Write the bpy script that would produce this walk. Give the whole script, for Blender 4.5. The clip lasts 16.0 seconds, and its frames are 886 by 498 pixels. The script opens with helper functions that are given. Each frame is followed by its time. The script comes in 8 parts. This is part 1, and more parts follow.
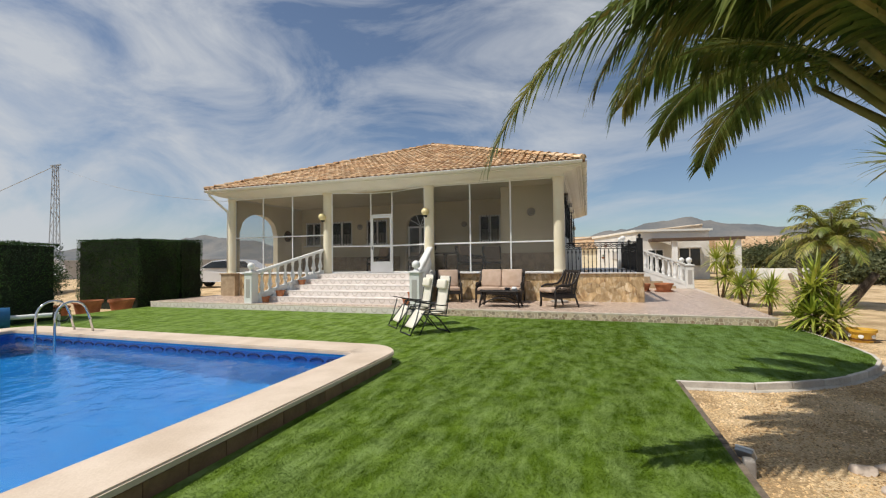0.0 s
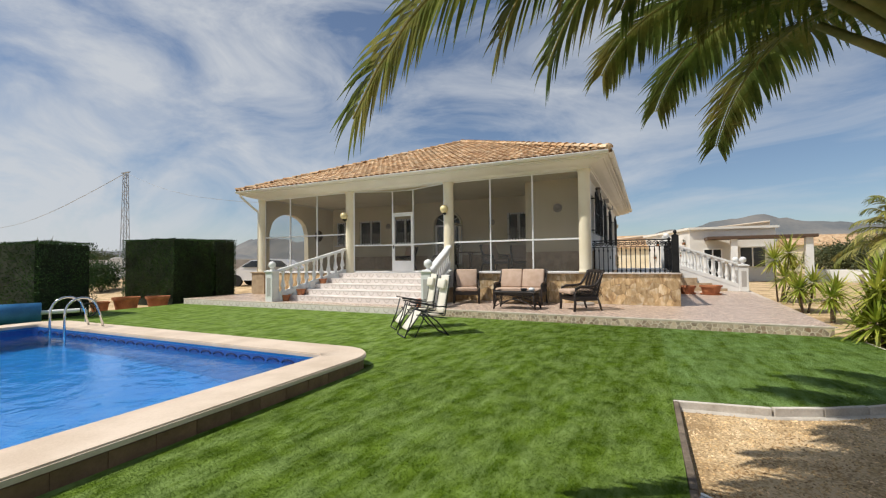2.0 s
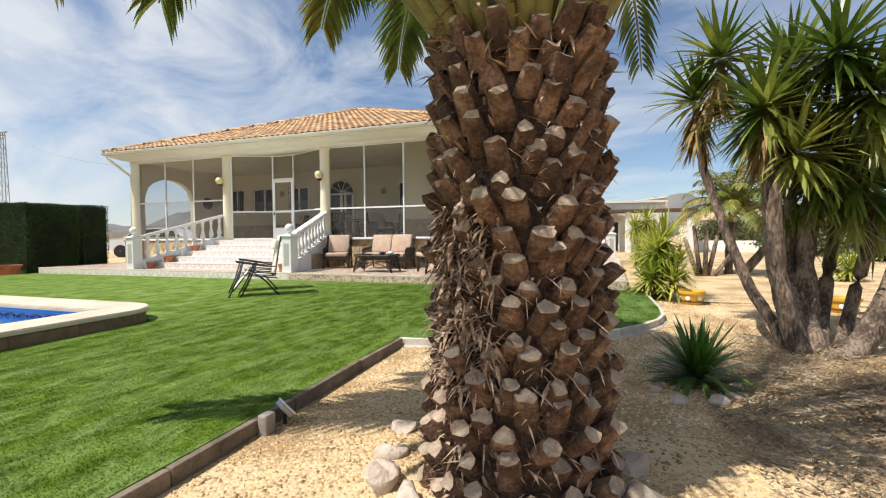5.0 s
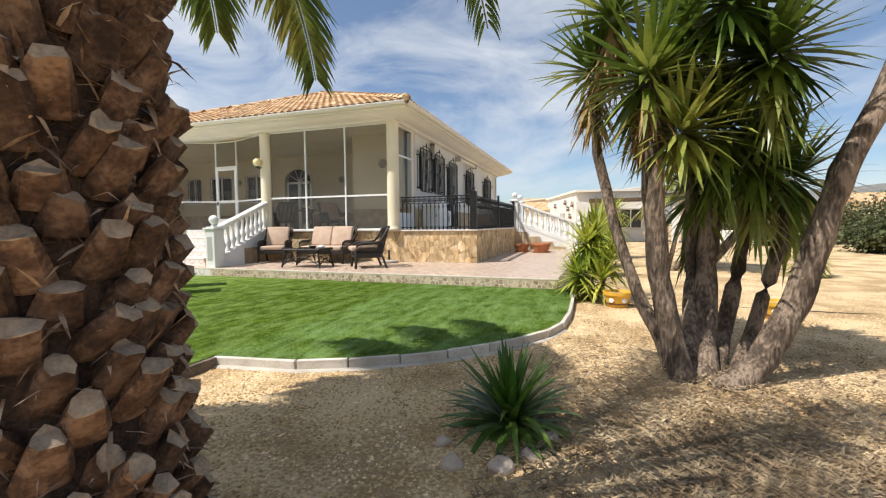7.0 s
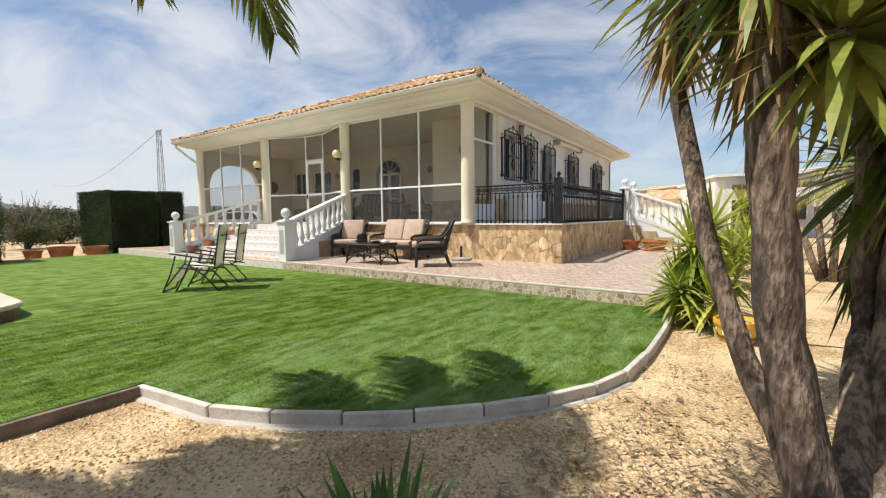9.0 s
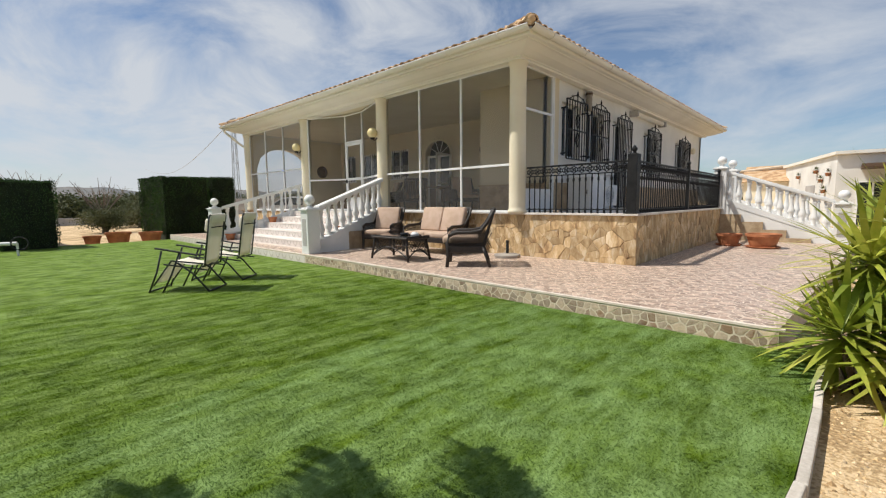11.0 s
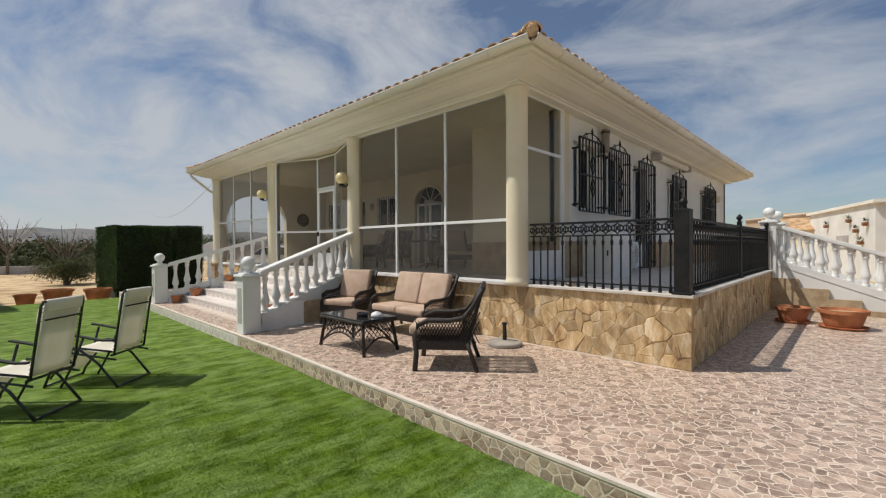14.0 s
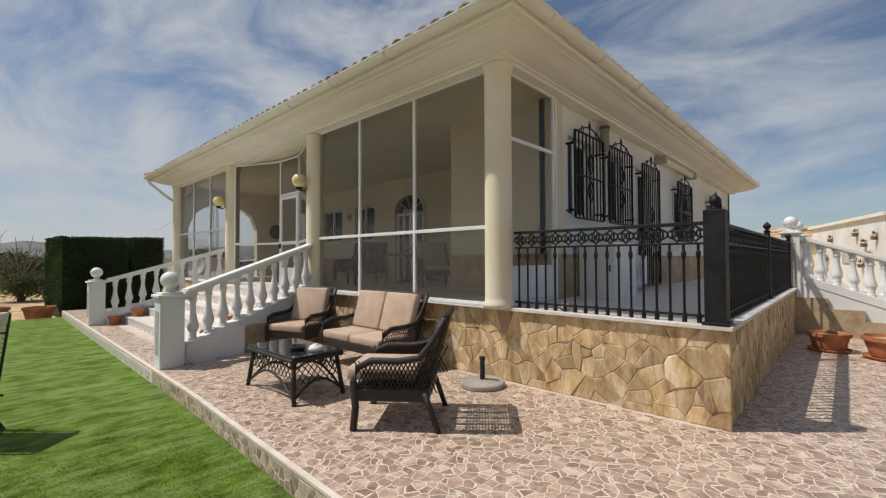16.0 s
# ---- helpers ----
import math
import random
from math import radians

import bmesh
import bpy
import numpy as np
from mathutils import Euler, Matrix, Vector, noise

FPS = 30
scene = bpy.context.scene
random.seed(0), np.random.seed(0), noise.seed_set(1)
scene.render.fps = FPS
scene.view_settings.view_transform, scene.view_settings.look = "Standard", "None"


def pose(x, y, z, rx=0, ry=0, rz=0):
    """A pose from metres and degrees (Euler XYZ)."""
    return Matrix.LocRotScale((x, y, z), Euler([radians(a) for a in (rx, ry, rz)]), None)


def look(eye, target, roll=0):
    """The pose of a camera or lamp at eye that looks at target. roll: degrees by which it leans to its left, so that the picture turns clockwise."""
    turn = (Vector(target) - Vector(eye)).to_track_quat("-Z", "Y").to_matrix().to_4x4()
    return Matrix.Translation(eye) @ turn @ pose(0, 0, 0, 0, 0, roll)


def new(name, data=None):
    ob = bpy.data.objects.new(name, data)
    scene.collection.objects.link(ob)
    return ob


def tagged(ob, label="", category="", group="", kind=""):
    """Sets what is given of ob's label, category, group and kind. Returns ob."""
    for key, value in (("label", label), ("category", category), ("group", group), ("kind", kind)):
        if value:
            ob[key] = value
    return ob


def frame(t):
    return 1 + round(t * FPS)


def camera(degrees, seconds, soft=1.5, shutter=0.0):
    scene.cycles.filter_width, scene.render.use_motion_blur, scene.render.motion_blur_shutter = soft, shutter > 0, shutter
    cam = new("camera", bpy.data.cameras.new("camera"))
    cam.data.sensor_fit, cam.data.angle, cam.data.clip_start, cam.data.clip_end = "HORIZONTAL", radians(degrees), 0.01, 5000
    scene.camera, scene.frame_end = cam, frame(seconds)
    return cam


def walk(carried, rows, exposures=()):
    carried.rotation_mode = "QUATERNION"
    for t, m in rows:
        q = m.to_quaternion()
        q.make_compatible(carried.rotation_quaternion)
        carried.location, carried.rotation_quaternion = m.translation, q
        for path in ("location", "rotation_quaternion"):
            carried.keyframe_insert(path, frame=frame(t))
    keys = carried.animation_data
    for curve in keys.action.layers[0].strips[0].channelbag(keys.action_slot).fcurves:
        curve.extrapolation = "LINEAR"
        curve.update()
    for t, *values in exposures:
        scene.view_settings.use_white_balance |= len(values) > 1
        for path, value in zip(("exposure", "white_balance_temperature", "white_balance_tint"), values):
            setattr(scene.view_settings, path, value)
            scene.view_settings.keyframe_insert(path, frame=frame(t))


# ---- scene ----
cam = camera(91.8, 16.0, soft=1.2)
PATH = [
    (0, (0.102, 0.220, 1.488), (-0.535, 2.115, 1.543), -0.7),
    (0.5, (0.280, 0.533, 1.483), (-0.457, 2.391, 1.538), -0.7),
    (1, (0.464, 0.781, 1.463), (-0.344, 2.610, 1.521), -0.6),
    (1.5, (0.688, 0.946, 1.473), (-0.161, 2.756, 1.530), -0.7),
    (2, (0.887, 1.115, 1.432), (0.029, 2.921, 1.492), -0.6),
    (2.5, (1.113, 1.183, 1.325), (0.256, 2.989, 1.382), -0.8),
    (3, (1.425, 1.253, 1.181), (0.564, 3.058, 1.233), -0.8),
    (3.5, (1.810, 1.382, 1.142), (0.946, 3.185, 1.166), -0.8),
    (4, (2.206, 1.461, 1.163), (1.358, 3.272, 1.153), -0.8),
    (4.5, (2.643, 1.609, 1.153), (1.883, 3.458, 1.107), -0.9),
    (5, (3.057, 1.731, 1.122), (2.437, 3.631, 1.064), -0.5),
    (7.5, (4.601, 3.464, 1.236), (3.958, 5.353, 1.111), -0.5),
    (8, (4.735, 3.876, 1.262), (3.923, 5.699, 1.136), -0.4),
    (8.5, (4.806, 4.297, 1.247), (3.811, 6.026, 1.114), -0.6),
    (9, (4.822, 4.790, 1.247), (3.700, 6.438, 1.099), -0.6),
    (9.5, (4.762, 5.259, 1.265), (3.550, 6.841, 1.093), -0.7),
    (12, (3.783, 7.319, 1.396), (2.394, 8.741, 1.174), -0.4),
    (12.5, (3.534, 7.691, 1.502), (2.148, 9.116, 1.279), -0.3),
    (13, (3.328, 7.954, 1.622), (1.944, 9.382, 1.412), -0.3),
    (13.5, (3.180, 8.217, 1.675), (1.793, 9.651, 1.535), -0.3),
    (14, (3.039, 8.497, 1.676), (1.653, 9.939, 1.659), -0.3),
    (14.5, (2.884, 8.805, 1.659), (1.502, 10.250, 1.685), -0.3),
    (15, (2.777, 9.138, 1.651), (1.399, 10.586, 1.688), -0.3),
    (15.5, (2.647, 9.485, 1.691), (1.274, 10.938, 1.729), -0.2),
    (16, (2.402, 9.728, 1.660), (1.034, 11.186, 1.710), -0.2),
]
walk(cam, [(t, look(eye, target, roll)) for t, eye, target, roll in PATH],
     [(0, -0.12), (2, -0.05), (4, 0.15), (5, 0.37), (7.5, 0.40), (9.0, 0.30), (10, 0.2), (12, -0.11), (13.5, -0.27), (16, -0.29)])

# ---- light: a high sun behind the viewer's left shoulder, thin cirrus over a blue sky ----
SUN_DIR = Vector((0.45, 0.42, -1.0)).normalized()
world = bpy.data.worlds.new("world")
scene.world = world
world.use_nodes = True
wn, wl = world.node_tree.nodes, world.node_tree.links
wn.clear()
w_out, w_bg = wn.new("ShaderNodeOutputWorld"), wn.new("ShaderNodeBackground")
w_sky = wn.new("ShaderNodeTexSky")
w_sky.sky_type, w_sky.sun_disc = "NISHITA", False
w_sky.sun_elevation = math.asin(-SUN_DIR.z)
w_sky.sun_rotation = math.atan2(-SUN_DIR.x, -SUN_DIR.y)
w_sky.dust_density, w_sky.ozone_density = 0.35, 4.0
w_co, w_map = wn.new("ShaderNodeTexCoord"), wn.new("ShaderNodeMapping")
w_map.inputs["Rotation"].default_value = (0.35, 0.5, 0.6)
w_map.inputs["Scale"].default_value = (1.0, 2.1, 3.2)
w_n1, w_n2 = wn.new("ShaderNodeTexNoise"), wn.new("ShaderNodeTexNoise")
w_n1.inputs["Scale"].default_value, w_n1.inputs["Detail"].default_value = 2.0, 10
w_n1.inputs["Roughness"].default_value, w_n1.inputs["Distortion"].default_value = 0.60, 0.7
w_n2.inputs["Scale"].default_value, w_n2.inputs["Detail"].default_value = 0.9, 3
w_sum = wn.new("ShaderNodeMath")
w_sum.operation = "MULTIPLY_ADD"
w_sum.inputs[1].default_value = 0.6
w_ramp = wn.new("ShaderNodeValToRGB")
w_ramp.color_ramp.elements[0].position, w_ramp.color_ramp.elements[1].position = 0.70, 1.0
w_ramp.color_ramp.elements[1].color = (0.9, 0.9, 0.9, 1)
w_ramp.color_ramp.elements[0].color = (0.06, 0.06, 0.06, 1)
w_mix = wn.new("ShaderNodeMix")
w_mix.data_type = "RGBA"
w_mix.inputs[7].default_value = (6.6, 6.9, 7.3, 1)
wl.new(w_co.outputs["Generated"], w_map.inputs["Vector"])
wl.new(w_map.outputs["Vector"], w_n1.inputs["Vector"])
wl.new(w_co.outputs["Generated"], w_n2.inputs["Vector"])
wl.new(w_n2.outputs[0], w_sum.inputs[0])
wl.new(w_n1.outputs[0], w_sum.inputs[2])
# the veil of cloud thickens towards the south-west
w_dot, w_veil = wn.new("ShaderNodeVectorMath"), wn.new("ShaderNodeMath")
w_dot.operation, w_dot.inputs[1].default_value = "DOT_PRODUCT", (-0.8, -0.6, 0.0)
w_veil.operation, w_veil.inputs[1].default_value = "MULTIPLY_ADD", 0.17
wl.new(w_co.outputs["Generated"], w_dot.inputs[0])
wl.new(w_dot.outputs["Value"], w_veil.inputs[0]), wl.new(w_sum.outputs[0], w_veil.inputs[2])
wl.new(w_veil.outputs[0], w_ramp.inputs[0])
wl.new(w_ramp.outputs[0], w_mix.inputs[0])
wl.new(w_sky.outputs[0], w_mix.inputs[6])
wl.new(w_mix.outputs[2], w_bg.inputs[0])
w_bg.inputs[1].default_value = 0.094
wl.new(w_bg.outputs[0], w_out.inputs[0])

sun = new("sun", bpy.data.lights.new("sun", "SUN"))
sun.data.energy, sun.data.angle, sun.data.color = 4.6, radians(0.6), (1.0, 0.95, 0.87)
sun.matrix_world = look((0, 0, 30), Vector((0, 0, 30)) + SUN_DIR)
scene.view_settings.exposure = 0.0

# ---- materials ----
def material(name, stops, scale=8.0, rough=0.6, bump=0.2, bump_scale=60.0, fine=0.25, metal=0.0, piece=0.0, island=0.0,
             stretch=(1, 1, 1), detail=6.0, spec=0.5, bump_dist=0.01):
    """Noise between colour stops at a coarse and a fine scale, with a bump; piece and island vary value per object or per island."""
    m = bpy.data.materials.new(name)
    m.use_nodes = True
    n, l = m.node_tree.nodes, m.node_tree.links
    p = n["Principled BSDF"]
    co, mp = n.new("ShaderNodeTexCoord"), n.new("ShaderNodeMapping")
    mp.inputs["Scale"].default_value = stretch
    l.new(co.outputs["Object"], mp.inputs["Vector"])
    if piece:
        # every piece takes its own stretch of the grain
        own, shift = n.new("ShaderNodeObjectInfo"), n.new("ShaderNodeVectorMath")
        shift.operation, shift.inputs[1].default_value = "MULTIPLY", (37.0, 23.0, 11.0)
        l.new(own.outputs["Random"], shift.inputs[0]), l.new(shift.outputs[0], mp.inputs["Location"])
    a, b = n.new("ShaderNodeTexNoise"), n.new("ShaderNodeTexNoise")
    a.inputs["Scale"].default_value, a.inputs["Detail"].default_value = scale, detail
    b.inputs["Scale"].default_value, b.inputs["Detail"].default_value = bump_scale, 4
    l.new(mp.outputs[0], a.inputs["Vector"]), l.new(mp.outputs[0], b.inputs["Vector"])
    ad = n.new("ShaderNodeMath")
    ad.operation = "MULTIPLY_ADD"
    ad.inputs[1].default_value = fine
    l.new(b.outputs[0], ad.inputs[0]), l.new(a.outputs[0], ad.inputs[2])
    r = n.new("ShaderNodeValToRGB")
    els = r.color_ramp.elements
    while len(els) < len(stops):
        els.new(0.5)
    for i, c in enumerate(stops):
        els[i].position = 0.33 + fine * 0.5 + 0.34 * i / max(1, len(stops) - 1)
        els[i].color = (*c, 1)
    l.new(ad.outputs[0], r.inputs[0])
    colour = r.outputs[0]
    if piece or island:
        info = n.new("ShaderNodeObjectInfo") if piece else n.new("ShaderNodeNewGeometry")
        k = piece or island
        mr = n.new("ShaderNodeMapRange")
        mr.inputs[3].default_value, mr.inputs[4].default_value = 1 - k, 1 + k
        l.new(info.outputs["Random" if piece else "Random Per Island"], mr.inputs[0])
        hs = n.new("ShaderNodeHueSaturation")
        l.new(mr.outputs[0], hs.inputs["Value"]), l.new(colour, hs.inputs["Color"])
        colour = hs.outputs[0]
    l.new(colour, p.inputs["Base Color"])
    p.inputs["Roughness"].default_value, p.inputs["Metallic"].default_value = rough, metal
    p.inputs["Specular IOR Level"].default_value = spec
    if bump:
        bp = n.new("ShaderNodeBump")
        bp.inputs["Strength"].default_value, bp.inputs["Distance"].default_value = bump, bump_dist
        l.new(b.outputs[0], bp.inputs["Height"]), l.new(bp.outputs[0], p.inputs["Normal"])
    return m


def cells(m, scale, joint, width=0.03, tone=0.35, stretch=(1, 1, 1)):
    """Lay printed stone cells with pale joints over a material's colour."""
    n, l = m.node_tree.nodes, m.node_tree.links
    p = n["Principled BSDF"]
    old = p.inputs["Base Color"].links[0].from_socket
    co, mp = n.new("ShaderNodeTexCoord"), n.new("ShaderNodeMapping")
    mp.inputs["Scale"].default_value = stretch
    l.new(co.outputs["Object"], mp.inputs["Vector"])
    warp = n.new("ShaderNodeTexNoise")
    warp.inputs["Scale"].default_value, warp.inputs["Detail"].default_value = scale * 0.9, 2
    l.new(mp.outputs[0], warp.inputs["Vector"])
    bend = n.new("ShaderNodeVectorMath")
    bend.operation, bend.inputs[1].default_value = "MULTIPLY_ADD", (0.055, 0.055, 0.0)
    l.new(warp.outputs["Color"], bend.inputs[0]), l.new(mp.outputs[0], bend.inputs[2])
    v, e = n.new("ShaderNodeTexVoronoi"), n.new("ShaderNodeTexVoronoi")
    e.feature = "DISTANCE_TO_EDGE"
    for t in (v, e):
        t.inputs["Scale"].default_value = scale
        l.new(bend.outputs[0], t.inputs["Vector"])
    sep = n.new("ShaderNodeSeparateColor")
    l.new(v.outputs["Color"], sep.inputs[0])
    mr = n.new("ShaderNodeMapRange")
    mr.inputs[3].default_value, mr.inputs[4].default_value = 1 - tone, 1 + tone
    l.new(sep.outputs[0], mr.inputs[0])
    hs = n.new("ShaderNodeHueSaturation")
    l.new(mr.outputs[0], hs.inputs["Value"]), l.new(old, hs.inputs["Color"])
    st = n.new("ShaderNodeMapRange")
    st.inputs[1].default_value, st.inputs[2].default_value = width, width * 1.8
    l.new(e.outputs["Distance"], st.inputs[0])
    mx = n.new("ShaderNodeMix")
    mx.data_type = "RGBA"
    mx.inputs[6].default_value = (*joint, 1)
    l.new(st.outputs[0], mx.inputs[0]), l.new(hs.outputs[0], mx.inputs[7])
    l.new(mx.outputs[2], p.inputs["Base Color"])
    return m


def glass(name, tint, alpha):
    """A thin tinted pane: partly clear, with a mirror sheen that grows at grazing angles."""
    m = bpy.data.materials.new(name)
    m.use_nodes = True
    n, l = m.node_tree.nodes, m.node_tree.links
    n.clear()
    out, tr, gl, df = n.new("ShaderNodeOutputMaterial"), n.new("ShaderNodeBsdfTransparent"), n.new("ShaderNodeBsdfGlossy"), n.new("ShaderNodeBsdfDiffuse")
    m1, m2, fr = n.new("ShaderNodeMixShader"), n.new("ShaderNodeMixShader"), n.new("ShaderNodeFresnel")
    tr.inputs[0].default_value = (1, 1, 1, 1)
    df.inputs[0].default_value = (*tint, 1)
    gl.inputs["Roughness"].default_value = 0.03
    fr.inputs[0].default_value = 1.22
    m1.inputs[0].default_value = alpha
    l.new(tr.outputs[0], m1.inputs[1]), l.new(df.outputs[0], m1.inputs[2])
    l.new(fr.outputs[0], m2.inputs[0]), l.new(m1.outputs[0], m2.inputs[1]), l.new(gl.outputs[0], m2.inputs[2])
    l.new(m2.outputs[0], out.inputs[0])
    return m


def leaf(name, stops, scale=3.0, rough=0.45, island=0.3, through_light=0.25):
    m = material(name, stops, scale, rough, 0, 30, 0.2, island=island, spec=0.4)
    n, l = m.node_tree.nodes, m.node_tree.links
    p, out = n["Principled BSDF"], n["Material Output"]
    ts, mx = n.new("ShaderNodeBsdfTranslucent"), n.new("ShaderNodeMixShader")
    l.new(p.inputs["Base Color"].links[0].from_socket, ts.inputs[0])
    mx.inputs[0].default_value = through_light
    l.new(p.outputs[0], mx.inputs[1]), l.new(ts.outputs[0], mx.inputs[2]), l.new(mx.outputs[0], out.inputs[0])
    return m


WHITE = material("white_paint", [(0.70, 0.70, 0.68), (0.80, 0.80, 0.78)], 1.6, 0.55, 0.12, 90)
RENDERED = material("white_render", [(0.66, 0.65, 0.61), (0.78, 0.77, 0.73)], 0.9, 0.85, 0.35, 70, 0.4)
CREAM = material("cream_paint", [(0.72, 0.64, 0.46), (0.80, 0.73, 0.56)], 1.2, 0.7, 0.2, 80)
CORNICE = material("cornice_paint", [(0.76, 0.73, 0.65), (0.84, 0.81, 0.73)], 0.8, 0.75, 0.15, 60)
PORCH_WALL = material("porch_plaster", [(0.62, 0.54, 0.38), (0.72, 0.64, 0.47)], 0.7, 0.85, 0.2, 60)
MULLION = material("white_aluminium", [(0.74, 0.74, 0.73), (0.82, 0.82, 0.81)], 3, 0.35, 0, 50)
IRON = material("black_wrought_iron", [(0.006, 0.006, 0.007), (0.018, 0.018, 0.018)], 9, 0.5, 0.35, 120, 0.3, spec=0.25)
STONE = material("sandstone_cladding", [(0.30, 0.185, 0.09), (0.48, 0.325, 0.16), (0.56, 0.40, 0.215), (0.68, 0.55, 0.37)], 5.0, 0.75, 0.4, 30, 0.35, piece=0.24, stretch=(1.6, 0.5, 1), bump_dist=0.012)
RISER_STONE = material("mosaic_riser_stone", [(0.26, 0.165, 0.10), (0.40, 0.32, 0.235), (0.56, 0.44, 0.31)], 2.5, 0.7, 0.3, 40, 0.3, piece=0.3)
STONE_STUFF = material("sandstone_small", [(0.38, 0.27, 0.16), (0.55, 0.42, 0.27)], 5.0, 0.75, 0.6, 40, 0.4, island=0.3)
MORTAR = material("pale_mortar", [(0.48, 0.38, 0.26), (0.60, 0.50, 0.37)], 6, 0.9, 0.5, 80)
GROUT = material("pale_tile_grout", [(0.50, 0.42, 0.35), (0.60, 0.51, 0.43)], 5, 0.9, 0.3, 80)
LITTER = material("dry_leaf_litter", [(0.15, 0.10, 0.055), (0.28, 0.20, 0.115), (0.42, 0.32, 0.20)], 4, 0.9, 0, 60, island=0.4)
PATIO = cells(material("printed_patio_tile", [(0.29, 0.20, 0.15), (0.41, 0.295, 0.228), (0.55, 0.42, 0.33)], 9.0, 0.42, 0.25, 60, 0.5), 10.5, (0.74, 0.62, 0.50), 0.026, 0.32)
PATIO_P = cells(material("printed_patio_tile_single", [(0.29, 0.20, 0.15), (0.41, 0.295, 0.228), (0.55, 0.42, 0.33)], 9.0, 0.42, 0.25, 60, 0.5, piece=0.06), 10.5, (0.74, 0.62, 0.50), 0.026, 0.32)
EDGE_STRIP = material("pale_nosing_tile", [(0.66, 0.56, 0.47), (0.78, 0.69, 0.60)], 6, 0.6, 0.3, 80)
COPING_WHITE = material("dusty_white_coping", [(0.56, 0.50, 0.44), (0.74, 0.70, 0.64)], 4, 0.7, 0.4, 60, 0.4)
CREAM_JOINT = material("cream_mosaic_joint", [(0.60, 0.51, 0.38), (0.70, 0.62, 0.49)], 6, 0.9, 0.4, 80)
STEP = material("pale_step_tile", [(0.70, 0.63, 0.58), (0.80, 0.74, 0.69)], 5.0, 0.4, 0.15, 60, 0.3)
STEP_ARC = material("step_tile_motif", [(0.50, 0.44, 0.39), (0.62, 0.55, 0.49)], 9.0, 0.5, 0.2, 60)
COPING = material("beige_coping_stone", [(0.55, 0.435, 0.325), (0.67, 0.55, 0.43)], 2.2, 0.75, 0.35, 50, 0.35)
POOL_SIDE = material("brown_pool_tile", [(0.15, 0.08, 0.042), (0.25, 0.14, 0.08)], 4.0, 0.5, 0.3, 40, 0.3, piece=0.15)
POOL_BLUE = material("blue_pool_lining", [(0.0, 0.115, 0.35), (0.0, 0.155, 0.42)], 3.0, 0.4, 0.1, 40)
POOL_DARK = material("dark_blue_band", [(0.012, 0.07, 0.28), (0.03, 0.11, 0.38)], 20.0, 0.3, 0.1, 60)
POOL_NAVY = material("navy_glaze", [(0.004, 0.012, 0.07), (0.008, 0.022, 0.11)], 20.0, 0.3, 0.1, 60)
TERRACOTTA = material("terracotta", [(0.34, 0.12, 0.05), (0.50, 0.20, 0.09)], 5.0, 0.75, 0.3, 50, 0.3)
YELLOW_POT = material("painted_yellow_pot", [(0.62, 0.34, 0.03), (0.75, 0.45, 0.06)], 6.0, 0.5, 0.2, 50)
BROWN_BAND = material("brown_glaze", [(0.12, 0.05, 0.02), (0.2, 0.09, 0.04)], 6.0, 0.4, 0.2, 50)
ROOF = material("clay_roof_tile", [(0.36, 0.20, 0.10), (0.56, 0.36, 0.19), (0.66, 0.50, 0.33)], 2.6, 0.85, 0.5, 45, 0.5, island=0.28)
ROOF_P = material("clay_roof_tile_single", [(0.36, 0.20, 0.10), (0.56, 0.36, 0.19), (0.66, 0.50, 0.33)], 2.6, 0.85, 0.5, 45, 0.5, piece=0.28)
# clay darkened to paint the shade in the channels between barrel tiles
ROOF_DECK_SHADE = material("shaded_channel_clay", [(0.17, 0.085, 0.045), (0.28, 0.15, 0.08)], 3, 0.9, 0.3, 45)
WICKER = material("dark_brown_wicker", [(0.010, 0.007, 0.006), (0.028, 0.019, 0.014)], 30, 0.5, 0.7, 150, 0.4)
CUSHION = material("taupe_cushion", [(0.46, 0.33, 0.24), (0.54, 0.40, 0.31)], 6, 0.95, 0.3, 200, 0.2)
BLACK_GLASS = material("dark_table_glass", [(0.02, 0.02, 0.022), (0.03, 0.03, 0.032)], 3, 0.06, 0, 50)
CANVAS = leaf("cream_mesh_fabric", [(0.86, 0.81, 0.70), (0.92, 0.88, 0.78)], 4, 0.9, 0.03, 0.3)
TUBE = material("black_steel_tube", [(0.015, 0.018, 0.018), (0.04, 0.045, 0.045)], 8, 0.35, 0.1, 60)
CONCRETE = material("grey_concrete", [(0.26, 0.23, 0.20), (0.40, 0.36, 0.31)], 4, 0.85, 0.4, 60)
KERB_WHITE = material("pale_edging_stone", [(0.44, 0.39, 0.33), (0.64, 0.59, 0.52)], 3.5, 0.85, 0.5, 45, 0.4, piece=0.12)
KERB_BROWN = material("brown_edging_stone", [(0.095, 0.072, 0.052), (0.23, 0.18, 0.13)], 5, 0.85, 0.5, 45, 0.4, piece=0.15)
TRUNK = material("palm_trunk_fibre", [(0.03, 0.018, 0.012), (0.11, 0.065, 0.042)], 12, 0.95, 0.9, 70, 0.5, bump_dist=0.03)
BOOT = material("palm_leaf_base", [(0.045, 0.023, 0.013), (0.115, 0.062, 0.036), (0.23, 0.14, 0.088)], 11, 0.9, 0.7, 60, 0.5, piece=0.3, bump_dist=0.02)
BOOT_CUT = material("cut_leaf_base", [(0.23, 0.165, 0.115), (0.47, 0.37, 0.27)], 14, 0.9, 0.5, 90, 0.4, island=0.25)
FIBRE = material("dry_palm_fibre", [(0.15, 0.075, 0.04), (0.50, 0.37, 0.26)], 14, 0.95, 0.3, 90, 0.3, island=0.4)
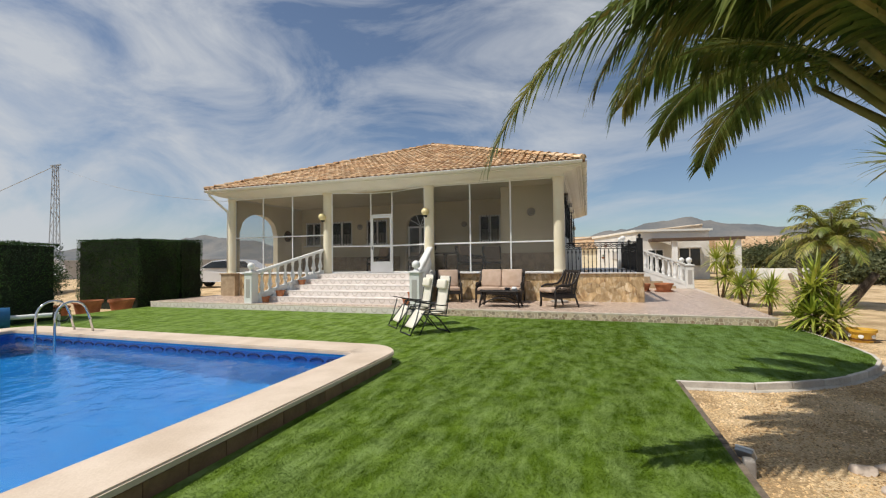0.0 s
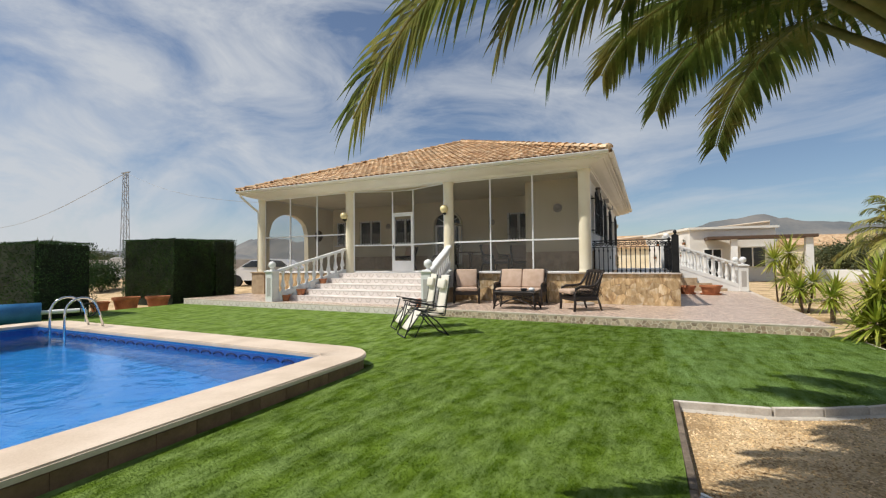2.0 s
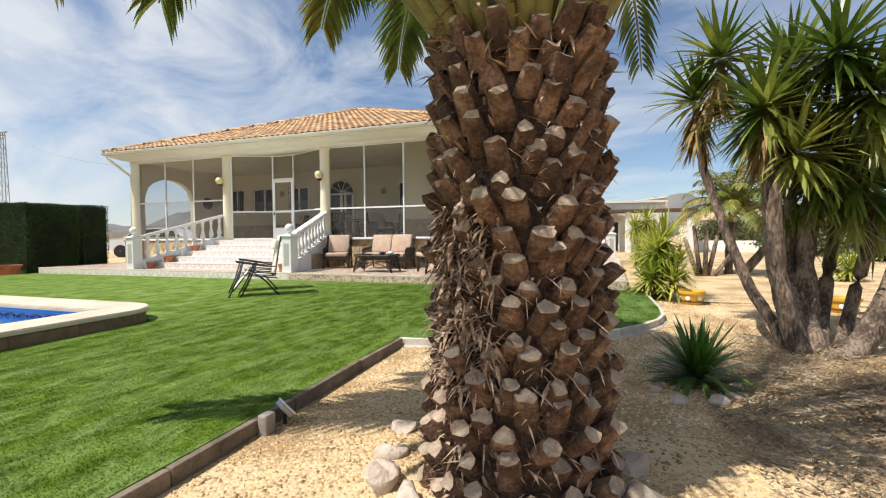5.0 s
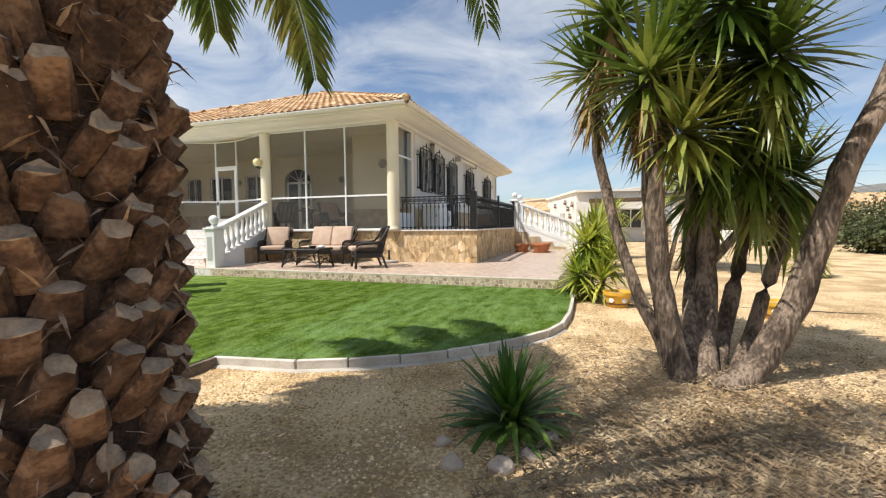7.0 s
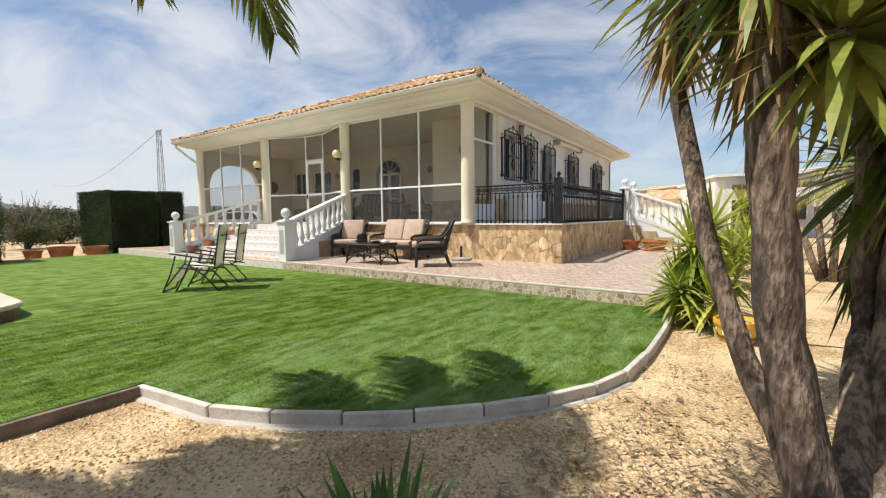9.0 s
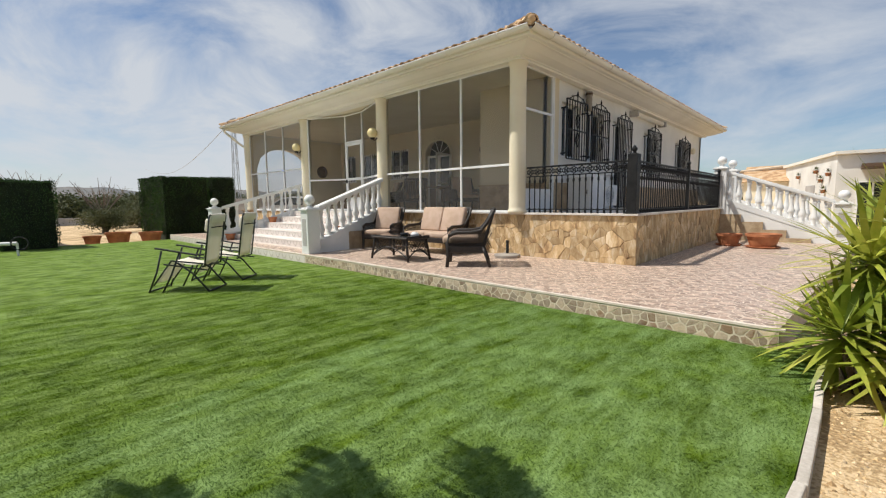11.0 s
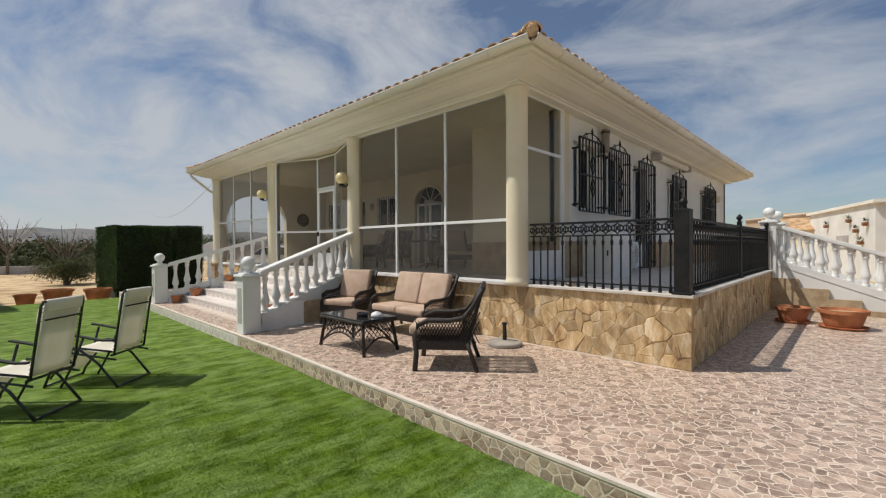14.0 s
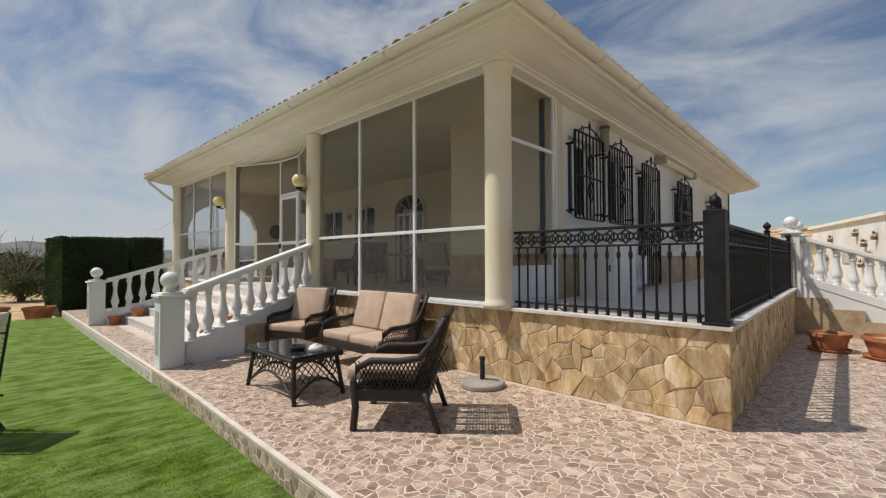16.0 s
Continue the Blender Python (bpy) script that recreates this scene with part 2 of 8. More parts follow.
BARK = material("yucca_bark", [(0.058, 0.040, 0.028), (0.145, 0.104, 0.073), (0.27, 0.20, 0.145)], 7, 0.9, 1.0, 42, 0.8, stretch=(1, 1, 0.3), bump_dist=0.03)
PALM_LEAF = leaf("palm_leaflet", [(0.055, 0.095, 0.02), (0.13, 0.17, 0.04), (0.26, 0.235, 0.07)], 1.6, island=0.35, through_light=0.42)
YUCCA_LEAF = leaf("yucca_leaf", [(0.045, 0.085, 0.012), (0.12, 0.175, 0.025), (0.30, 0.31, 0.07)], 1.4, 0.35, 0.35, 0.3)
YUCCA_DRY = leaf("dry_yucca_leaf", [(0.30, 0.19, 0.07), (0.46, 0.33, 0.13)], 3.0, 0.7, 0.3, 0.3)
YUCCA_LIGHT = leaf("young_yucca_leaf", [(0.20, 0.28, 0.03), (0.38, 0.42, 0.06), (0.58, 0.52, 0.13)], 1.8, 0.45, 0.3, 0.3)
ALOE = leaf("aloe_leaf", [(0.035, 0.09, 0.012), (0.08, 0.16, 0.025), (0.16, 0.22, 0.04)], 3, 0.4, 0.35, 0.15)
HEDGE = leaf("cypress_hedge_leaf", [(0.012, 0.030, 0.005), (0.026, 0.066, 0.009), (0.045, 0.10, 0.014)], 1.2, 0.6, 0.25, 0.1)
HEDGE_INNER_SHADE = material("hedge_inner_shade", [(0.008, 0.012, 0.005), (0.02, 0.03, 0.01)], 6, 0.95, 0.5, 30)
SCRUB = leaf("scrub_leaf", [(0.05, 0.065, 0.022), (0.09, 0.105, 0.04), (0.15, 0.15, 0.07)], 0.5, 0.7, 0.35, 0.15)
TWIG = material("bare_twig", [(0.13, 0.10, 0.08), (0.22, 0.18, 0.14)], 10, 0.9, 0.3, 60)
SAND = material("ochre_gravel", [(0.34, 0.225, 0.11), (0.54, 0.38, 0.20), (0.66, 0.49, 0.29)], 1.3, 0.95, 1.0, 45, 0.9, bump_dist=0.02)
PEBBLE = material("gravel_stone", [(0.32, 0.20, 0.09), (0.53, 0.365, 0.185), (0.72, 0.56, 0.36)], 4, 0.85, 0.2, 60, 0.3, island=0.5)
ROCK = material("pale_boulder", [(0.40, 0.31, 0.24), (0.58, 0.48, 0.39)], 5, 0.9, 0.8, 22, 0.5, bump_dist=0.03)
# distance haze is mixed into the hills' blue-grey base colour
HILL = material("haze_toned_hill", [(0.115, 0.125, 0.13), (0.19, 0.18, 0.165)], 0.02, 0.95, 0, 0.2, 0.4)
STEEL = material("galvanised_steel", [(0.32, 0.34, 0.36), (0.44, 0.46, 0.48)], 3, 0.5, 0, 50, metal=0.6)
CHROME = material("polished_steel", [(0.62, 0.62, 0.62), (0.72, 0.72, 0.72)], 3, 0.15, 0, 50, metal=1.0)
CAR_PAINT = material("white_car_paint", [(0.80, 0.82, 0.85), (0.85, 0.87, 0.90)], 2, 0.25, 0, 50)
CAR_GLASS = material("dark_car_glass", [(0.015, 0.018, 0.02), (0.03, 0.034, 0.036)], 2, 0.08, 0, 50)
RUBBER = material("black_rubber", [(0.015, 0.015, 0.015), (0.03, 0.03, 0.03)], 12, 0.8, 0.3, 60)
GLOBE = material("cream_glass_globe", [(0.72, 0.60, 0.30), (0.80, 0.68, 0.38)], 3, 0.2, 0, 50)
BLUE_COVER = material("blue_pool_cover", [(0.02, 0.13, 0.30), (0.04, 0.20, 0.42)], 4, 0.5, 0.3, 30)
TAN_RENDER = material("tan_render", [(0.50, 0.39, 0.28), (0.66, 0.56, 0.44)], 0.5, 0.9, 0.4, 20, 0.4)
GREY_WALL = material("weathered_wall", [(0.36, 0.34, 0.32), (0.52, 0.50, 0.47)], 0.8, 0.9, 0.4, 30, 0.4)
DARK_ROOM = material("interior_gloom", [(0.02, 0.02, 0.02), (0.04, 0.04, 0.038)], 2, 0.6, 0, 50)
WOOD_DARK = material("dark_wood", [(0.06, 0.035, 0.02), (0.12, 0.07, 0.04)], 6, 0.55, 0.3, 60, 0.3, stretch=(6, 6, 1))
SCREEN = glass("tinted_screen_glass", (0.10, 0.092, 0.08), 0.30)
SCREEN_LOW = glass("tinted_lower_glass", (0.10, 0.095, 0.088), 0.44)
PANE = glass("clear_pane", (0.03, 0.03, 0.03), 0.6)


def turf_material(name, blade, pale_amount=0.9, pale_from=0.43, pale_tone=(0.29, 0.40, 0.13)):
    """Artificial turf: brushed stripes and patches, mixed from lighter and darker pile."""
    m = material(name, [(0.058, 0.108, 0.006), (0.098, 0.165, 0.011), (0.15, 0.235, 0.027)], 4.5, 0.7, 0.0 if blade else 0.8, 130, 0.6, bump_dist=0.02,
                 island=0.12 if blade else 0, stretch=(1, 1, 1), spec=0.08)
    n, l = m.node_tree.nodes, m.node_tree.links
    p = n["Principled BSDF"]
    old = p.inputs["Base Color"].links[0].from_socket
    co = n.new("ShaderNodeTexCoord")
    mp = n.new("ShaderNodeMapping")
    mp.inputs["Rotation"].default_value = (0, 0, 0.10)
    l.new(co.outputs["Object"], mp.inputs[0])
    w = n.new("ShaderNodeTexWave")
    w.inputs["Scale"].default_value, w.inputs["Distortion"].default_value = 0.33, 2.2
    w.inputs["Detail"].default_value, w.inputs["Detail Scale"].default_value = 3, 1.3
    l.new(mp.outputs[0], w.inputs["Vector"])
    big = n.new("ShaderNodeTexNoise")
    big.inputs["Scale"].default_value, big.inputs["Detail"].default_value = 2.6, 5
    l.new(co.outputs["Object"], big.inputs["Vector"])
    ad = n.new("ShaderNodeMath")
    ad.operation = "MULTIPLY_ADD"
    ad.inputs[1].default_value = 0.18
    l.new(w.outputs["Fac"], ad.inputs[0]), l.new(big.outputs[0], ad.inputs[2])
    mr = n.new("ShaderNodeMapRange")
    mr.inputs[1].default_value, mr.inputs[2].default_value = 0.35, 1.0
    mr.inputs[3].default_value, mr.inputs[4].default_value = 0.85, 1.25
    l.new(ad.outputs[0], mr.inputs[0])
    hs = n.new("ShaderNodeHueSaturation")
    l.new(mr.outputs[0], hs.inputs["Value"]), l.new(old, hs.inputs["Color"])
    # paler brushed streaks where the pile lies over
    mp2 = n.new("ShaderNodeMapping")
    mp2.inputs["Scale"].default_value, mp2.inputs["Rotation"].default_value = (2.0, 0.62, 1), (0, 0, 0.12)
    st = n.new("ShaderNodeTexNoise")
    st.inputs["Scale"].default_value, st.inputs["Detail"].default_value = 2.6, 12
    st.inputs["Roughness"].default_value, st.inputs["Distortion"].default_value = 0.74, 0.25
    l.new(co.outputs["Object"], mp2.inputs[0]), l.new(mp2.outputs[0], st.inputs["Vector"])
    sm = n.new("ShaderNodeMapRange")
    sm.inputs[1].default_value, sm.inputs[2].default_value = pale_from, pale_from + 0.28
    sm.inputs[3].default_value, sm.inputs[4].default_value = 0.0, pale_amount
    l.new(st.outputs[0], sm.inputs[0])
    pale = n.new("ShaderNodeMix")
    pale.data_type = "RGBA"
    pale.inputs[7].default_value = (*pale_tone, 1)
    l.new(sm.outputs[0], pale.inputs[0]), l.new(hs.outputs[0], pale.inputs[6])
    l.new(pale.outputs[2], p.inputs["Base Color"])
    if blade:
        ts, mx, out = n.new("ShaderNodeBsdfTranslucent"), n.new("ShaderNodeMixShader"), n["Material Output"]
        mx.inputs[0].default_value = 0.5
        l.new(pale.outputs[2], ts.inputs[0])
        l.new(p.outputs[0], mx.inputs[1]), l.new(ts.outputs[0], mx.inputs[2]), l.new(mx.outputs[0], out.inputs[0])
    return m


TURF, TURF_BLADE = turf_material("turf_backing", False), turf_material("turf_pile", True)
LOBE, LOBE_BLADE = turf_material("paler_turf_backing", False, 0.9, 0.375, (0.27, 0.40, 0.145)), turf_material("paler_turf_pile", True, 0.9, 0.375, (0.27, 0.40, 0.145))
WATER = bpy.data.materials.new("pool_water")
WATER.use_nodes = True
_p = WATER.node_tree.nodes["Principled BSDF"]
_p.inputs["Base Color"].default_value = (0.72, 0.95, 1.0, 1)
_p.inputs["Roughness"].default_value, _p.inputs["IOR"].default_value = 0.02, 1.33
_p.inputs["Transmission Weight"].default_value = 1.0
_wn = WATER.node_tree.nodes.new("ShaderNodeTexNoise")
_wn.inputs["Scale"].default_value, _wn.inputs["Detail"].default_value, _wn.inputs["Distortion"].default_value = 3.2, 4, 0.6
_wc = WATER.node_tree.nodes.new("ShaderNodeTexCoord")
_wb = WATER.node_tree.nodes.new("ShaderNodeBump")
_wb.inputs["Strength"].default_value, _wb.inputs["Distance"].default_value = 0.35, 0.06
WATER.node_tree.links.new(_wc.outputs["Object"], _wn.inputs["Vector"])
WATER.node_tree.links.new(_wn.outputs[0], _wb.inputs["Height"])
WATER.node_tree.links.new(_wb.outputs[0], _p.inputs["Normal"])


# ---- building tools ----
def mesh_of(name, bm, mat, smooth=False):
    me = bpy.data.meshes.new(name)
    bm.normal_update()
    bm.to_mesh(me)
    bm.free()
    for m in (mat if isinstance(mat, (list, tuple)) else [mat]):
        me.materials.append(m)
    if smooth:
        me.polygons.foreach_set("use_smooth", [True] * len(me.polygons))
    return me


def part(name, bm, mat, parent=None, label="", smooth=False, at=None):
    ob = new(name, mesh_of(name, bm, mat, smooth))
    if parent is not None:
        ob.parent = parent
    if at is not None:
        ob.matrix_basis = at
    return tagged(ob, label)


def piece(name, me, parent, at):
    ob = new(name, me)
    ob.parent = parent
    ob.matrix_basis = at
    return ob


def thing(name, label, category, group="", kind="", at=None):
    ob = new(name)
    ob.empty_display_size = 0.2
    if at is not None:
        ob.matrix_basis = at
    return tagged(ob, label, category, group, kind)


def B():
    return bmesh.new()


def box(bm, x0, x1, y0, y1, z0, z1, bevel=0.0, mi=0):
    vs = [bm.verts.new((x, y, z)) for z in (z0, z1) for y in (y0, y1) for x in (x0, x1)]
    fs = [bm.faces.new([vs[i] for i in f]) for f in ((0, 2, 3, 1), (4, 5, 7, 6), (0, 1, 5, 4), (2, 6, 7, 3), (0, 4, 6, 2), (1, 3, 7, 5))]
    for f in fs:
        f.material_index = mi
    if bevel:
        es = list({e for f in fs for e in f.edges})
        bmesh.ops.bevel(bm, geom=es, offset=bevel, segments=2, affect="EDGES", profile=0.5)
    return bm


def obox(bm, centre, size, m=None, bevel=0.0):
    """A box of a size round a centre, turned by the matrix m."""
    t = bmesh.new()
    sx, sy, sz = (s / 2 for s in size)
    box(t, -sx, sx, -sy, sy, -sz, sz, bevel)
    t.transform(Matrix.Translation(centre) @ (m or Matrix()))
    join(bm, t)
    return bm


def join(bm, other):
    me = bpy.data.meshes.new("tmp")
    other.to_mesh(me)
    other.free()
    bm.from_mesh(me)
    bpy.data.meshes.remove(me)


def tube(bm, pts, r, n=8, r1=None, cap=True):
    """A round bar swept along points, tapering from r to r1."""
    pts = [Vector(p) for p in pts]
    rings = []
    up = Vector((0.13, 0.31, 0.94))
    for i, p in enumerate(pts):
        d = (pts[min(i + 1, len(pts) - 1)] - pts[max(i - 1, 0)]).normalized()
        a = d.cross(up)
        if a.length < 0.2:
            a = d.cross(Vector((1, 0, 0)))
        a.normalize()
        b = d.cross(a)
        rr = r[i] if isinstance(r, (list, tuple)) else (r if r1 is None else r + (r1 - r) * i / (len(pts) - 1))
        rings.append([bm.verts.new(p + (a * math.cos(k * math.tau / n) + b * math.sin(k * math.tau / n)) * rr) for k in range(n)])
    for q, s in zip(rings, rings[1:]):
        for k in range(n):
            bm.faces.new((q[k], q[(k + 1) % n], s[(k + 1) % n], s[k]))
    if cap:
        bm.faces.new(rings[0][::-1]), bm.faces.new(rings[-1])
    return bm


def lathe(bm, prof, c=(0, 0, 0), n=16):
    """A turned shape from (radius, height) pairs."""
    c = Vector(c)
    rings = [[bm.verts.new(c + Vector((max(r, 0.0005) * math.cos(k * math.tau / n), max(r, 0.0005) * math.sin(k * math.tau / n), z))) for k in range(n)] for r, z in prof]
    for q, s in zip(rings, rings[1:]):
        for k in range(n):
            bm.faces.new((q[k], q[(k + 1) % n], s[(k + 1) % n], s[k]))
    bm.faces.new(rings[0][::-1]), bm.faces.new(rings[-1])
    return bm


def prism(bm, poly, z0, z1):
    """An upright prism over a plan polygon (counter-clockwise)."""
    lo, hi = [bm.verts.new((x, y, z0)) for x, y in poly], [bm.verts.new((x, y, z1)) for x, y in poly]
    bm.faces.new(lo[::-1]), bm.faces.new(hi)
    for i in range(len(poly)):
        j = (i + 1) % len(poly)
        bm.faces.new((lo[i], lo[j], hi[j], hi[i]))
    return bm


def ball(bm, c, r, n=16, squash=1.0):
    k = 10
    return lathe(bm, [(r * math.sin(math.pi * i / k), -r * squash * math.cos(math.pi * i / k)) for i in range(k + 1)], c, n)


def raw(name, verts, faces, mat, parent=None, label="", smooth=False):
    me = bpy.data.meshes.new(name)
    me.from_pydata([tuple(v) for v in verts], [], [tuple(f) for f in faces])
    me.materials.append(mat)
    if smooth:
        me.polygons.foreach_set("use_smooth", [True] * len(me.polygons))
    ob = new(name, me)
    if parent is not None:
        ob.parent = parent
    return tagged(ob, label)


def triangles(name, tri, mat, parent=None, label=""):
    """A mesh of loose triangles from an array (n, 3, 3)."""
    n = len(tri)
    me = bpy.data.meshes.new(name)
    me.vertices.add(3 * n)
    me.vertices.foreach_set("co", tri.reshape(-1).astype(np.float32))
    me.loops.add(3 * n)
    me.loops.foreach_set("vertex_index", np.arange(3 * n, dtype=np.int32))
    me.polygons.add(n)
    me.polygons.foreach_set("loop_start", np.arange(0, 3 * n, 3, dtype=np.int32))
    me.update(calc_edges=True)
    me.materials.append(mat)
    ob = new(name, me)
    if parent is not None:
        ob.parent = parent
    return tagged(ob, label)


def voronoi(w, h, size, rng, stretch=1.0, jitter=0.42, thin=0.0):
    """Irregular stone outlines that fill a w by h rectangle."""
    nx, ny = max(1, round(w / size)), max(1, round(h / (size * stretch)))
    seeds = [((i + 0.5 + rng.uniform(-jitter, jitter)) * w / nx, (j + 0.5 + rng.uniform(-jitter, jitter)) * h / ny) for i in range(nx) for j in range(ny) if rng.random() > thin]
    out = []
    for sx, sy in seeds:
        poly = [(0, 0), (w, 0), (w, h), (0, h)]
        for qx, qy in seeds:
            if (qx, qy) == (sx, sy) or abs(qx - sx) > 4 * size or abs(qy - sy) > 4 * size * stretch:
                continue
            mx, my, dx, dy = (sx + qx) / 2, (sy + qy) / 2, qx - sx, (qy - sy)
            new_poly = []
            for (ax, ay), (bx, by) in zip(poly, poly[1:] + poly[:1]):
                da, db = (ax - mx) * dx + (ay - my) * dy, (bx - mx) * dx + (by - my) * dy
                if da <= 0:
                    new_poly.append((ax, ay))
                if da * db < 0:
                    k = da / (da - db)
                    new_poly.append((ax + (bx - ax) * k, ay + (by - ay) * k))
            poly = new_poly
            if len(poly) < 3:
                break
        if len(poly) >= 3:
            out.append(((sx, sy), poly))
    return out


def cladding(parent, origin, along, up, w, h, size, rng, mat, gap=0.008, depth=0.03, stretch=1.0, name="stone", jitter=0.42, thin=0.0, tilt=0.03):
    """Stones set proud of a wall face: each one is a part with a chamfered front."""
    o, a, u = Vector(origin), Vector(along), Vector(up)
    nrm = a.cross(u)
    for (sx, sy), poly in voronoi(w, h, size, rng, stretch, jitter, thin):
        cx, cy = sum(p[0] for p in poly) / len(poly), sum(p[1] for p in poly) / len(poly)
        bm = bmesh.new()
        d = depth * rng.uniform(0.7, 1.25)
        tx, ty = rng.uniform(-tilt, tilt), rng.uniform(-tilt, tilt)
        rings = []
        for inset, z in ((gap, 0), (gap, d * 0.6), (gap + 0.012, d)):
            ring = []
            for x, y in poly:
                L = math.hypot(x - cx, y - cy) or 1
                k = max(0.2, 1 - inset * 1.3 / L)
                px, py = (x - cx) * k, (y - cy) * k
                ring.append(bm.verts.new((px, py, z + (tx * px + ty * py if z else 0))))
            rings.append(ring)
        for q, s in zip(rings, rings[1:]):
            for i in range(len(q)):
                j = (i + 1) % len(q)
                bm.faces.new((q[i], q[j], s[j], s[i]))
        bm.faces.new(rings[-1])
        m = Matrix((a, u, nrm)).transposed().to_4x4()
        m.translation = o + a * cx + u * cy
        part(name, bm, mat, parent, at=m)


def arch_wall(bm, axis, at0, at1, a0, a1, z0, z1, openings):
    """A wall along x or y, from a0 to a1, with openings (a, b, sill, spring, rise) cut through it."""
    def P(a, z, t):
        return (a, t, z) if axis == "x" else (t, a, z)
    cuts = sorted(openings)
    pos = a0
    quads = []
    for (a, b, s, sp, rise) in cuts:
        quads.append([(pos, z0), (a, z0), (a, z1), (pos, z1)])
        if s > z0:
            quads.append([(a, z0), (b, z0), (b, s), (a, s)])
        k = 14 if rise else 1
        for i in range(k):
            p, q = a + (b - a) * i / k, a + (b - a) * (i + 1) / k
            hp, hq = (sp + rise * math.sqrt(max(0, 1 - (2 * (v - a) / (b - a) - 1) ** 2)) for v in (p, q))
            quads.append([(p, hp), (q, hq), (q, z1), (p, z1)])
        pos = b
    quads.append([(pos, z0), (a1, z0), (a1, z1), (pos, z1)])
    for qd in quads:
        lo, hi = [bm.verts.new(P(a, z, at0)) for a, z in qd], [bm.verts.new(P(a, z, at1)) for a, z in qd]
        bm.faces.new(lo), bm.faces.new(hi[::-1])
        for i in range(4):
            j = (i + 1) % 4
            bm.faces.new((lo[j], lo[i], hi[i], hi[j]))
    bmesh.ops.remove_doubles(bm, verts=bm.verts, dist=0.0005)
    bmesh.ops.recalc_face_normals(bm, faces=bm.faces)
    return bm


RNG = random.Random(7)

# ---- ground, lawn, pool, patio ----
LAWN_Z, GRAVEL_Z, PATIO_Z, FLOOR_Z = 0.0, -0.095, 0.19, 1.07
LAWN_EDGE = [(1.09, -6.0), (1.09, 6.15), (1.93, 6.25), (2.35, 6.42), (2.75, 6.66), (3.12, 6.93), (3.45, 7.25), (3.75, 7.62), (3.97, 8.0), (4.1, 8.4), (4.16, 9.0), (4.18, 10.0), (4.16, 11.15)]


def edge_y(x):
    """The patio's front edge runs straight before the stairs, then swings slightly forward."""
    return 11.30 if x < -3 else 11.30 - 0.0262 * (x + 3)


def ground_sheet():
    bm = B()
    xs = [-900, -300, -120, -60, -30] + [-20 + i * 0.8 for i in range(51)] + [30, 60, 120, 300, 900]
    ys = [-300, -60, -20] + [-6 + i * 0.8 for i in range(51)] + [45, 60, 90, 150, 300, 900]
    grid = {}
    for i, x in enumerate(xs):
        for j, y in enumerate(ys):
            near = -6 < x < 20 and -4 < y < 34
            z = GRAVEL_Z + (0.05 * noise.noise(Vector((x * 0.5, y * 0.5, 3))) if x > 4.6 and y < 34 else 0)
            if not near:
                z = -0.14
            if x < 4.4 and y > 10:
                z = -0.14
            # the drive behind the hedge lies a little higher
            up = max(0.0, min(1.0, (-15.5 - x) / 2.5)) * max(0.0, min(1.0, (y - 14.8) / 2.0))
            z += 0.34 * up
            grid[i, j] = bm.verts.new((x, y, z))
    hole = lambda x, y: -11.2 < x < -3.0 and -4.2 < y < 5.6
    for i in range(len(xs) - 1):
        for j in range(len(ys) - 1):
            if hole((xs[i] + xs[i + 1]) / 2, (ys[j] + ys[j + 1]) / 2) or (xs[i] > -11.6 and xs[i + 1] < -2.6 and ys[j] > -4.6 and ys[j + 1] < 6.2):
                continue
            bm.faces.new((grid[i, j], grid[i + 1, j], grid[i + 1, j + 1], grid[i, j + 1]))
    return tagged(part("ground", bm, SAND, smooth=True), "ochre sandy gravel ground of the garden and land beyond", "ground", kind="structure")


ground_sheet()


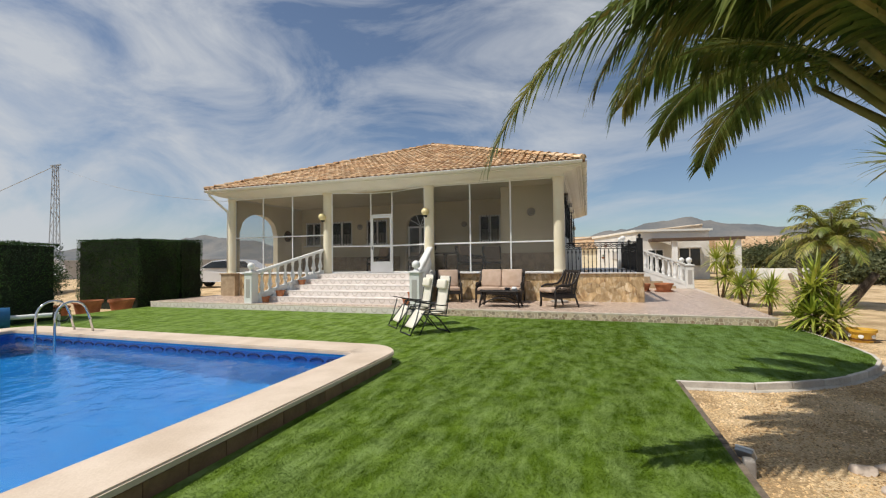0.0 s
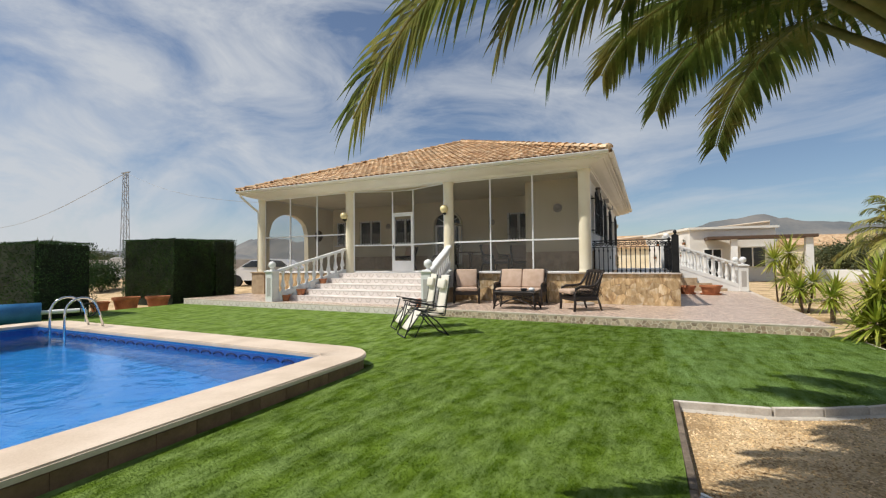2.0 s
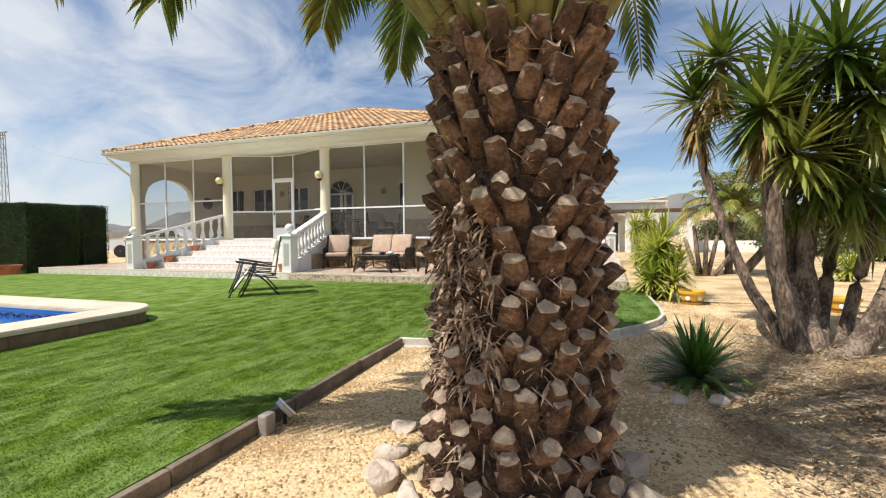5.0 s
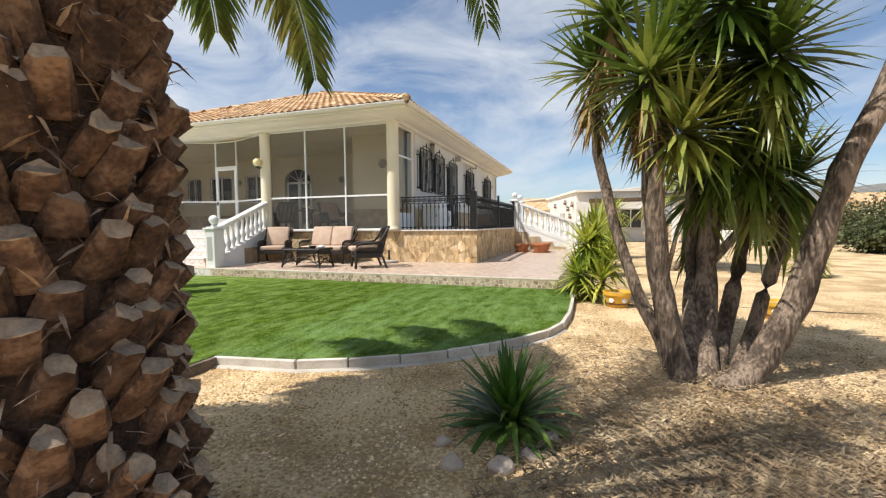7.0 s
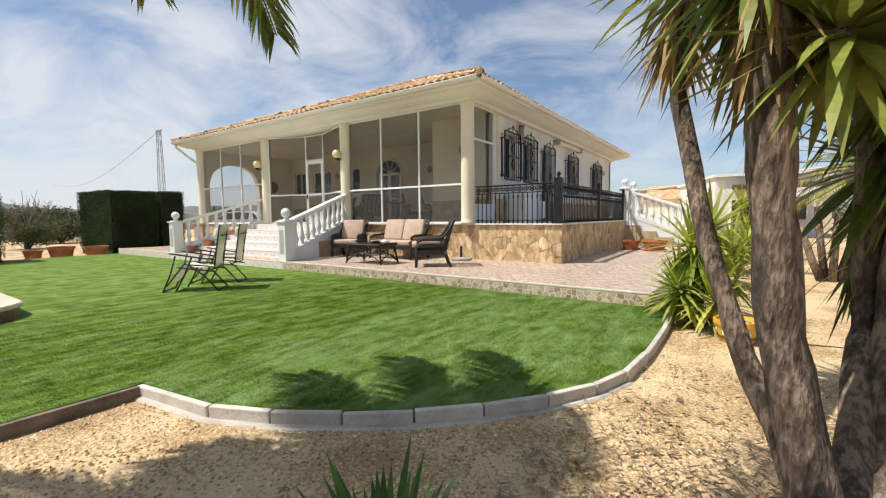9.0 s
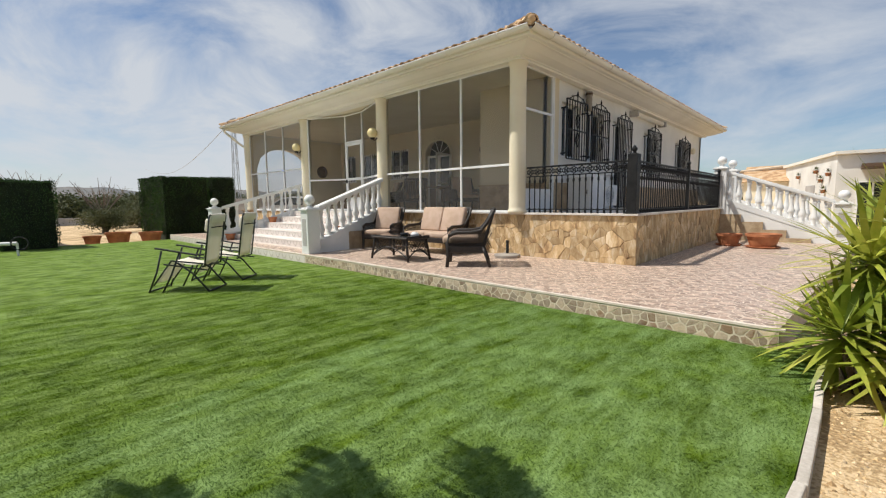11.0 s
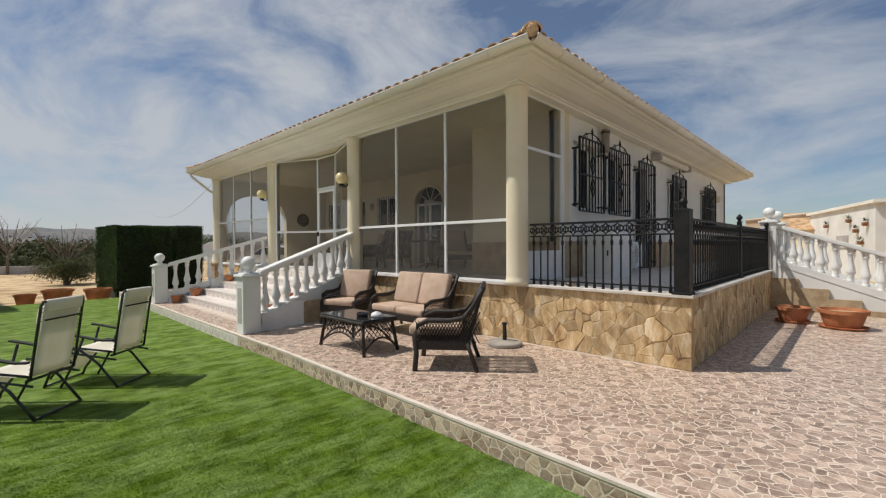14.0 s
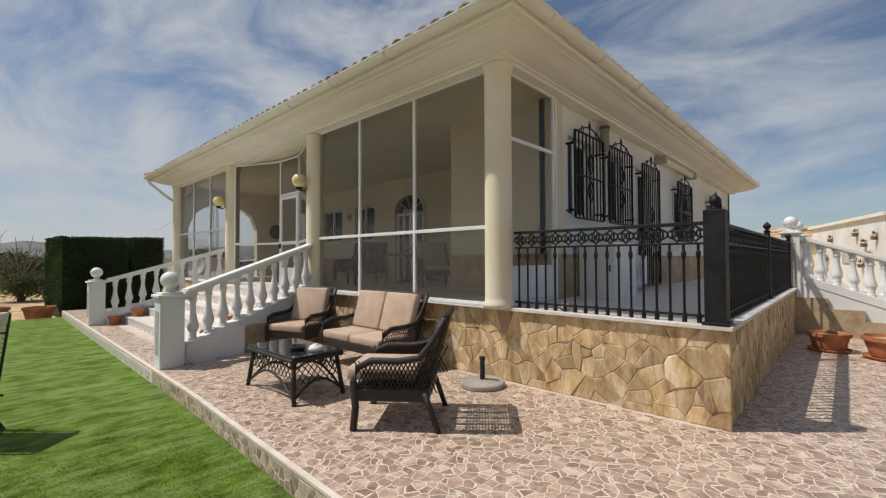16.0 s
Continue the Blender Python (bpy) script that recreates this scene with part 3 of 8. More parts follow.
def lawn():
    top = thing("lawn", "bright green artificial turf laid round the pool", "lawn", kind="structure")
    bm = B()
    # main field is built as strips round the pool's outline
    box(bm, -2.62, 1.09, -6, 6.15, -0.13, LAWN_Z)
    box(bm, -14.6, 1.09, 6.1501, 11.33, -0.13, LAWN_Z)
    box(bm, -14.6, -11.45, -6, 6.15, -0.13, LAWN_Z)
    poly = [(1.0901, 6.1501)] + LAWN_EDGE[2:] + [(4.16, 11.22), (1.0901, 11.33)]
    part("turf_backing", bm, TURF, top)
    bm = B()
    prism(bm, poly, -0.13, LAWN_Z)
    part("turf_backing", bm, LOBE, top, "paler turf piece laid to the curved edge")
    # pile of short plastic blades where the walk passes
    rs = np.random.RandomState(5)
    n = 900000
    x, y = rs.uniform(-5.5, 4.2, n), rs.uniform(1.8, 11.3, n)
    edge = np.interp(y, [p[1] for p in LAWN_EDGE[1:]], [p[0] for p in LAWN_EDGE[1:]])
    lob = np.where(y < 6.15, 1.09, edge)
    w = np.clip((x + 5.5) / 3.0, 0, 1) * np.exp(-np.maximum(0, np.minimum(np.hypot(x - 0.5, y - 3), np.hypot(x - 2.5, y - 9)) - 3.2) / 2.0)
    keep = (x < lob - 0.01) & ((x > -2.5) | (y > 6.6)) & (rs.rand(n) < w)
    x, y = x[keep], y[keep]
    n = len(x)
    a, h, lean = rs.uniform(0, math.tau, n), rs.uniform(0.006, 0.013, n), rs.uniform(-0.016, 0.016, (n, 2))
    hw = rs.uniform(0.0018, 0.0034, n)
    z = np.full(n, LAWN_Z)
    t = np.empty((n, 3, 3))
    t[:, 0] = np.stack([x - np.cos(a) * hw, y - np.sin(a) * hw, z], 1)
    t[:, 1] = np.stack([x + np.cos(a) * hw, y + np.sin(a) * hw, z], 1)
    t[:, 2] = np.stack([x + lean[:, 0] + 0.006, y + lean[:, 1] - 0.01, z + h], 1)
    new_piece = (x > 1.09) & (y > 6.15)
    tagged(triangles("turf_pile", t[~new_piece], TURF_BLADE, top), kind="stuff")
    tagged(triangles("turf_pile", t[new_piece], LOBE_BLADE, top), kind="stuff")


lawn()


def edging():
    top = thing("lawn_edging", "pale stone edging round the curved lawn", "edging", kind="structure")
    def run(a, b, mat, hgt, wid, name):
        a, b = Vector((*a, 0)), Vector((*b, 0))
        L = (b - a).length
        k = max(1, round(L / 0.95))
        d = (b - a) / k
        for i in range(k):
            bm = B()
            obox(bm, (0, 0, 0), (L / k - 0.006, wid, hgt), bevel=0.008)
            ang = math.atan2(d.y, d.x)
            c = a + d * (i + 0.5)
            off = Vector((math.sin(ang), -math.cos(ang), 0)) * (wid / 2 + 0.003)
            part(name, bm, mat, top, at=pose(c.x + off.x, c.y + off.y, LAWN_Z + 0.002 - hgt / 2 + RNG.uniform(-0.006, 0.006), 0, RNG.uniform(-0.6, 0.6), math.degrees(ang) + RNG.uniform(-0.5, 0.5)))
    run((1.09, -1.5), (1.09, 6.15), KERB_BROWN, 0.13, 0.05, "edging_stone")
    for a, b in zip(LAWN_EDGE[1:], LAWN_EDGE[2:]):
        run(a, b, KERB_WHITE, 0.14, 0.05, "edging_stone")
    # the mortar footing shows as a low ledge at the foot of the stones
    bm = B()
    out = []
    pts = [Vector((*p, 0)) for p in LAWN_EDGE[1:10]]
    for i, p in enumerate(pts):
        d = (pts[min(i + 1, len(pts) - 1)] - pts[max(i - 1, 0)]).normalized()
        nrm = Vector((d.y, -d.x, 0))
        out.append([bm.verts.new(p + nrm * k + Vector((0, 0, z))) for k, z in ((0.05, -0.075), (0.085, -0.08), (0.098, -0.092), (0.10, -0.14))])
    for q, t in zip(out, out[1:]):
        for k in range(3):
            bm.faces.new((q[k], q[k + 1], t[k + 1], t[k]))
    part("footing", bm, KERB_WHITE, top)


edging()


def gravel():
    rs = np.random.RandomState(3)
    n = 110000
    x, y = rs.uniform(1.12, 9.0, n), rs.uniform(0.6, 12.0, n)
    edge = np.interp(y, [p[1] for p in LAWN_EDGE[1:]], [p[0] for p in LAWN_EDGE[1:]])
    lob = np.where(y < 6.15, 1.09, edge) + 0.09
    d = np.hypot(x - 3.4, y - 4.6)
    keep = (x > lob) & (rs.rand(n) < np.clip(1.25 - d / 7, 0.12, 1))
    x, y = x[keep], y[keep]
    n = len(x)
    s = rs.uniform(0.006, 0.015, n) * (1 + 0.8 * (rs.rand(n) < 0.02))
    z = np.full(n, GRAVEL_Z)
    for i in range(n):
        if x[i] > 4.2:
            z[i] += 0.05 * noise.noise(Vector((x[i] * 0.5, y[i] * 0.5, 3))) * min(1, (x[i] - 4.2) / 0.8)
    dirs = np.array([(1, 0, 0), (0, 1, 0), (-1, 0, 0), (0, -1, 0), (0, 0, 1)], float)
    v = dirs[None] * s[:, None, None] * rs.uniform(0.55, 1.25, (n, 5, 1))
    a = rs.uniform(0, math.tau, n)
    c, q = np.cos(a)[:, None], np.sin(a)[:, None]
    vx, vy = v[:, :, 0] * c - v[:, :, 1] * q, v[:, :, 0] * q + v[:, :, 1] * c
    v[:, :, 0], v[:, :, 1] = vx, vy
    v[:, 4, 2] *= 0.8
    v += np.stack([x, y, z], 1)[:, None]
    me = bpy.data.meshes.new("gravel_stones")
    idx = np.array([(0, 1, 4), (1, 2, 4), (2, 3, 4), (3, 0, 4)])
    faces = (idx[None] + (np.arange(n) * 5)[:, None, None]).reshape(-1, 3)
    me.from_pydata(v.reshape(-1, 3).tolist(), [], faces.tolist())
    me.materials.append(PEBBLE)
    tagged(new("gravel_stones", me), "small ochre gravel stones strewn over the garden bed", "gravel", kind="stuff")


gravel()


def rounded_rect(x0, x1, y0, y1, r, k=8):
    out = []
    for cx, cy, a0 in ((x1 - r, y1 - r, 0), (x0 + r, y1 - r, 90), (x0 + r, y0 + r, 180), (x1 - r, y0 + r, 270)):
        out += [(cx + r * math.cos(radians(a0 + 90 * i / k)), cy + r * math.sin(radians(a0 + 90 * i / k))) for i in range(k + 1)]
    return out


def pool():
    top = thing("swimming_pool", "raised swimming pool with beige stone coping and blue lining", "pool")
    outer, inner = rounded_rect(-11.5, -2.55, -4.5, 6.33, 0.62), rounded_rect(-10.92, -3.12, -3.9, 5.72, 0.1)
    n = len(outer)
    def ring(bm, o, i, z0, z1):
        v = [[bm.verts.new((x, y, z)) for x, y in p] for p, z in ((o, z0), (o, z1), (i, z1), (i, z0))]
        for a, b in zip(v, v[1:] + v[:1]):
            for k in range(n):
                bm.faces.new((a[k], a[(k + 1) % n], b[(k + 1) % n], b[k]))
    bm = B()
    ring(bm, outer, inner, 0.135, 0.19)
    bmesh.ops.bevel(bm, geom=[e for e in bm.edges if abs(e.verts[0].co.z - e.verts[1].co.z) < 1e-4 and min(e.verts[0].co.z, e.verts[1].co.z) > 0.18], offset=0.015, segments=2, affect="EDGES")
    part("coping", bm, COPING, top)
    bm = B()
    o2 = rounded_rect(-11.47, -2.58, -4.47, 6.30, 0.6)
    ring(bm, o2, rounded_rect(-11.0, -3.05, -4, 5.8, 0.1), -0.14, 0.134)
    wall = part("pool_wall", bm, POOL_SIDE, top)
    bm = B()
    ring(bm, rounded_rect(-11.0, -3.04, -4, 5.81, 0.1), inner, -1.6, 0.133)
    bm.faces.new([bm.verts.new((x, y, -1.5)) for x, y in inner])
    part("lining", bm, POOL_BLUE, top)
    bm = B()
    ring(bm, rounded_rect(-10.925, -3.115, -3.905, 5.725, 0.1), rounded_rect(-10.9, -3.14, -3.88, 5.70, 0.1), -0.13, 0.10)
    part("tile_band", bm, POOL_DARK, top, "dark blue patterned waterline tiles")
    # pale wave motif along the band
    wave = B()
    for i in range(26):
        x = -10.7 + i * 0.29
        pts = [Vector((x + 0.115 * math.cos(a), 5.697, 0.015 + 0.05 * math.sin(a))) for a in [math.pi * k / 6 for k in range(7)]]
        tube(wave, pts, 0.016, 5)
    part("wave_motif", wave, POOL_NAVY, top, "dark navy wave motif")
    bm = B()
    bm.faces.new([bm.verts.new((x, y, 0.02)) for x, y in rounded_rect(-10.9, -3.14, -3.88, 5.70, 0.1)])
    ob = part("water", bm, WATER, top, "clear rippled pool water")
    ob.visible_shadow = False
    # tiles on the raised outer face
    me = None
    for i in range(28):
        y = 6.0 - i * 0.33
        if y < -3.0:
            break
        if me is None:
            t = B()
            box(t, -0.006, 0.006, -0.162, 0.162, -0.125, 0.12, 0.003)
            me = mesh_of("tile", t, POOL_SIDE)
        if y < 5.6:
            piece("tile", me, wall, Matrix.Translation((-2.578, y, 0.0)))


pool()


def ladder():
    top = thing("pool_ladder", "chrome pool ladder with two looped handrails", "ladder")
    for x in (-9.75, -9.2):
        bm = B()
        pts = [(x, 5.45, -0.7), (x, 5.45, 0.5)] + [(x, 5.45 + 0.28 - 0.28 * math.cos(a), 0.5 + 0.3 * math.sin(a)) for a in [math.pi * k / 10 for k in range(1, 9)]] + [(x, 6.04, 0.45), (x, 6.1, 0.185)]
        tube(bm, pts, 0.022, 10)
        part("handrail", bm, CHROME, top, smooth=True)
    for z in (-0.15, -0.42):
        bm = B()
        obox(bm, (-9.475, 5.45, z), (0.52, 0.09, 0.03), bevel=0.008)
        part("rung", bm, CHROME, top)


ladder()


def patio():
    top = thing("patio", "raised patio of printed crazy-paving tiles with pale edge", "patio", kind="structure")
    right = lambda y: 3.93 + (y - 11.2) * 0.055
    bm = B()
    prism(bm, [(-14.5, 11.33), (-3.0, 11.33), (3.9, edge_y(3.9) + 0.03), (right(22), 22.0), (right(22), 26), (-0.8, 26), (-0.8, 14.2), (-14.5, 14.2)], -0.13, PATIO_Z - 0.0022)
    part("patio_bed", bm, GROUT, top)
    bm = B()
    prism(bm, [(-14.54, 11.298), (-3.0, 11.298), (3.94, edge_y(3.94) - 0.002), (3.94, edge_y(3.94) + 0.045), (-3.0, 11.345), (-14.54, 11.345)], PATIO_Z - 0.02, PATIO_Z + 0.002)
    part("edge_strip", bm, EDGE_STRIP, top, "pale nosing strip")
    # tiles: those nearest the walk singly, the rest joined
    s = 0.445
    t = B()
    box(t, -s / 2 + 0.0018, s / 2 - 0.0018, -s / 2 + 0.0018, s / 2 - 0.0018, -0.004, 0.0)
    me = mesh_of("tile", t, PATIO_P)
    rest = B()
    single = 0
    for j in range(24):
        for i in range(42):
            x, y = -14.5 + s * (i + 0.5), 11.348 + s * (j + 0.5)
            if x + s / 2 > right(y) and x - s / 2 < right(y) - 0.05:
                box(rest, x - s / 2 + 0.0025, right(y) - 0.03, y - s / 2 + 0.0025, y + s / 2 - 0.0025, PATIO_Z - 0.006, PATIO_Z)
            if x + s / 2 > right(y) or (-0.7 < x < 1.5 and 13.95 < y) or (x < -0.7 and y > 14.0) or (-10.6 < x < -4.2 and y > 11.75):
                continue
            if x > -4.3 and y < 17.3 and single < 290:
                piece("tile", me, top, pose(x, y, PATIO_Z, RNG.uniform(-0.05, 0.05), RNG.uniform(-0.05, 0.05), 90 * RNG.randrange(4)))
                single += 1
            else:
                box(rest, x - s / 2 + 0.0025, x + s / 2 - 0.0025, y - s / 2 + 0.0025, y + s / 2 - 0.0025, PATIO_Z - 0.006, PATIO_Z)
    # cut tiles fill the wedge between the square grid and the slanting edge
    for i in range(42):
        x0, x1 = -14.5 + s * i + 0.0018, min(-14.5 + s * (i + 1) - 0.0018, right(11.3) - 0.03)
        if x0 > -3 and x1 > x0:
            prism(rest, [(x0, edge_y(x0) + 0.048), (x1, edge_y(x1) + 0.048), (x1, 11.344), (x0, 11.344)], PATIO_Z - 0.006, PATIO_Z)
    tagged(part("tile_field", rest, PATIO, top), kind="stuff")
    # mosaic riser
    bm = B()
    prism(bm, [(-14.5, 11.305), (-3.0, 11.305), (3.9, edge_y(3.9) + 0.005), (3.9, edge_y(3.9) + 0.025), (-3.0, 11.325), (-14.5, 11.325)], -0.12, PATIO_Z - 0.021)
    riser = part("riser", bm, CREAM_JOINT, top)
    cladding(riser, (-4.4, 11.305, 0.0), (1, 0, 0), (0, 0, 1), 1.4, 0.155, 0.09, RNG, RISER_STONE, 0.007, 0.0025, 0.8, jitter=0.5)
    cladding(riser, (-3.0, 11.305, 0.0), (0.99966, -0.0262, 0), (0, 0, 1), 6.9, 0.155, 0.09, RNG, RISER_STONE, 0.007, 0.0025, 0.8, jitter=0.5)


patio()

# ---- house ----
COLS = [-13.58, -9.08, -5.03, -0.72]
FRONT, EAVE_Z, TOP_Z = 14.06, 4.36, 4.065
house = thing("house", "single-storey white villa with glazed porch and hipped tile roof", "house")


def house_shell():
    bm = B()
    box(bm, -13.75, -0.80, FRONT + 0.2, 28.8, 0.0, FLOOR_Z - 0.012)
    part("podium", bm, RENDERED, house)
    bm = B()
    box(bm, -13.8, -0.6, 13.98, 18.4, FLOOR_Z - 0.01, FLOOR_Z)
    part("porch_floor", bm, STEP, house)
    # east wall with window openings
    bm = B()
    arch_wall(bm, "y", -1.0, -0.75, 15.52, 28.8, FLOOR_Z - 0.3, 4.2, [(15.95, 16.85, 2.35, 3.62, 0), (17.3, 18.25, 2.35, 3.62, 0), (18.95, 19.85, FLOOR_Z, 3.55, 0), (21.5, 22.7, 2.2, 3.5, 0), (25.0, 26.4, 2.3, 3.5, 0)])
    part("wall", bm, RENDERED, house, "white rendered side wall")
    bm = B()
    box(bm, -13.75, -13.5, 18.55, 28.8, 0, 4.2)
    part("wall", bm, RENDERED, house)
    bm = B()
    box(bm, -13.75, -0.75, 28.55, 28.8, 0, 4.2)
    part("wall", bm, RENDERED, house)
    # porch: arched west end, back wall, projecting block
    bm = B()
    arch_wall(bm, "y", -13.72, -13.48, 14.2, 18.55, FLOOR_Z, 4.15, [(14.32, 16.6, FLOOR_Z, 2.75, 0.85)])
    part("arch_wall", bm, CREAM, house, "cream wall pierced by a wide arch")
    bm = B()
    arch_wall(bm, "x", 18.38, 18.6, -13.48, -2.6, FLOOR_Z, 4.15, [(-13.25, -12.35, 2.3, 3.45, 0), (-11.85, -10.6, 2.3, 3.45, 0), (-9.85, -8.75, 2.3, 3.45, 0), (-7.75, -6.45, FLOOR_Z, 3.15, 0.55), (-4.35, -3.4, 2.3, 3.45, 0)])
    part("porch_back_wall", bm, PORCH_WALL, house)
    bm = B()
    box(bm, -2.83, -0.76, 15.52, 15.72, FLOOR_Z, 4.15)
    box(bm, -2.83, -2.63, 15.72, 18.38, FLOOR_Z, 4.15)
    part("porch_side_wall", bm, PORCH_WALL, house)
    for x0, x1, y0, y1, z0, z1 in ((-2.83, -0.9, 15.485, 15.515, FLOOR_Z, 1.70), (-2.86, -0.9, 15.455, 15.516, 1.702, 1.735), (-13.4, -8.1, 18.35, 18.376, FLOOR_Z, 1.72), (-6.4, -2.9, 18.35, 18.376, FLOOR_Z, 1.72)):
        bm = B()
        box(bm, x0, x1, y0, y1, z0, z1)
        part("dado", bm, STONE_STUFF, house, "brown stone dado")
    bm = B()
    box(bm, -13.6, -0.8, 14.0, 28.7, 4.12, 4.2)
    part("porch_ceiling", bm, CREAM, house)
    # near-black sheets paint the gloom of unlit rooms behind the openings
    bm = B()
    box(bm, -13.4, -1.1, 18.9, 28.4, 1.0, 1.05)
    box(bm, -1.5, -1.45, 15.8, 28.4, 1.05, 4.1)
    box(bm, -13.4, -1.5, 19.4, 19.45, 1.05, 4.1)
    part("gloom_sheet", bm, DARK_ROOM, house)


house_shell()


def cornice():
    prof = [(-0.12, 4.067), (0.06, 4.067), (0.068, 4.105), (0.105, 4.108), (0.11, 4.125), (0.20, 4.135), (0.32, 4.165), (0.45, 4.225), (0.50, 4.232), (0.505, 4.25), (0.585, 4.252), (0.60, 4.265), (0.60, 4.36), (-0.12, 4.36)]
    x0, x1, y0, y1 = -13.58, -0.62, 13.95, 28.75
    bm = B()
    rings = []
    for d, z in prof:
        rings.append([bm.verts.new(p) for p in ((x0 - d, y0 - d, z), (x1 + d, y0 - d, z), (x1 + d, y1 + d, z), (x0 - d, y1 + d, z))])
    for a, b in zip(rings, rings[1:] + rings[:1]):
        for k in range(4):
            bm.faces.new((a[k], a[(k + 1) % 4], b[(k + 1) % 4], b[k]))
    bmesh.ops.recalc_face_normals(bm, faces=bm.faces)
    part("cornice", bm, CORNICE, house, "cream moulded cornice under the eaves")
    # half-round gutter on front and east side
    prof = [(0.085 * math.cos(a), 0.075 * math.sin(a)) for a in [math.pi + math.pi * k / 8 for k in range(9)]]
    for name, a, b, off in (("x", -14.2, 0.02, (0, 13.29)), ("y", 13.29, 29.3, (0.045, 0))):
        bm = B()
        for thick in (1.0, 0.9):
            ends = []
            for s in (a, b):
                ends.append([bm.verts.new((s, off[1] + p * thick, 4.365 + q * thick) if name == "x" else (off[0] + p * thick, s, 4.365 + q * thick)) for p, q in prof])
            for k in range(8):
                bm.faces.new((ends[0][k], ends[0][k + 1], ends[1][k + 1], ends[1][k]))
        gut = part("gutter", bm, CORNICE, house, smooth=True)
        rim = [(s, off[1] - 0.086, 4.368) if name == "x" else (0.131, s, 4.368) for s in (a, b)]
        part("gutter_rim", tube(B(), rim, 0.012, 6), MULLION, gut)
        br = B()
        box(br, -0.012, 0.012, -0.012, 0.012, -0.085, 0.0)
        tube(br, [(0, 0.096 * math.cos(t), 0.088 * math.sin(t)) for t in [math.pi + math.pi * k / 8 for k in range(9)]], 0.01, 6)
        me = mesh_of("bracket", br, CORNICE)
        k = int((b - a) / 1.25)
        for i in range(1, k + 1):
            s = a + (b - a) * (i - 0.5) / k
            piece("bracket", me, gut, Matrix.Translation((s, 13.29, 4.365)) if name == "x" else pose(0.045, s, 4.365, 0, 0, 90))
    # downpipe at the west corner
    bm = B()
    tube(bm, [(-14.05, 13.3, 4.3), (-14.05, 13.34, 4.18), (-13.86, 13.8, 3.75), (-13.8, 14.0, 3.6), (-13.8, 14.03, 3.45), (-13.8, 14.03, 1.0)], 0.045, 10)
    part("downpipe", bm, CORNICE, house, "cream downpipe", smooth=True)


cornice()


def columns():
    for i, x in enumerate(COLS):
        bm = B()
        lathe(bm, [(0.19, FLOOR_Z), (0.195, FLOOR_Z + 0.05), (0.175, FLOOR_Z + 0.08), (0.17, FLOOR_Z + 0.14), (0.168, 2.4), (0.166, 3.9), (0.17, 3.96), (0.185, 4.01), (0.20, 4.03), (0.20, 4.066)], (x, 14.06, 0), 28)
        part("column", bm, CREAM, house, "round cream column", smooth=True)
    bm = B()
    box(bm, -13.95, -13.25, 13.82, 14.2, 0.0, FLOOR_Z - 0.02)
    box(bm, -14.0, -13.2, 13.78, 14.2, FLOOR_Z - 0.02, FLOOR_Z + 0.02, 0.008)
    part("pedestal", bm, STONE_STUFF, house, "stone pedestal under the corner column")
    # front beam over the glazing
    bm = B()
    box(bm, -13.5, -0.6, 14.0, 14.2, 4.06, 4.13)
    part("beam", bm, CORNICE, house)


columns()


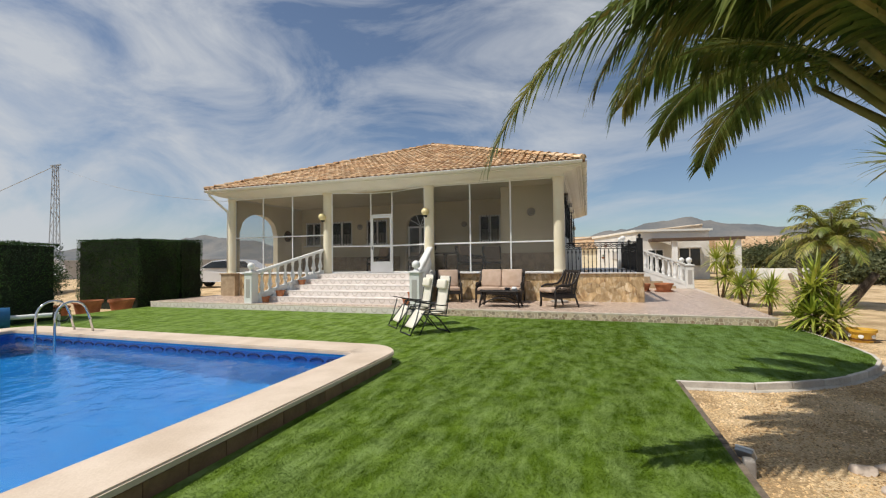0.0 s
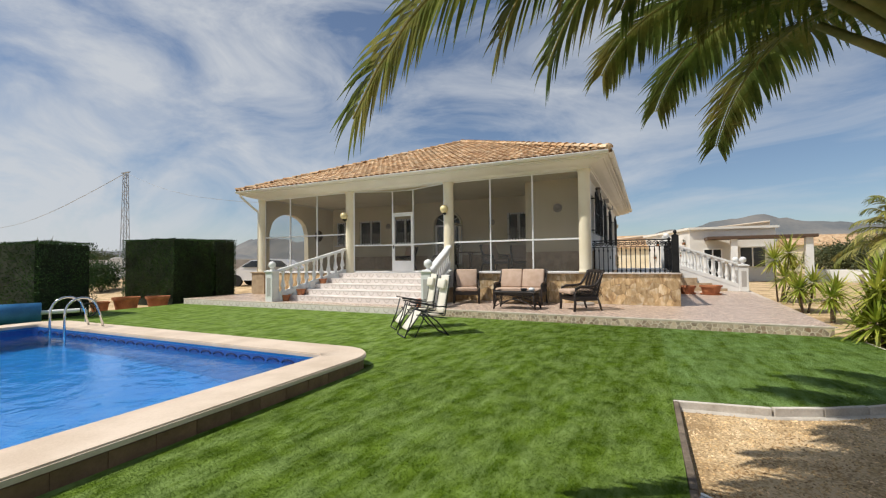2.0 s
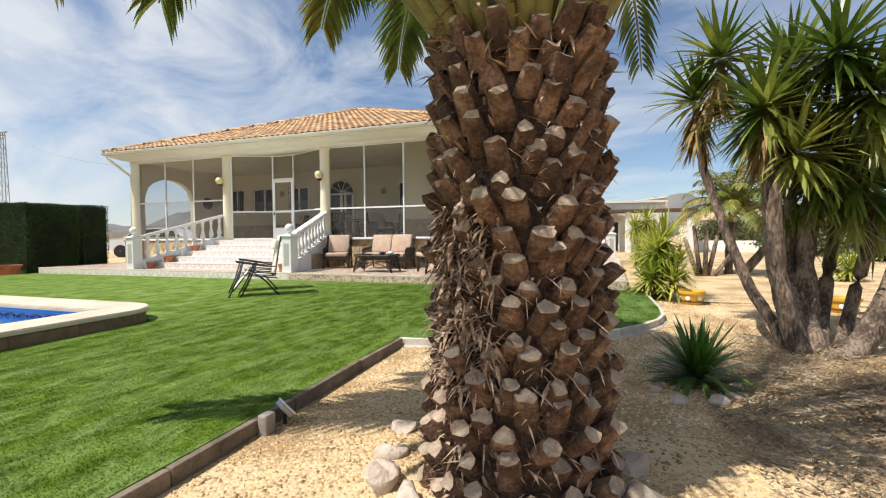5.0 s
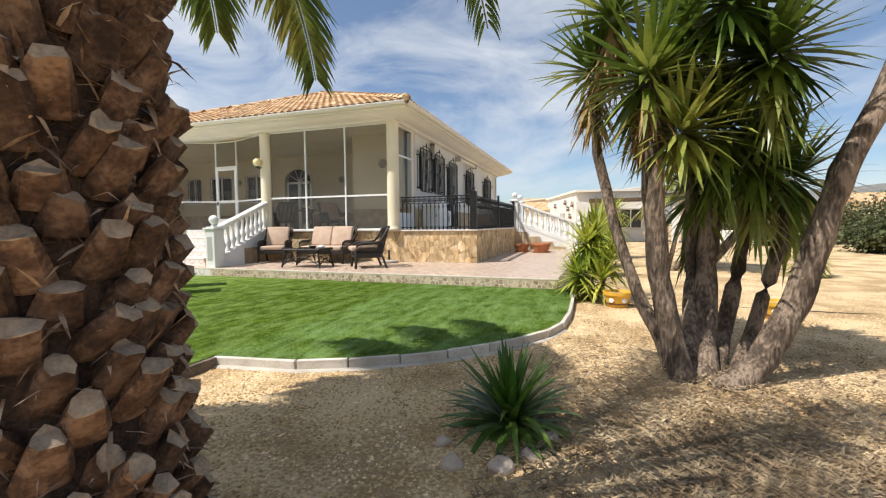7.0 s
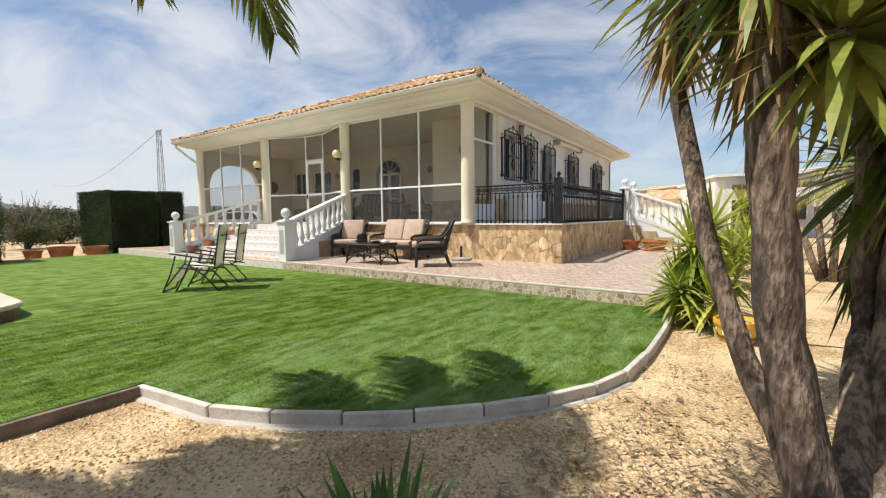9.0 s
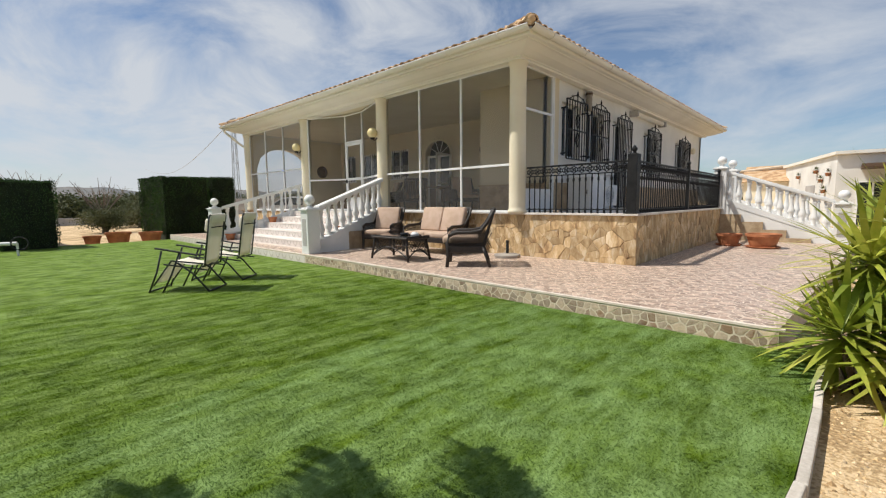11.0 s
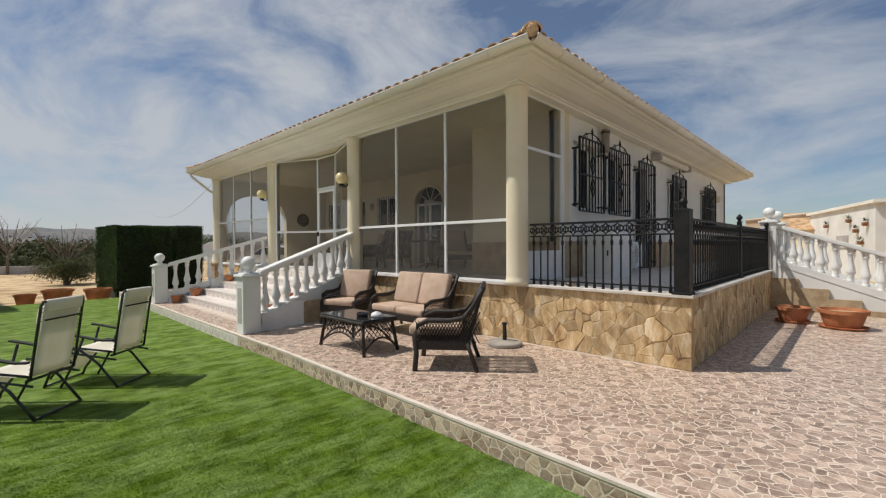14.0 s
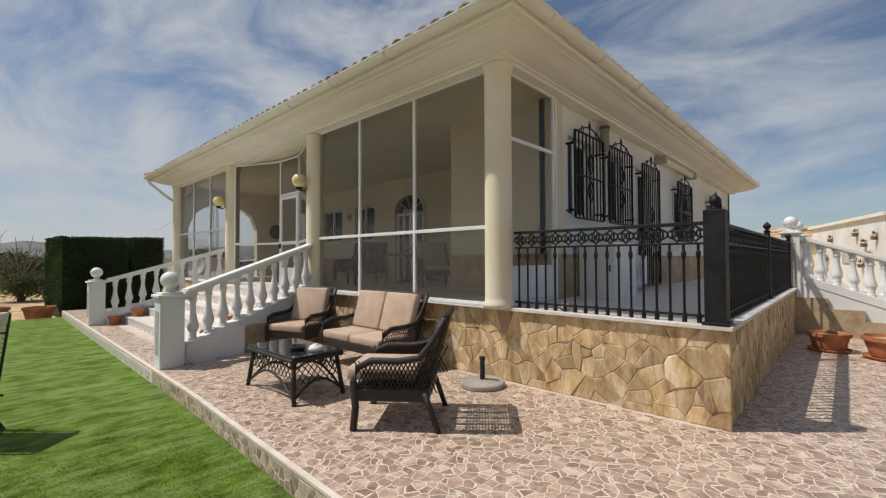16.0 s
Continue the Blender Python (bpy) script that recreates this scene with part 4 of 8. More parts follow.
def glazing():
    """White frames with tinted panes between the columns; the middle bay steps back round the door."""
    g = part("glazing", box(B(), -13.4, -0.9, 14.03, 14.09, FLOOR_Z, FLOOR_Z + 0.012), MULLION, house, "white aluminium porch glazing")
    def bar(a, b, z0, z1, w=0.045, th=0.05):
        a, b = Vector((*a, 0)), Vector((*b, 0))
        bm = B()
        d = b - a
        obox(bm, ((a.x + b.x) / 2, (a.y + b.y) / 2, (z0 + z1) / 2), (max(d.length, w), th, z1 - z0), Matrix.Rotation(math.atan2(d.y, d.x), 4, "Z"), 0.005)
        part("bar", bm, MULLION, g)
    def pane(a, b, z0, z1, mat=None):
        bm = B()
        v = [bm.verts.new(p) for p in ((*a, z0), (*b, z0), (*b, z1), (*a, z1))]
        bm.faces.new(v)
        ob = part("pane", bm, mat or SCREEN, g)
        ob.visible_shadow = False
    def bay(a, b, cuts, mid, door=False):
        """One straight run from a to b; cuts are fractions at which posts stand."""
        A, D = Vector(a), Vector(b) - Vector(a)
        at = lambda f: tuple(A + D * f)
        fr = [0] + list(cuts) + [1]
        for f in fr:
            p = at(f)
            bar((p[0] - 0.022 * D.x / D.length, p[1] - 0.022 * D.y / D.length), (p[0] + 0.022 * D.x / D.length, p[1] + 0.022 * D.y / D.length), FLOOR_Z, TOP_Z)
        bar(a, b, TOP_Z - 0.03, TOP_Z + 0.012, th=0.044)
        bar(a, b, FLOOR_Z + 0.013, FLOOR_Z + 0.055, th=0.044)
        bar(a, b, mid - 0.025, mid + 0.025, th=0.044)
        for f, h in zip(fr, fr[1:]):
            pane(at(f), at(h), FLOOR_Z + 0.05, mid - 0.02, SCREEN_LOW if mid < 3 else SCREEN)
            pane(at(f), at(h), mid + 0.02, TOP_Z - 0.025)
    bay((-13.43, 14.06), (-9.23, 14.06), (0.33, 0.66), 2.50)
    bay((-4.89, 14.06), (-0.86, 14.06), (0.325, 0.66), 2.07)
    bay((-8.9, 14.06), (-7.58, 14.62), (), 2.07)
    bay((-6.70, 14.62), (-5.2, 14.06), (), 2.07)
    bay((-0.72, 14.24), (-0.72, 15.49), (0.945,), 3.22)
    part("corner_pilaster", box(B(), -0.90, -0.735, 15.515, 15.77, FLOOR_Z, 4.10, 0.004), PORCH_WALL, house)
    part("kick_panel", box(B(), -0.735, -0.705, 14.29, 15.38, FLOOR_Z + 0.06, 1.58, 0.004), MULLION, g, "white lower door panel")
    # screen door
    x0, x1, y = -7.56, -6.72, 14.62
    bar((x0, y), (x1, y), TOP_Z - 0.03, TOP_Z + 0.01)
    bar((x0, y), (x1, y), 3.2, 3.25)
    pane((x0, y), (x1, y), 3.25, TOP_Z - 0.03)
    d = tagged(new("screen_door"), "white aluminium screen door, closed")
    d.parent = house
    for a, b, z0, z1 in ((x0, x0 + 0.075, FLOOR_Z + 0.01, 3.19), (x1 - 0.075, x1, FLOOR_Z + 0.01, 3.19), (x0 + 0.076, x1 - 0.076, 3.11, 3.188), (x0 + 0.076, x1 - 0.076, 2.03, 2.11), (x0 + 0.076, x1 - 0.076, FLOOR_Z + 0.012, FLOOR_Z + 0.42)):
        bm = B()
        box(bm, a, b, y - 0.03, y + 0.02, z0, z1, 0.004)
        part("door_frame", bm, MULLION, d)
    for z0, z1 in ((FLOOR_Z + 0.4, 2.04), (2.1, 3.12)):
        bm = B()
        bm.faces.new([bm.verts.new(p) for p in ((x0 + 0.06, y, z0), (x1 - 0.06, y, z0), (x1 - 0.06, y, z1), (x0 + 0.06, y, z1))])
        part("pane", bm, SCREEN, d).visible_shadow = False
    bm = B()
    obox(bm, (x0 + 0.05, y - 0.05, 2.0), (0.02, 0.05, 0.12), bevel=0.005)
    part("door_handle", bm, IRON, d)


glazing()


def roof():
    x0, x1, y0, y1 = -14.22, -0.01, 13.35, 29.35
    cx, ry0, ry1, rz = -7.1, 20.3, 22.3, 7.18
    r = tagged(new("roof"), "hipped roof of orange-brown clay barrel tiles")
    r.parent = house
    bm = B()
    c = [bm.verts.new(p) for p in ((x0, y0, EAVE_Z), (x1, y0, EAVE_Z), (x1, y1, EAVE_Z), (x0, y1, EAVE_Z))]
    a, b = bm.verts.new((cx, ry0, rz)), bm.verts.new((cx, ry1, rz))
    for f in ((c[0], c[1], a), (c[1], c[2], b, a), (c[2], c[3], b), (c[3], c[0], a, b), (c[3], c[2], c[1], c[0])):
        bm.faces.new(f)
    part("deck", bm, ROOF_DECK_SHADE, r)
    # one barrel tile, narrow end up
    def tile_mesh(bm, m, w=0.105, L=0.46):
        rows = []
        for s, k in ((0, 1.0), (L, 0.8)):
            rows.append([bm.verts.new(m @ Vector((w * k * math.cos(t), s, 0.01 + 0.066 * k * math.sin(t) + (0.03 if s == 0 else 0.008)))) for t in [math.pi * q / 6 for q in range(7)]])
            rows.append([bm.verts.new(m @ Vector((w * k * 0.84 * math.cos(t), s, 0.004 + 0.054 * k * math.sin(t) + (0.03 if s == 0 else 0.008)))) for t in [math.pi * q / 6 for q in range(7)]])
        for q in range(6):
            bm.faces.new((rows[0][q + 1], rows[0][q], rows[2][q], rows[2][q + 1]))
            bm.faces.new((rows[0][q], rows[0][q + 1], rows[1][q + 1], rows[1][q]))
    t = B()
    tile_mesh(t, Matrix())
    me = mesh_of("roof_tile", t, ROOF_P)
    verts, faces = [], []
    proto = [v.co.copy() for v in me.vertices]
    pf = [tuple(p.vertices) for p in me.polygons]
    made = 0
    ends = []
    slopes = [(Vector((x0, y0, EAVE_Z)), Vector((1, 0, 0)), x1 - x0, Vector((0, ry0 - y0, rz - EAVE_Z)), (cx - x0) / (x1 - x0), (cx - x0) / (x1 - x0)),
              (Vector((x1, y0, EAVE_Z)), Vector((0, 1, 0)), y1 - y0, Vector((cx - x1, 0, rz - EAVE_Z)), (ry0 - y0) / (y1 - y0), (ry1 - y0) / (y1 - y0)),
              (Vector((x0, y1, EAVE_Z)), Vector((0, -1, 0)), y1 - y0, Vector((cx - x0, 0, rz - EAVE_Z)), (y1 - ry1) / (y1 - y0), (y1 - ry0) / (y1 - y0))]
    for si, (o, along, w, up, f0, f1) in enumerate(slopes):
        L = up.length
        u = up.normalized()
        nrm = along.cross(u)
        n = round(w / 0.225)
        for i in range(n):
            s = (i + 0.5) * w / n
            f = s / w
            lim = L * (f / f0 if f < f0 else (1 if f <= f1 else (1 - f) / (1 - f1)))
            d, row = -0.07, 0
            while d < lim - 0.1:
                jx, jr = RNG.uniform(-0.012, 0.012), RNG.uniform(-0.03, 0.03)
                p = o + along * (s + jx) + u * (d + RNG.uniform(-0.015, 0.015)) + nrm * 0.02
                m = Matrix((along, u, nrm)).transposed().to_4x4()
                m.translation = p
                m = m @ Matrix.Rotation(jr, 4, "Z")
                if made < 290 and ((si == 0 and row < 3) or (si == 1 and row < 2)) and (p.x > -9 if si == 0 else p.y < 24):
                    piece("roof_tile", me, r, m)
                    made += 1
                else:
                    k = len(verts)
                    verts += [m @ v for v in proto]
                    faces += [tuple(q + k for q in f_) for f_ in pf]
                if row == 0:
                    ends.append([m @ Vector((0.088 * math.cos(t), 0.02, 0.004 + 0.056 * math.sin(t) + 0.03)) for t in [math.pi * q / 6 for q in range(7)]])
                d += 0.38
                row += 1
    # mortar plugs in the open eave ends, their shade painted by the dark clay
    bm = B()
    for e in ends:
        bm.faces.new([bm.verts.new(p) for p in e])
    tagged(part("shaded_eave_mortar", bm, ROOF_DECK_SHADE, r), kind="stuff")
    # ridge and hip tiles
    for a, b in (((x0, y0, EAVE_Z), (cx, ry0, rz)), ((x1, y0, EAVE_Z), (cx, ry0, rz)), ((x1, y1, EAVE_Z), (cx, ry1, rz)), ((cx, ry0, rz), (cx, ry1, rz))):
        a, b = Vector(a), Vector(b)
        u = (b - a).normalized()
        side = u.cross(Vector((0, 0, 1))).normalized()
        nrm = side.cross(u)
        k = int((b - a).length / 0.38)
        for i in range(k):
            m = Matrix((side * 1.25, u, nrm * 1.5)).transposed().to_4x4()
            m.translation = a + u * (i * 0.38 - 0.05) + nrm * 0.045
            q = len(verts)
            verts += [m @ v for v in proto]
            faces += [tuple(z + q for z in f_) for f_ in pf]
    tagged(raw("tile_field", verts, faces, ROOF, r), kind="stuff")
    # rounded knob at the south-east hip end
    bm = B()
    ball(bm, (0.0, 13.33, 4.47), 0.10, 12)
    part("hip_end", bm, ROOF_P, r, smooth=True)


roof()

# ---- terrace, stairs, balustrades, railings ----
def terrace():
    top = thing("terrace", "raised side terrace faced with ochre crazy-paved stone", "terrace", kind="structure")
    bm = B()
    box(bm, -4.78, 1.64, FRONT + 0.03, FRONT + 0.25, -0.05, FLOOR_Z - 0.03)
    box(bm, 1.4, 1.64, FRONT + 0.25, 20.75, -0.05, FLOOR_Z - 0.03)
    wall = part("terrace_wall", bm, MORTAR, top)
    bm = B()
    box(bm, -0.74, 1.4, FRONT + 0.25, 22.6, 0.7, FLOOR_Z - 0.015)
    part("terrace_floor", bm, STEP, top, "pale tiled terrace floor")
    cap = B()
    box(cap, -4.8, 1.70, FRONT - 0.03, FRONT + 0.24, FLOOR_Z - 0.028, FLOOR_Z + 0.012, 0.006)
    part("coping", cap, COPING_WHITE, top, "dusty white stone coping")
    cap = B()
    box(cap, 1.40, 1.70, FRONT + 0.243, 20.75, FLOOR_Z - 0.028, FLOOR_Z + 0.012, 0.006)
    part("coping", cap, COPING_WHITE, top, "dusty white stone coping")
    cladding(wall, (-4.78, FRONT + 0.03, PATIO_Z), (1, 0, 0), (0, 0, 1), 6.45, FLOOR_Z - PATIO_Z - 0.03, 0.125, RNG, STONE, 0.0006, 0.012, 1.7, jitter=0.62, thin=0.16, tilt=0.07)
    cladding(wall, (1.64, FRONT + 0.03, PATIO_Z), (0, 1, 0), (0, 0, 1), 6.6, FLOOR_Z - PATIO_Z - 0.03, 0.14, RNG, STONE, 0.0006, 0.012, 1.7, jitter=0.62, thin=0.16, tilt=0.07)
    # left bay podium face
    bm = B()
    box(bm, -13.25, -9.3, FRONT - 0.02, FRONT + 0.03, PATIO_Z, FLOOR_Z - 0.03)
    w2 = part("terrace_wall", bm, MORTAR, top)
    cladding(w2, (-13.2, FRONT - 0.02, PATIO_Z), (1, 0, 0), (0, 0, 1), 3.9, FLOOR_Z - PATIO_Z - 0.03, 0.26, RNG, STONE, 0.005, 0.022, 1.2)


terrace()

STEPS, RISE = 5, (FLOOR_Z - PATIO_Z) / 5
stair_left = lambda y: -10.1 + (y - 11.5) * 0.40
stair_right = lambda y: -4.62 - (y - 11.5) * 0.17


def front_stairs():
    top = thing("front_stairs", "broad pale tiled steps up to the porch door", "stairs", kind="structure")
    arc = B()
    for k in range(9):
        a0 = math.pi * k / 9
        a1 = math.pi * (k + 1) / 9
        vs = []
        for a, r in ((a0, 0.105), (a1, 0.105), (a1, 0.08), (a0, 0.08)):
            vs.append(arc.verts.new((r * math.cos(a), -0.003, 0.14 - r * math.sin(a) * 1.1)))
        arc.faces.new(vs)
    arc_me = mesh_of("arc_motif", arc, STEP_ARC)
    for i in range(STEPS):
        y = 11.98 + 0.40 * i
        z1 = PATIO_Z + RISE * (i + 1)
        yb = 11.98 + 0.40 * (i + 1) if i < STEPS - 1 else 14.05
        bm = B()
        prism(bm, [(stair_left(y) - 0.1, y + 0.012), (stair_right(y) + 0.1, y + 0.012), (stair_right(yb) + 0.1, yb + 0.02), (stair_left(yb) - 0.1, yb + 0.02)], 0.0, z1 - 0.025)
        st = part("step", bm, STEP, top)
        bm = B()
        prism(bm, [(stair_left(y) - 0.1, y + 0.004), (stair_right(y) + 0.1, y + 0.004), (stair_right(yb) + 0.1, yb + 0.012), (stair_left(yb) - 0.1, yb + 0.012)], z1 - 0.025, z1)
        part("tread", bm, STEP, st)
        x = stair_left(y) + 0.12
        while x < stair_right(y):
            piece("arc_motif", arc_me, st, Matrix.Translation((x, y + 0.010, z1 - RISE)))
            x += 0.33
    # kerb tiles with the same motif in front of the stairs
    bm = B()
    box(bm, -14.5, -4.45, 11.296, 11.304, -0.02, PATIO_Z - 0.035)
    kerb = part("kerb_tiles", bm, STEP, top)
    for i in range(30):
        piece("arc_motif", arc_me, kerb, Matrix.Translation((-14.3 + i * 0.33, 11.294, -0.005)))


front_stairs()


def baluster_mesh(h, mat=None):
    prof = [(0.062, 0), (0.062, 0.07), (0.045, 0.09), (0.058, 0.115), (0.045, 0.14), (0.078, 0.25), (0.082, 0.30), (0.062, 0.40), (0.04, 0.58), (0.036, 0.74), (0.046, 0.80), (0.06, 0.83), (0.046, 0.86), (0.05, 0.92), (0.066, 0.945), (0.066, 1.0)]
    bm = B()
    lathe(bm, [(r, z * h) for r, z in prof], n=14)
    return mesh_of("baluster", bm, mat or WHITE, True)


def newel(parent, x, y, z, h=1.02, w=0.30, rz=0):
    p = tagged(new("newel_post"), "white newel post topped by a ball")
    p.parent = parent
    p.matrix_basis = pose(x, y, z, 0, 0, rz)
    bm = B()
    box(bm, -w / 2, w / 2, -w / 2, w / 2, 0, h - 0.06, 0.012)
    box(bm, -w / 2 - 0.035, w / 2 + 0.035, -w / 2 - 0.035, w / 2 + 0.035, h - 0.06, h - 0.015, 0.012)
    box(bm, -w / 2 + 0.02, w / 2 - 0.02, -w / 2 + 0.02, w / 2 - 0.02, h - 0.015, h + 0.012, 0.008)
    part("shaft", bm, WHITE, p)
    # thin proud plate whose grey paints the shade of a sunk panel
    bm = B()
    box(bm, -w / 2 + 0.07, w / 2 - 0.07, -w / 2 - 0.006, -w / 2 + 0.004, 0.18, h - 0.24, 0.004)
    part("panel", bm, GREY_WALL, p, "grey panel plate, coloured like a shaded recess")
    bm = B()
    lathe(bm, [(0.07, 0), (0.075, 0.02), (0.045, 0.045), (0.05, 0.06)] + [(0.118 * math.sin(t), 0.17 - 0.118 * math.cos(t)) for t in [0.45 + (math.pi - 0.45) * k / 10 for k in range(11)]], (0, 0, h + 0.01), 20)
    part("ball", bm, WHITE, p, smooth=True)
    return p


def balustrade(label, a, b, n, base_drop=0.10, h=0.68, post_h=1.0, start_post=True, rise_at_start=0.30):
    """A sloping stone balustrade from plan point a (bottom) to b (top), each (x, y, z of foot line)."""
    top = thing("balustrade", label, "balustrade", "stone balustrades")
    a, b = Vector(a), Vector(b)
    d = b - a
    flat = Vector((d.x, d.y, 0)).normalized()
    side = Vector((-flat.y, flat.x, 0))
    def sloped(name, z0, z1, w, bevel):
        bm = B()
        vs = []
        for p in (a, b):
            for s, z in ((-w, z0), (w, z0), (w, z1), (-w, z1)):
                vs.append(bm.verts.new(p + side * s + Vector((0, 0, z))))
        for f in ((3, 2, 1, 0), (4, 5, 6, 7), (0, 1, 5, 4), (1, 2, 6, 5), (2, 3, 7, 6), (3, 0, 4, 7)):
            bm.faces.new([vs[i] for i in f])
        bmesh.ops.recalc_face_normals(bm, faces=bm.faces)
        bmesh.ops.bevel(bm, geom=list(bm.edges), offset=bevel, segments=2, affect="EDGES")
        return part(name, bm, WHITE, top)
    sloped("stringer", -0.17, 0.0, 0.10, 0.01)
    sloped("handrail", h, h + 0.095, 0.10, 0.018)
    me = baluster_mesh(h + 0.03)
    for i in range(n):
        p = a + d * ((i + 0.6) / n)
        piece("baluster", me, top, Matrix.Translation((p.x, p.y, p.z - 0.015)))
    return top


left_bal = balustrade("white stone balustrade beside the porch stairs", (-10.22, 11.68, PATIO_Z + 0.28), (-9.22, 13.92, FLOOR_Z + 0.13), 9)
newel(left_bal, -10.29, 11.50, PATIO_Z)
right_bal = balustrade("white stone balustrade beside the seating corner", (-4.54, 11.68, PATIO_Z + 0.28), (-4.98, 13.92, FLOOR_Z + 0.13), 10)
newel(right_bal, -4.50, 11.50, PATIO_Z, rz=0)
# stepped cheeks that carry the balustrades
for par, f, off in ((left_bal, stair_left, -0.12), (right_bal, stair_right, 0.08)):
    for i in range(STEPS):
        y0, y1 = 11.66 + 0.45 * i, 11.66 + 0.45 * (i + 1)
        bm = B()
        ym = (y0 + y1) / 2
        k = (ym - 11.68) / 2.24
        x = (-10.22 + k * 1.0) if off < 0 else (-4.54 - k * 0.44)
        ztop = PATIO_Z + 0.16 + k * 0.74
        box(bm, x - 0.10, x + 0.10, y0, y1, max(PATIO_Z - 0.02, ztop - 0.62 if off > 0 else PATIO_Z - 0.02), ztop + 0.08)
        part("cheek", bm, WHITE, par)
bm = B()
box(bm, -4.78, -4.62, 12.3, 14.1, PATIO_Z - 0.02, 0.62)
part("cheek_stone", bm, STONE_STUFF, right_bal, "dark stone facing under the stair cheek")

# side stairs at the far end of the terrace
def side_stairs():
    top = thing("side_stairs", "white side stairs down from the terrace", "stairs", kind="structure")
    for i in range(5):
        bm = B()
        box(bm, 1.65 + 0.45 * i, 1.65 + 0.45 * (i + 1) + 0.02, 20.9, 22.25, 0.0, FLOOR_Z - 0.02 - RISE * i)
        part("step", bm, STEP, top)
    for i in range(4):
        bm = B()
        box(bm, 1.64 + 0.5 * i, 1.64 + 0.5 * (i + 1), 20.66, 20.72, PATIO_Z - 0.02, 0.90 - 0.2 * i)
        part("stone_facing", bm, STONE_STUFF, top)


side_stairs()
bal_e1 = balustrade("white stone balustrade of the terrace side stairs", (4.02, 20.82, PATIO_Z + 0.30), (1.72, 20.82, FLOOR_Z + 0.28), 10)
newel(bal_e1, 4.18, 20.82, PATIO_Z)
newel(bal_e1, 1.60, 20.84, PATIO_Z, h=2.02)
bal_e2 = balustrade("white stone balustrade of the terrace side stairs", (4.02, 22.35, PATIO_Z + 0.30), (1.72, 22.35, FLOOR_Z + 0.28), 10)
newel(bal_e2, 4.18, 22.35, PATIO_Z)
newel(bal_e2, 1.60, 22.35, PATIO_Z, h=2.02)
for par, y in ((bal_e1, 20.82), (bal_e2, 22.35)):
    # solid white cheek wall under the sloping foot of the balusters
    bm = B()
    prof = [(1.65, PATIO_Z - 0.02), (4.03, PATIO_Z - 0.02), (4.03, PATIO_Z + 0.24), (1.65, FLOOR_Z + 0.25)]
    lo, hi = [bm.verts.new((x, y - 0.09, z)) for x, z in prof], [bm.verts.new((x, y + 0.09, z)) for x, z in prof]
    bm.faces.new(lo), bm.faces.new(hi[::-1])
    for k in range(4):
        bm.faces.new((lo[(k + 1) % 4], lo[k], hi[k], hi[(k + 1) % 4]))
    bmesh.ops.recalc_face_normals(bm, faces=bm.faces)
    part("cheek", bm, WHITE, par)


def iron_railing(label, a, b, mid_posts=(), n=18):
    """Black railing: round bars below, a band of rings and scrolls between the two upper rails."""
    top = thing("iron_railing", label, "railing", "terrace railings")
    a, b = Vector(a), Vector(b)
    d = b - a
    L, u = d.length, d.normalized()
    ang = math.degrees(math.atan2(u.y, u.x))
    for z, w in ((0.07, 0.02), (0.72, 0.02), (0.90, 0.032)):
        bm = B()
        obox(bm, (0, 0, 0), (L, w * 1.4, w), bevel=0.004)
        c = (a + b) / 2
        part("rail", bm, IRON, top, at=pose(c.x, c.y, a.z + z, 0, 0, ang))
    bar = B()
    lathe(bar, [(0.022, 0.0), (0.02, 0.08), (0.012, 0.10), (0.012, 0.33), (0.012, 0.58), (0.02, 0.60), (0.022, 0.64), (0.012, 0.66), (0.012, 0.72)], n=8)
    me = mesh_of("bar", bar, IRON)
    band = B()
    for s in (-0.042, 0.042):
        tube(band, [(s + 0.036 * math.cos(t), 0, 0.81 + 0.036 * math.sin(t)) for t in [math.tau * k / 14 for k in range(15)]], 0.010, 5)
    tube(band, [(0.055 * math.cos(t) * (1 if k % 2 else 0.6), 0, 0.81 + 0.075 * math.sin(t) * (1 if k % 2 else 0.8)) for k, t in enumerate([math.tau * k / 12 for k in range(13)])], 0.010, 5)
    ball(band, (0, 0, 0.81), 0.014, 8)
    bme = mesh_of("scroll", band, IRON)
    for i in range(n):
        p = a + d * ((i + 0.5) / n)
        piece("bar", me, top, Matrix.Translation(p))
    m = max(2, round(L / 0.15))
    for i in range(m):
        p = a + d * ((i + 0.5) / m)
        piece("scroll", bme, top, pose(p.x, p.y, p.z, 0, 0, ang))
    return top


r1 = iron_railing("black wrought-iron railing with a scrolled top band", (-0.53, 14.13, FLOOR_Z + 0.01), (1.49, 14.13, FLOOR_Z + 0.01), n=17)
r2 = iron_railing("black wrought-iron railing along the terrace side", (1.57, 14.22, FLOOR_Z + 0.01), (1.57, 17.45, FLOOR_Z + 0.01), n=26)
r3 = iron_railing("black wrought-iron railing along the terrace side", (1.57, 17.6, FLOOR_Z + 0.01), (1.57, 20.65, FLOOR_Z + 0.01), n=25)


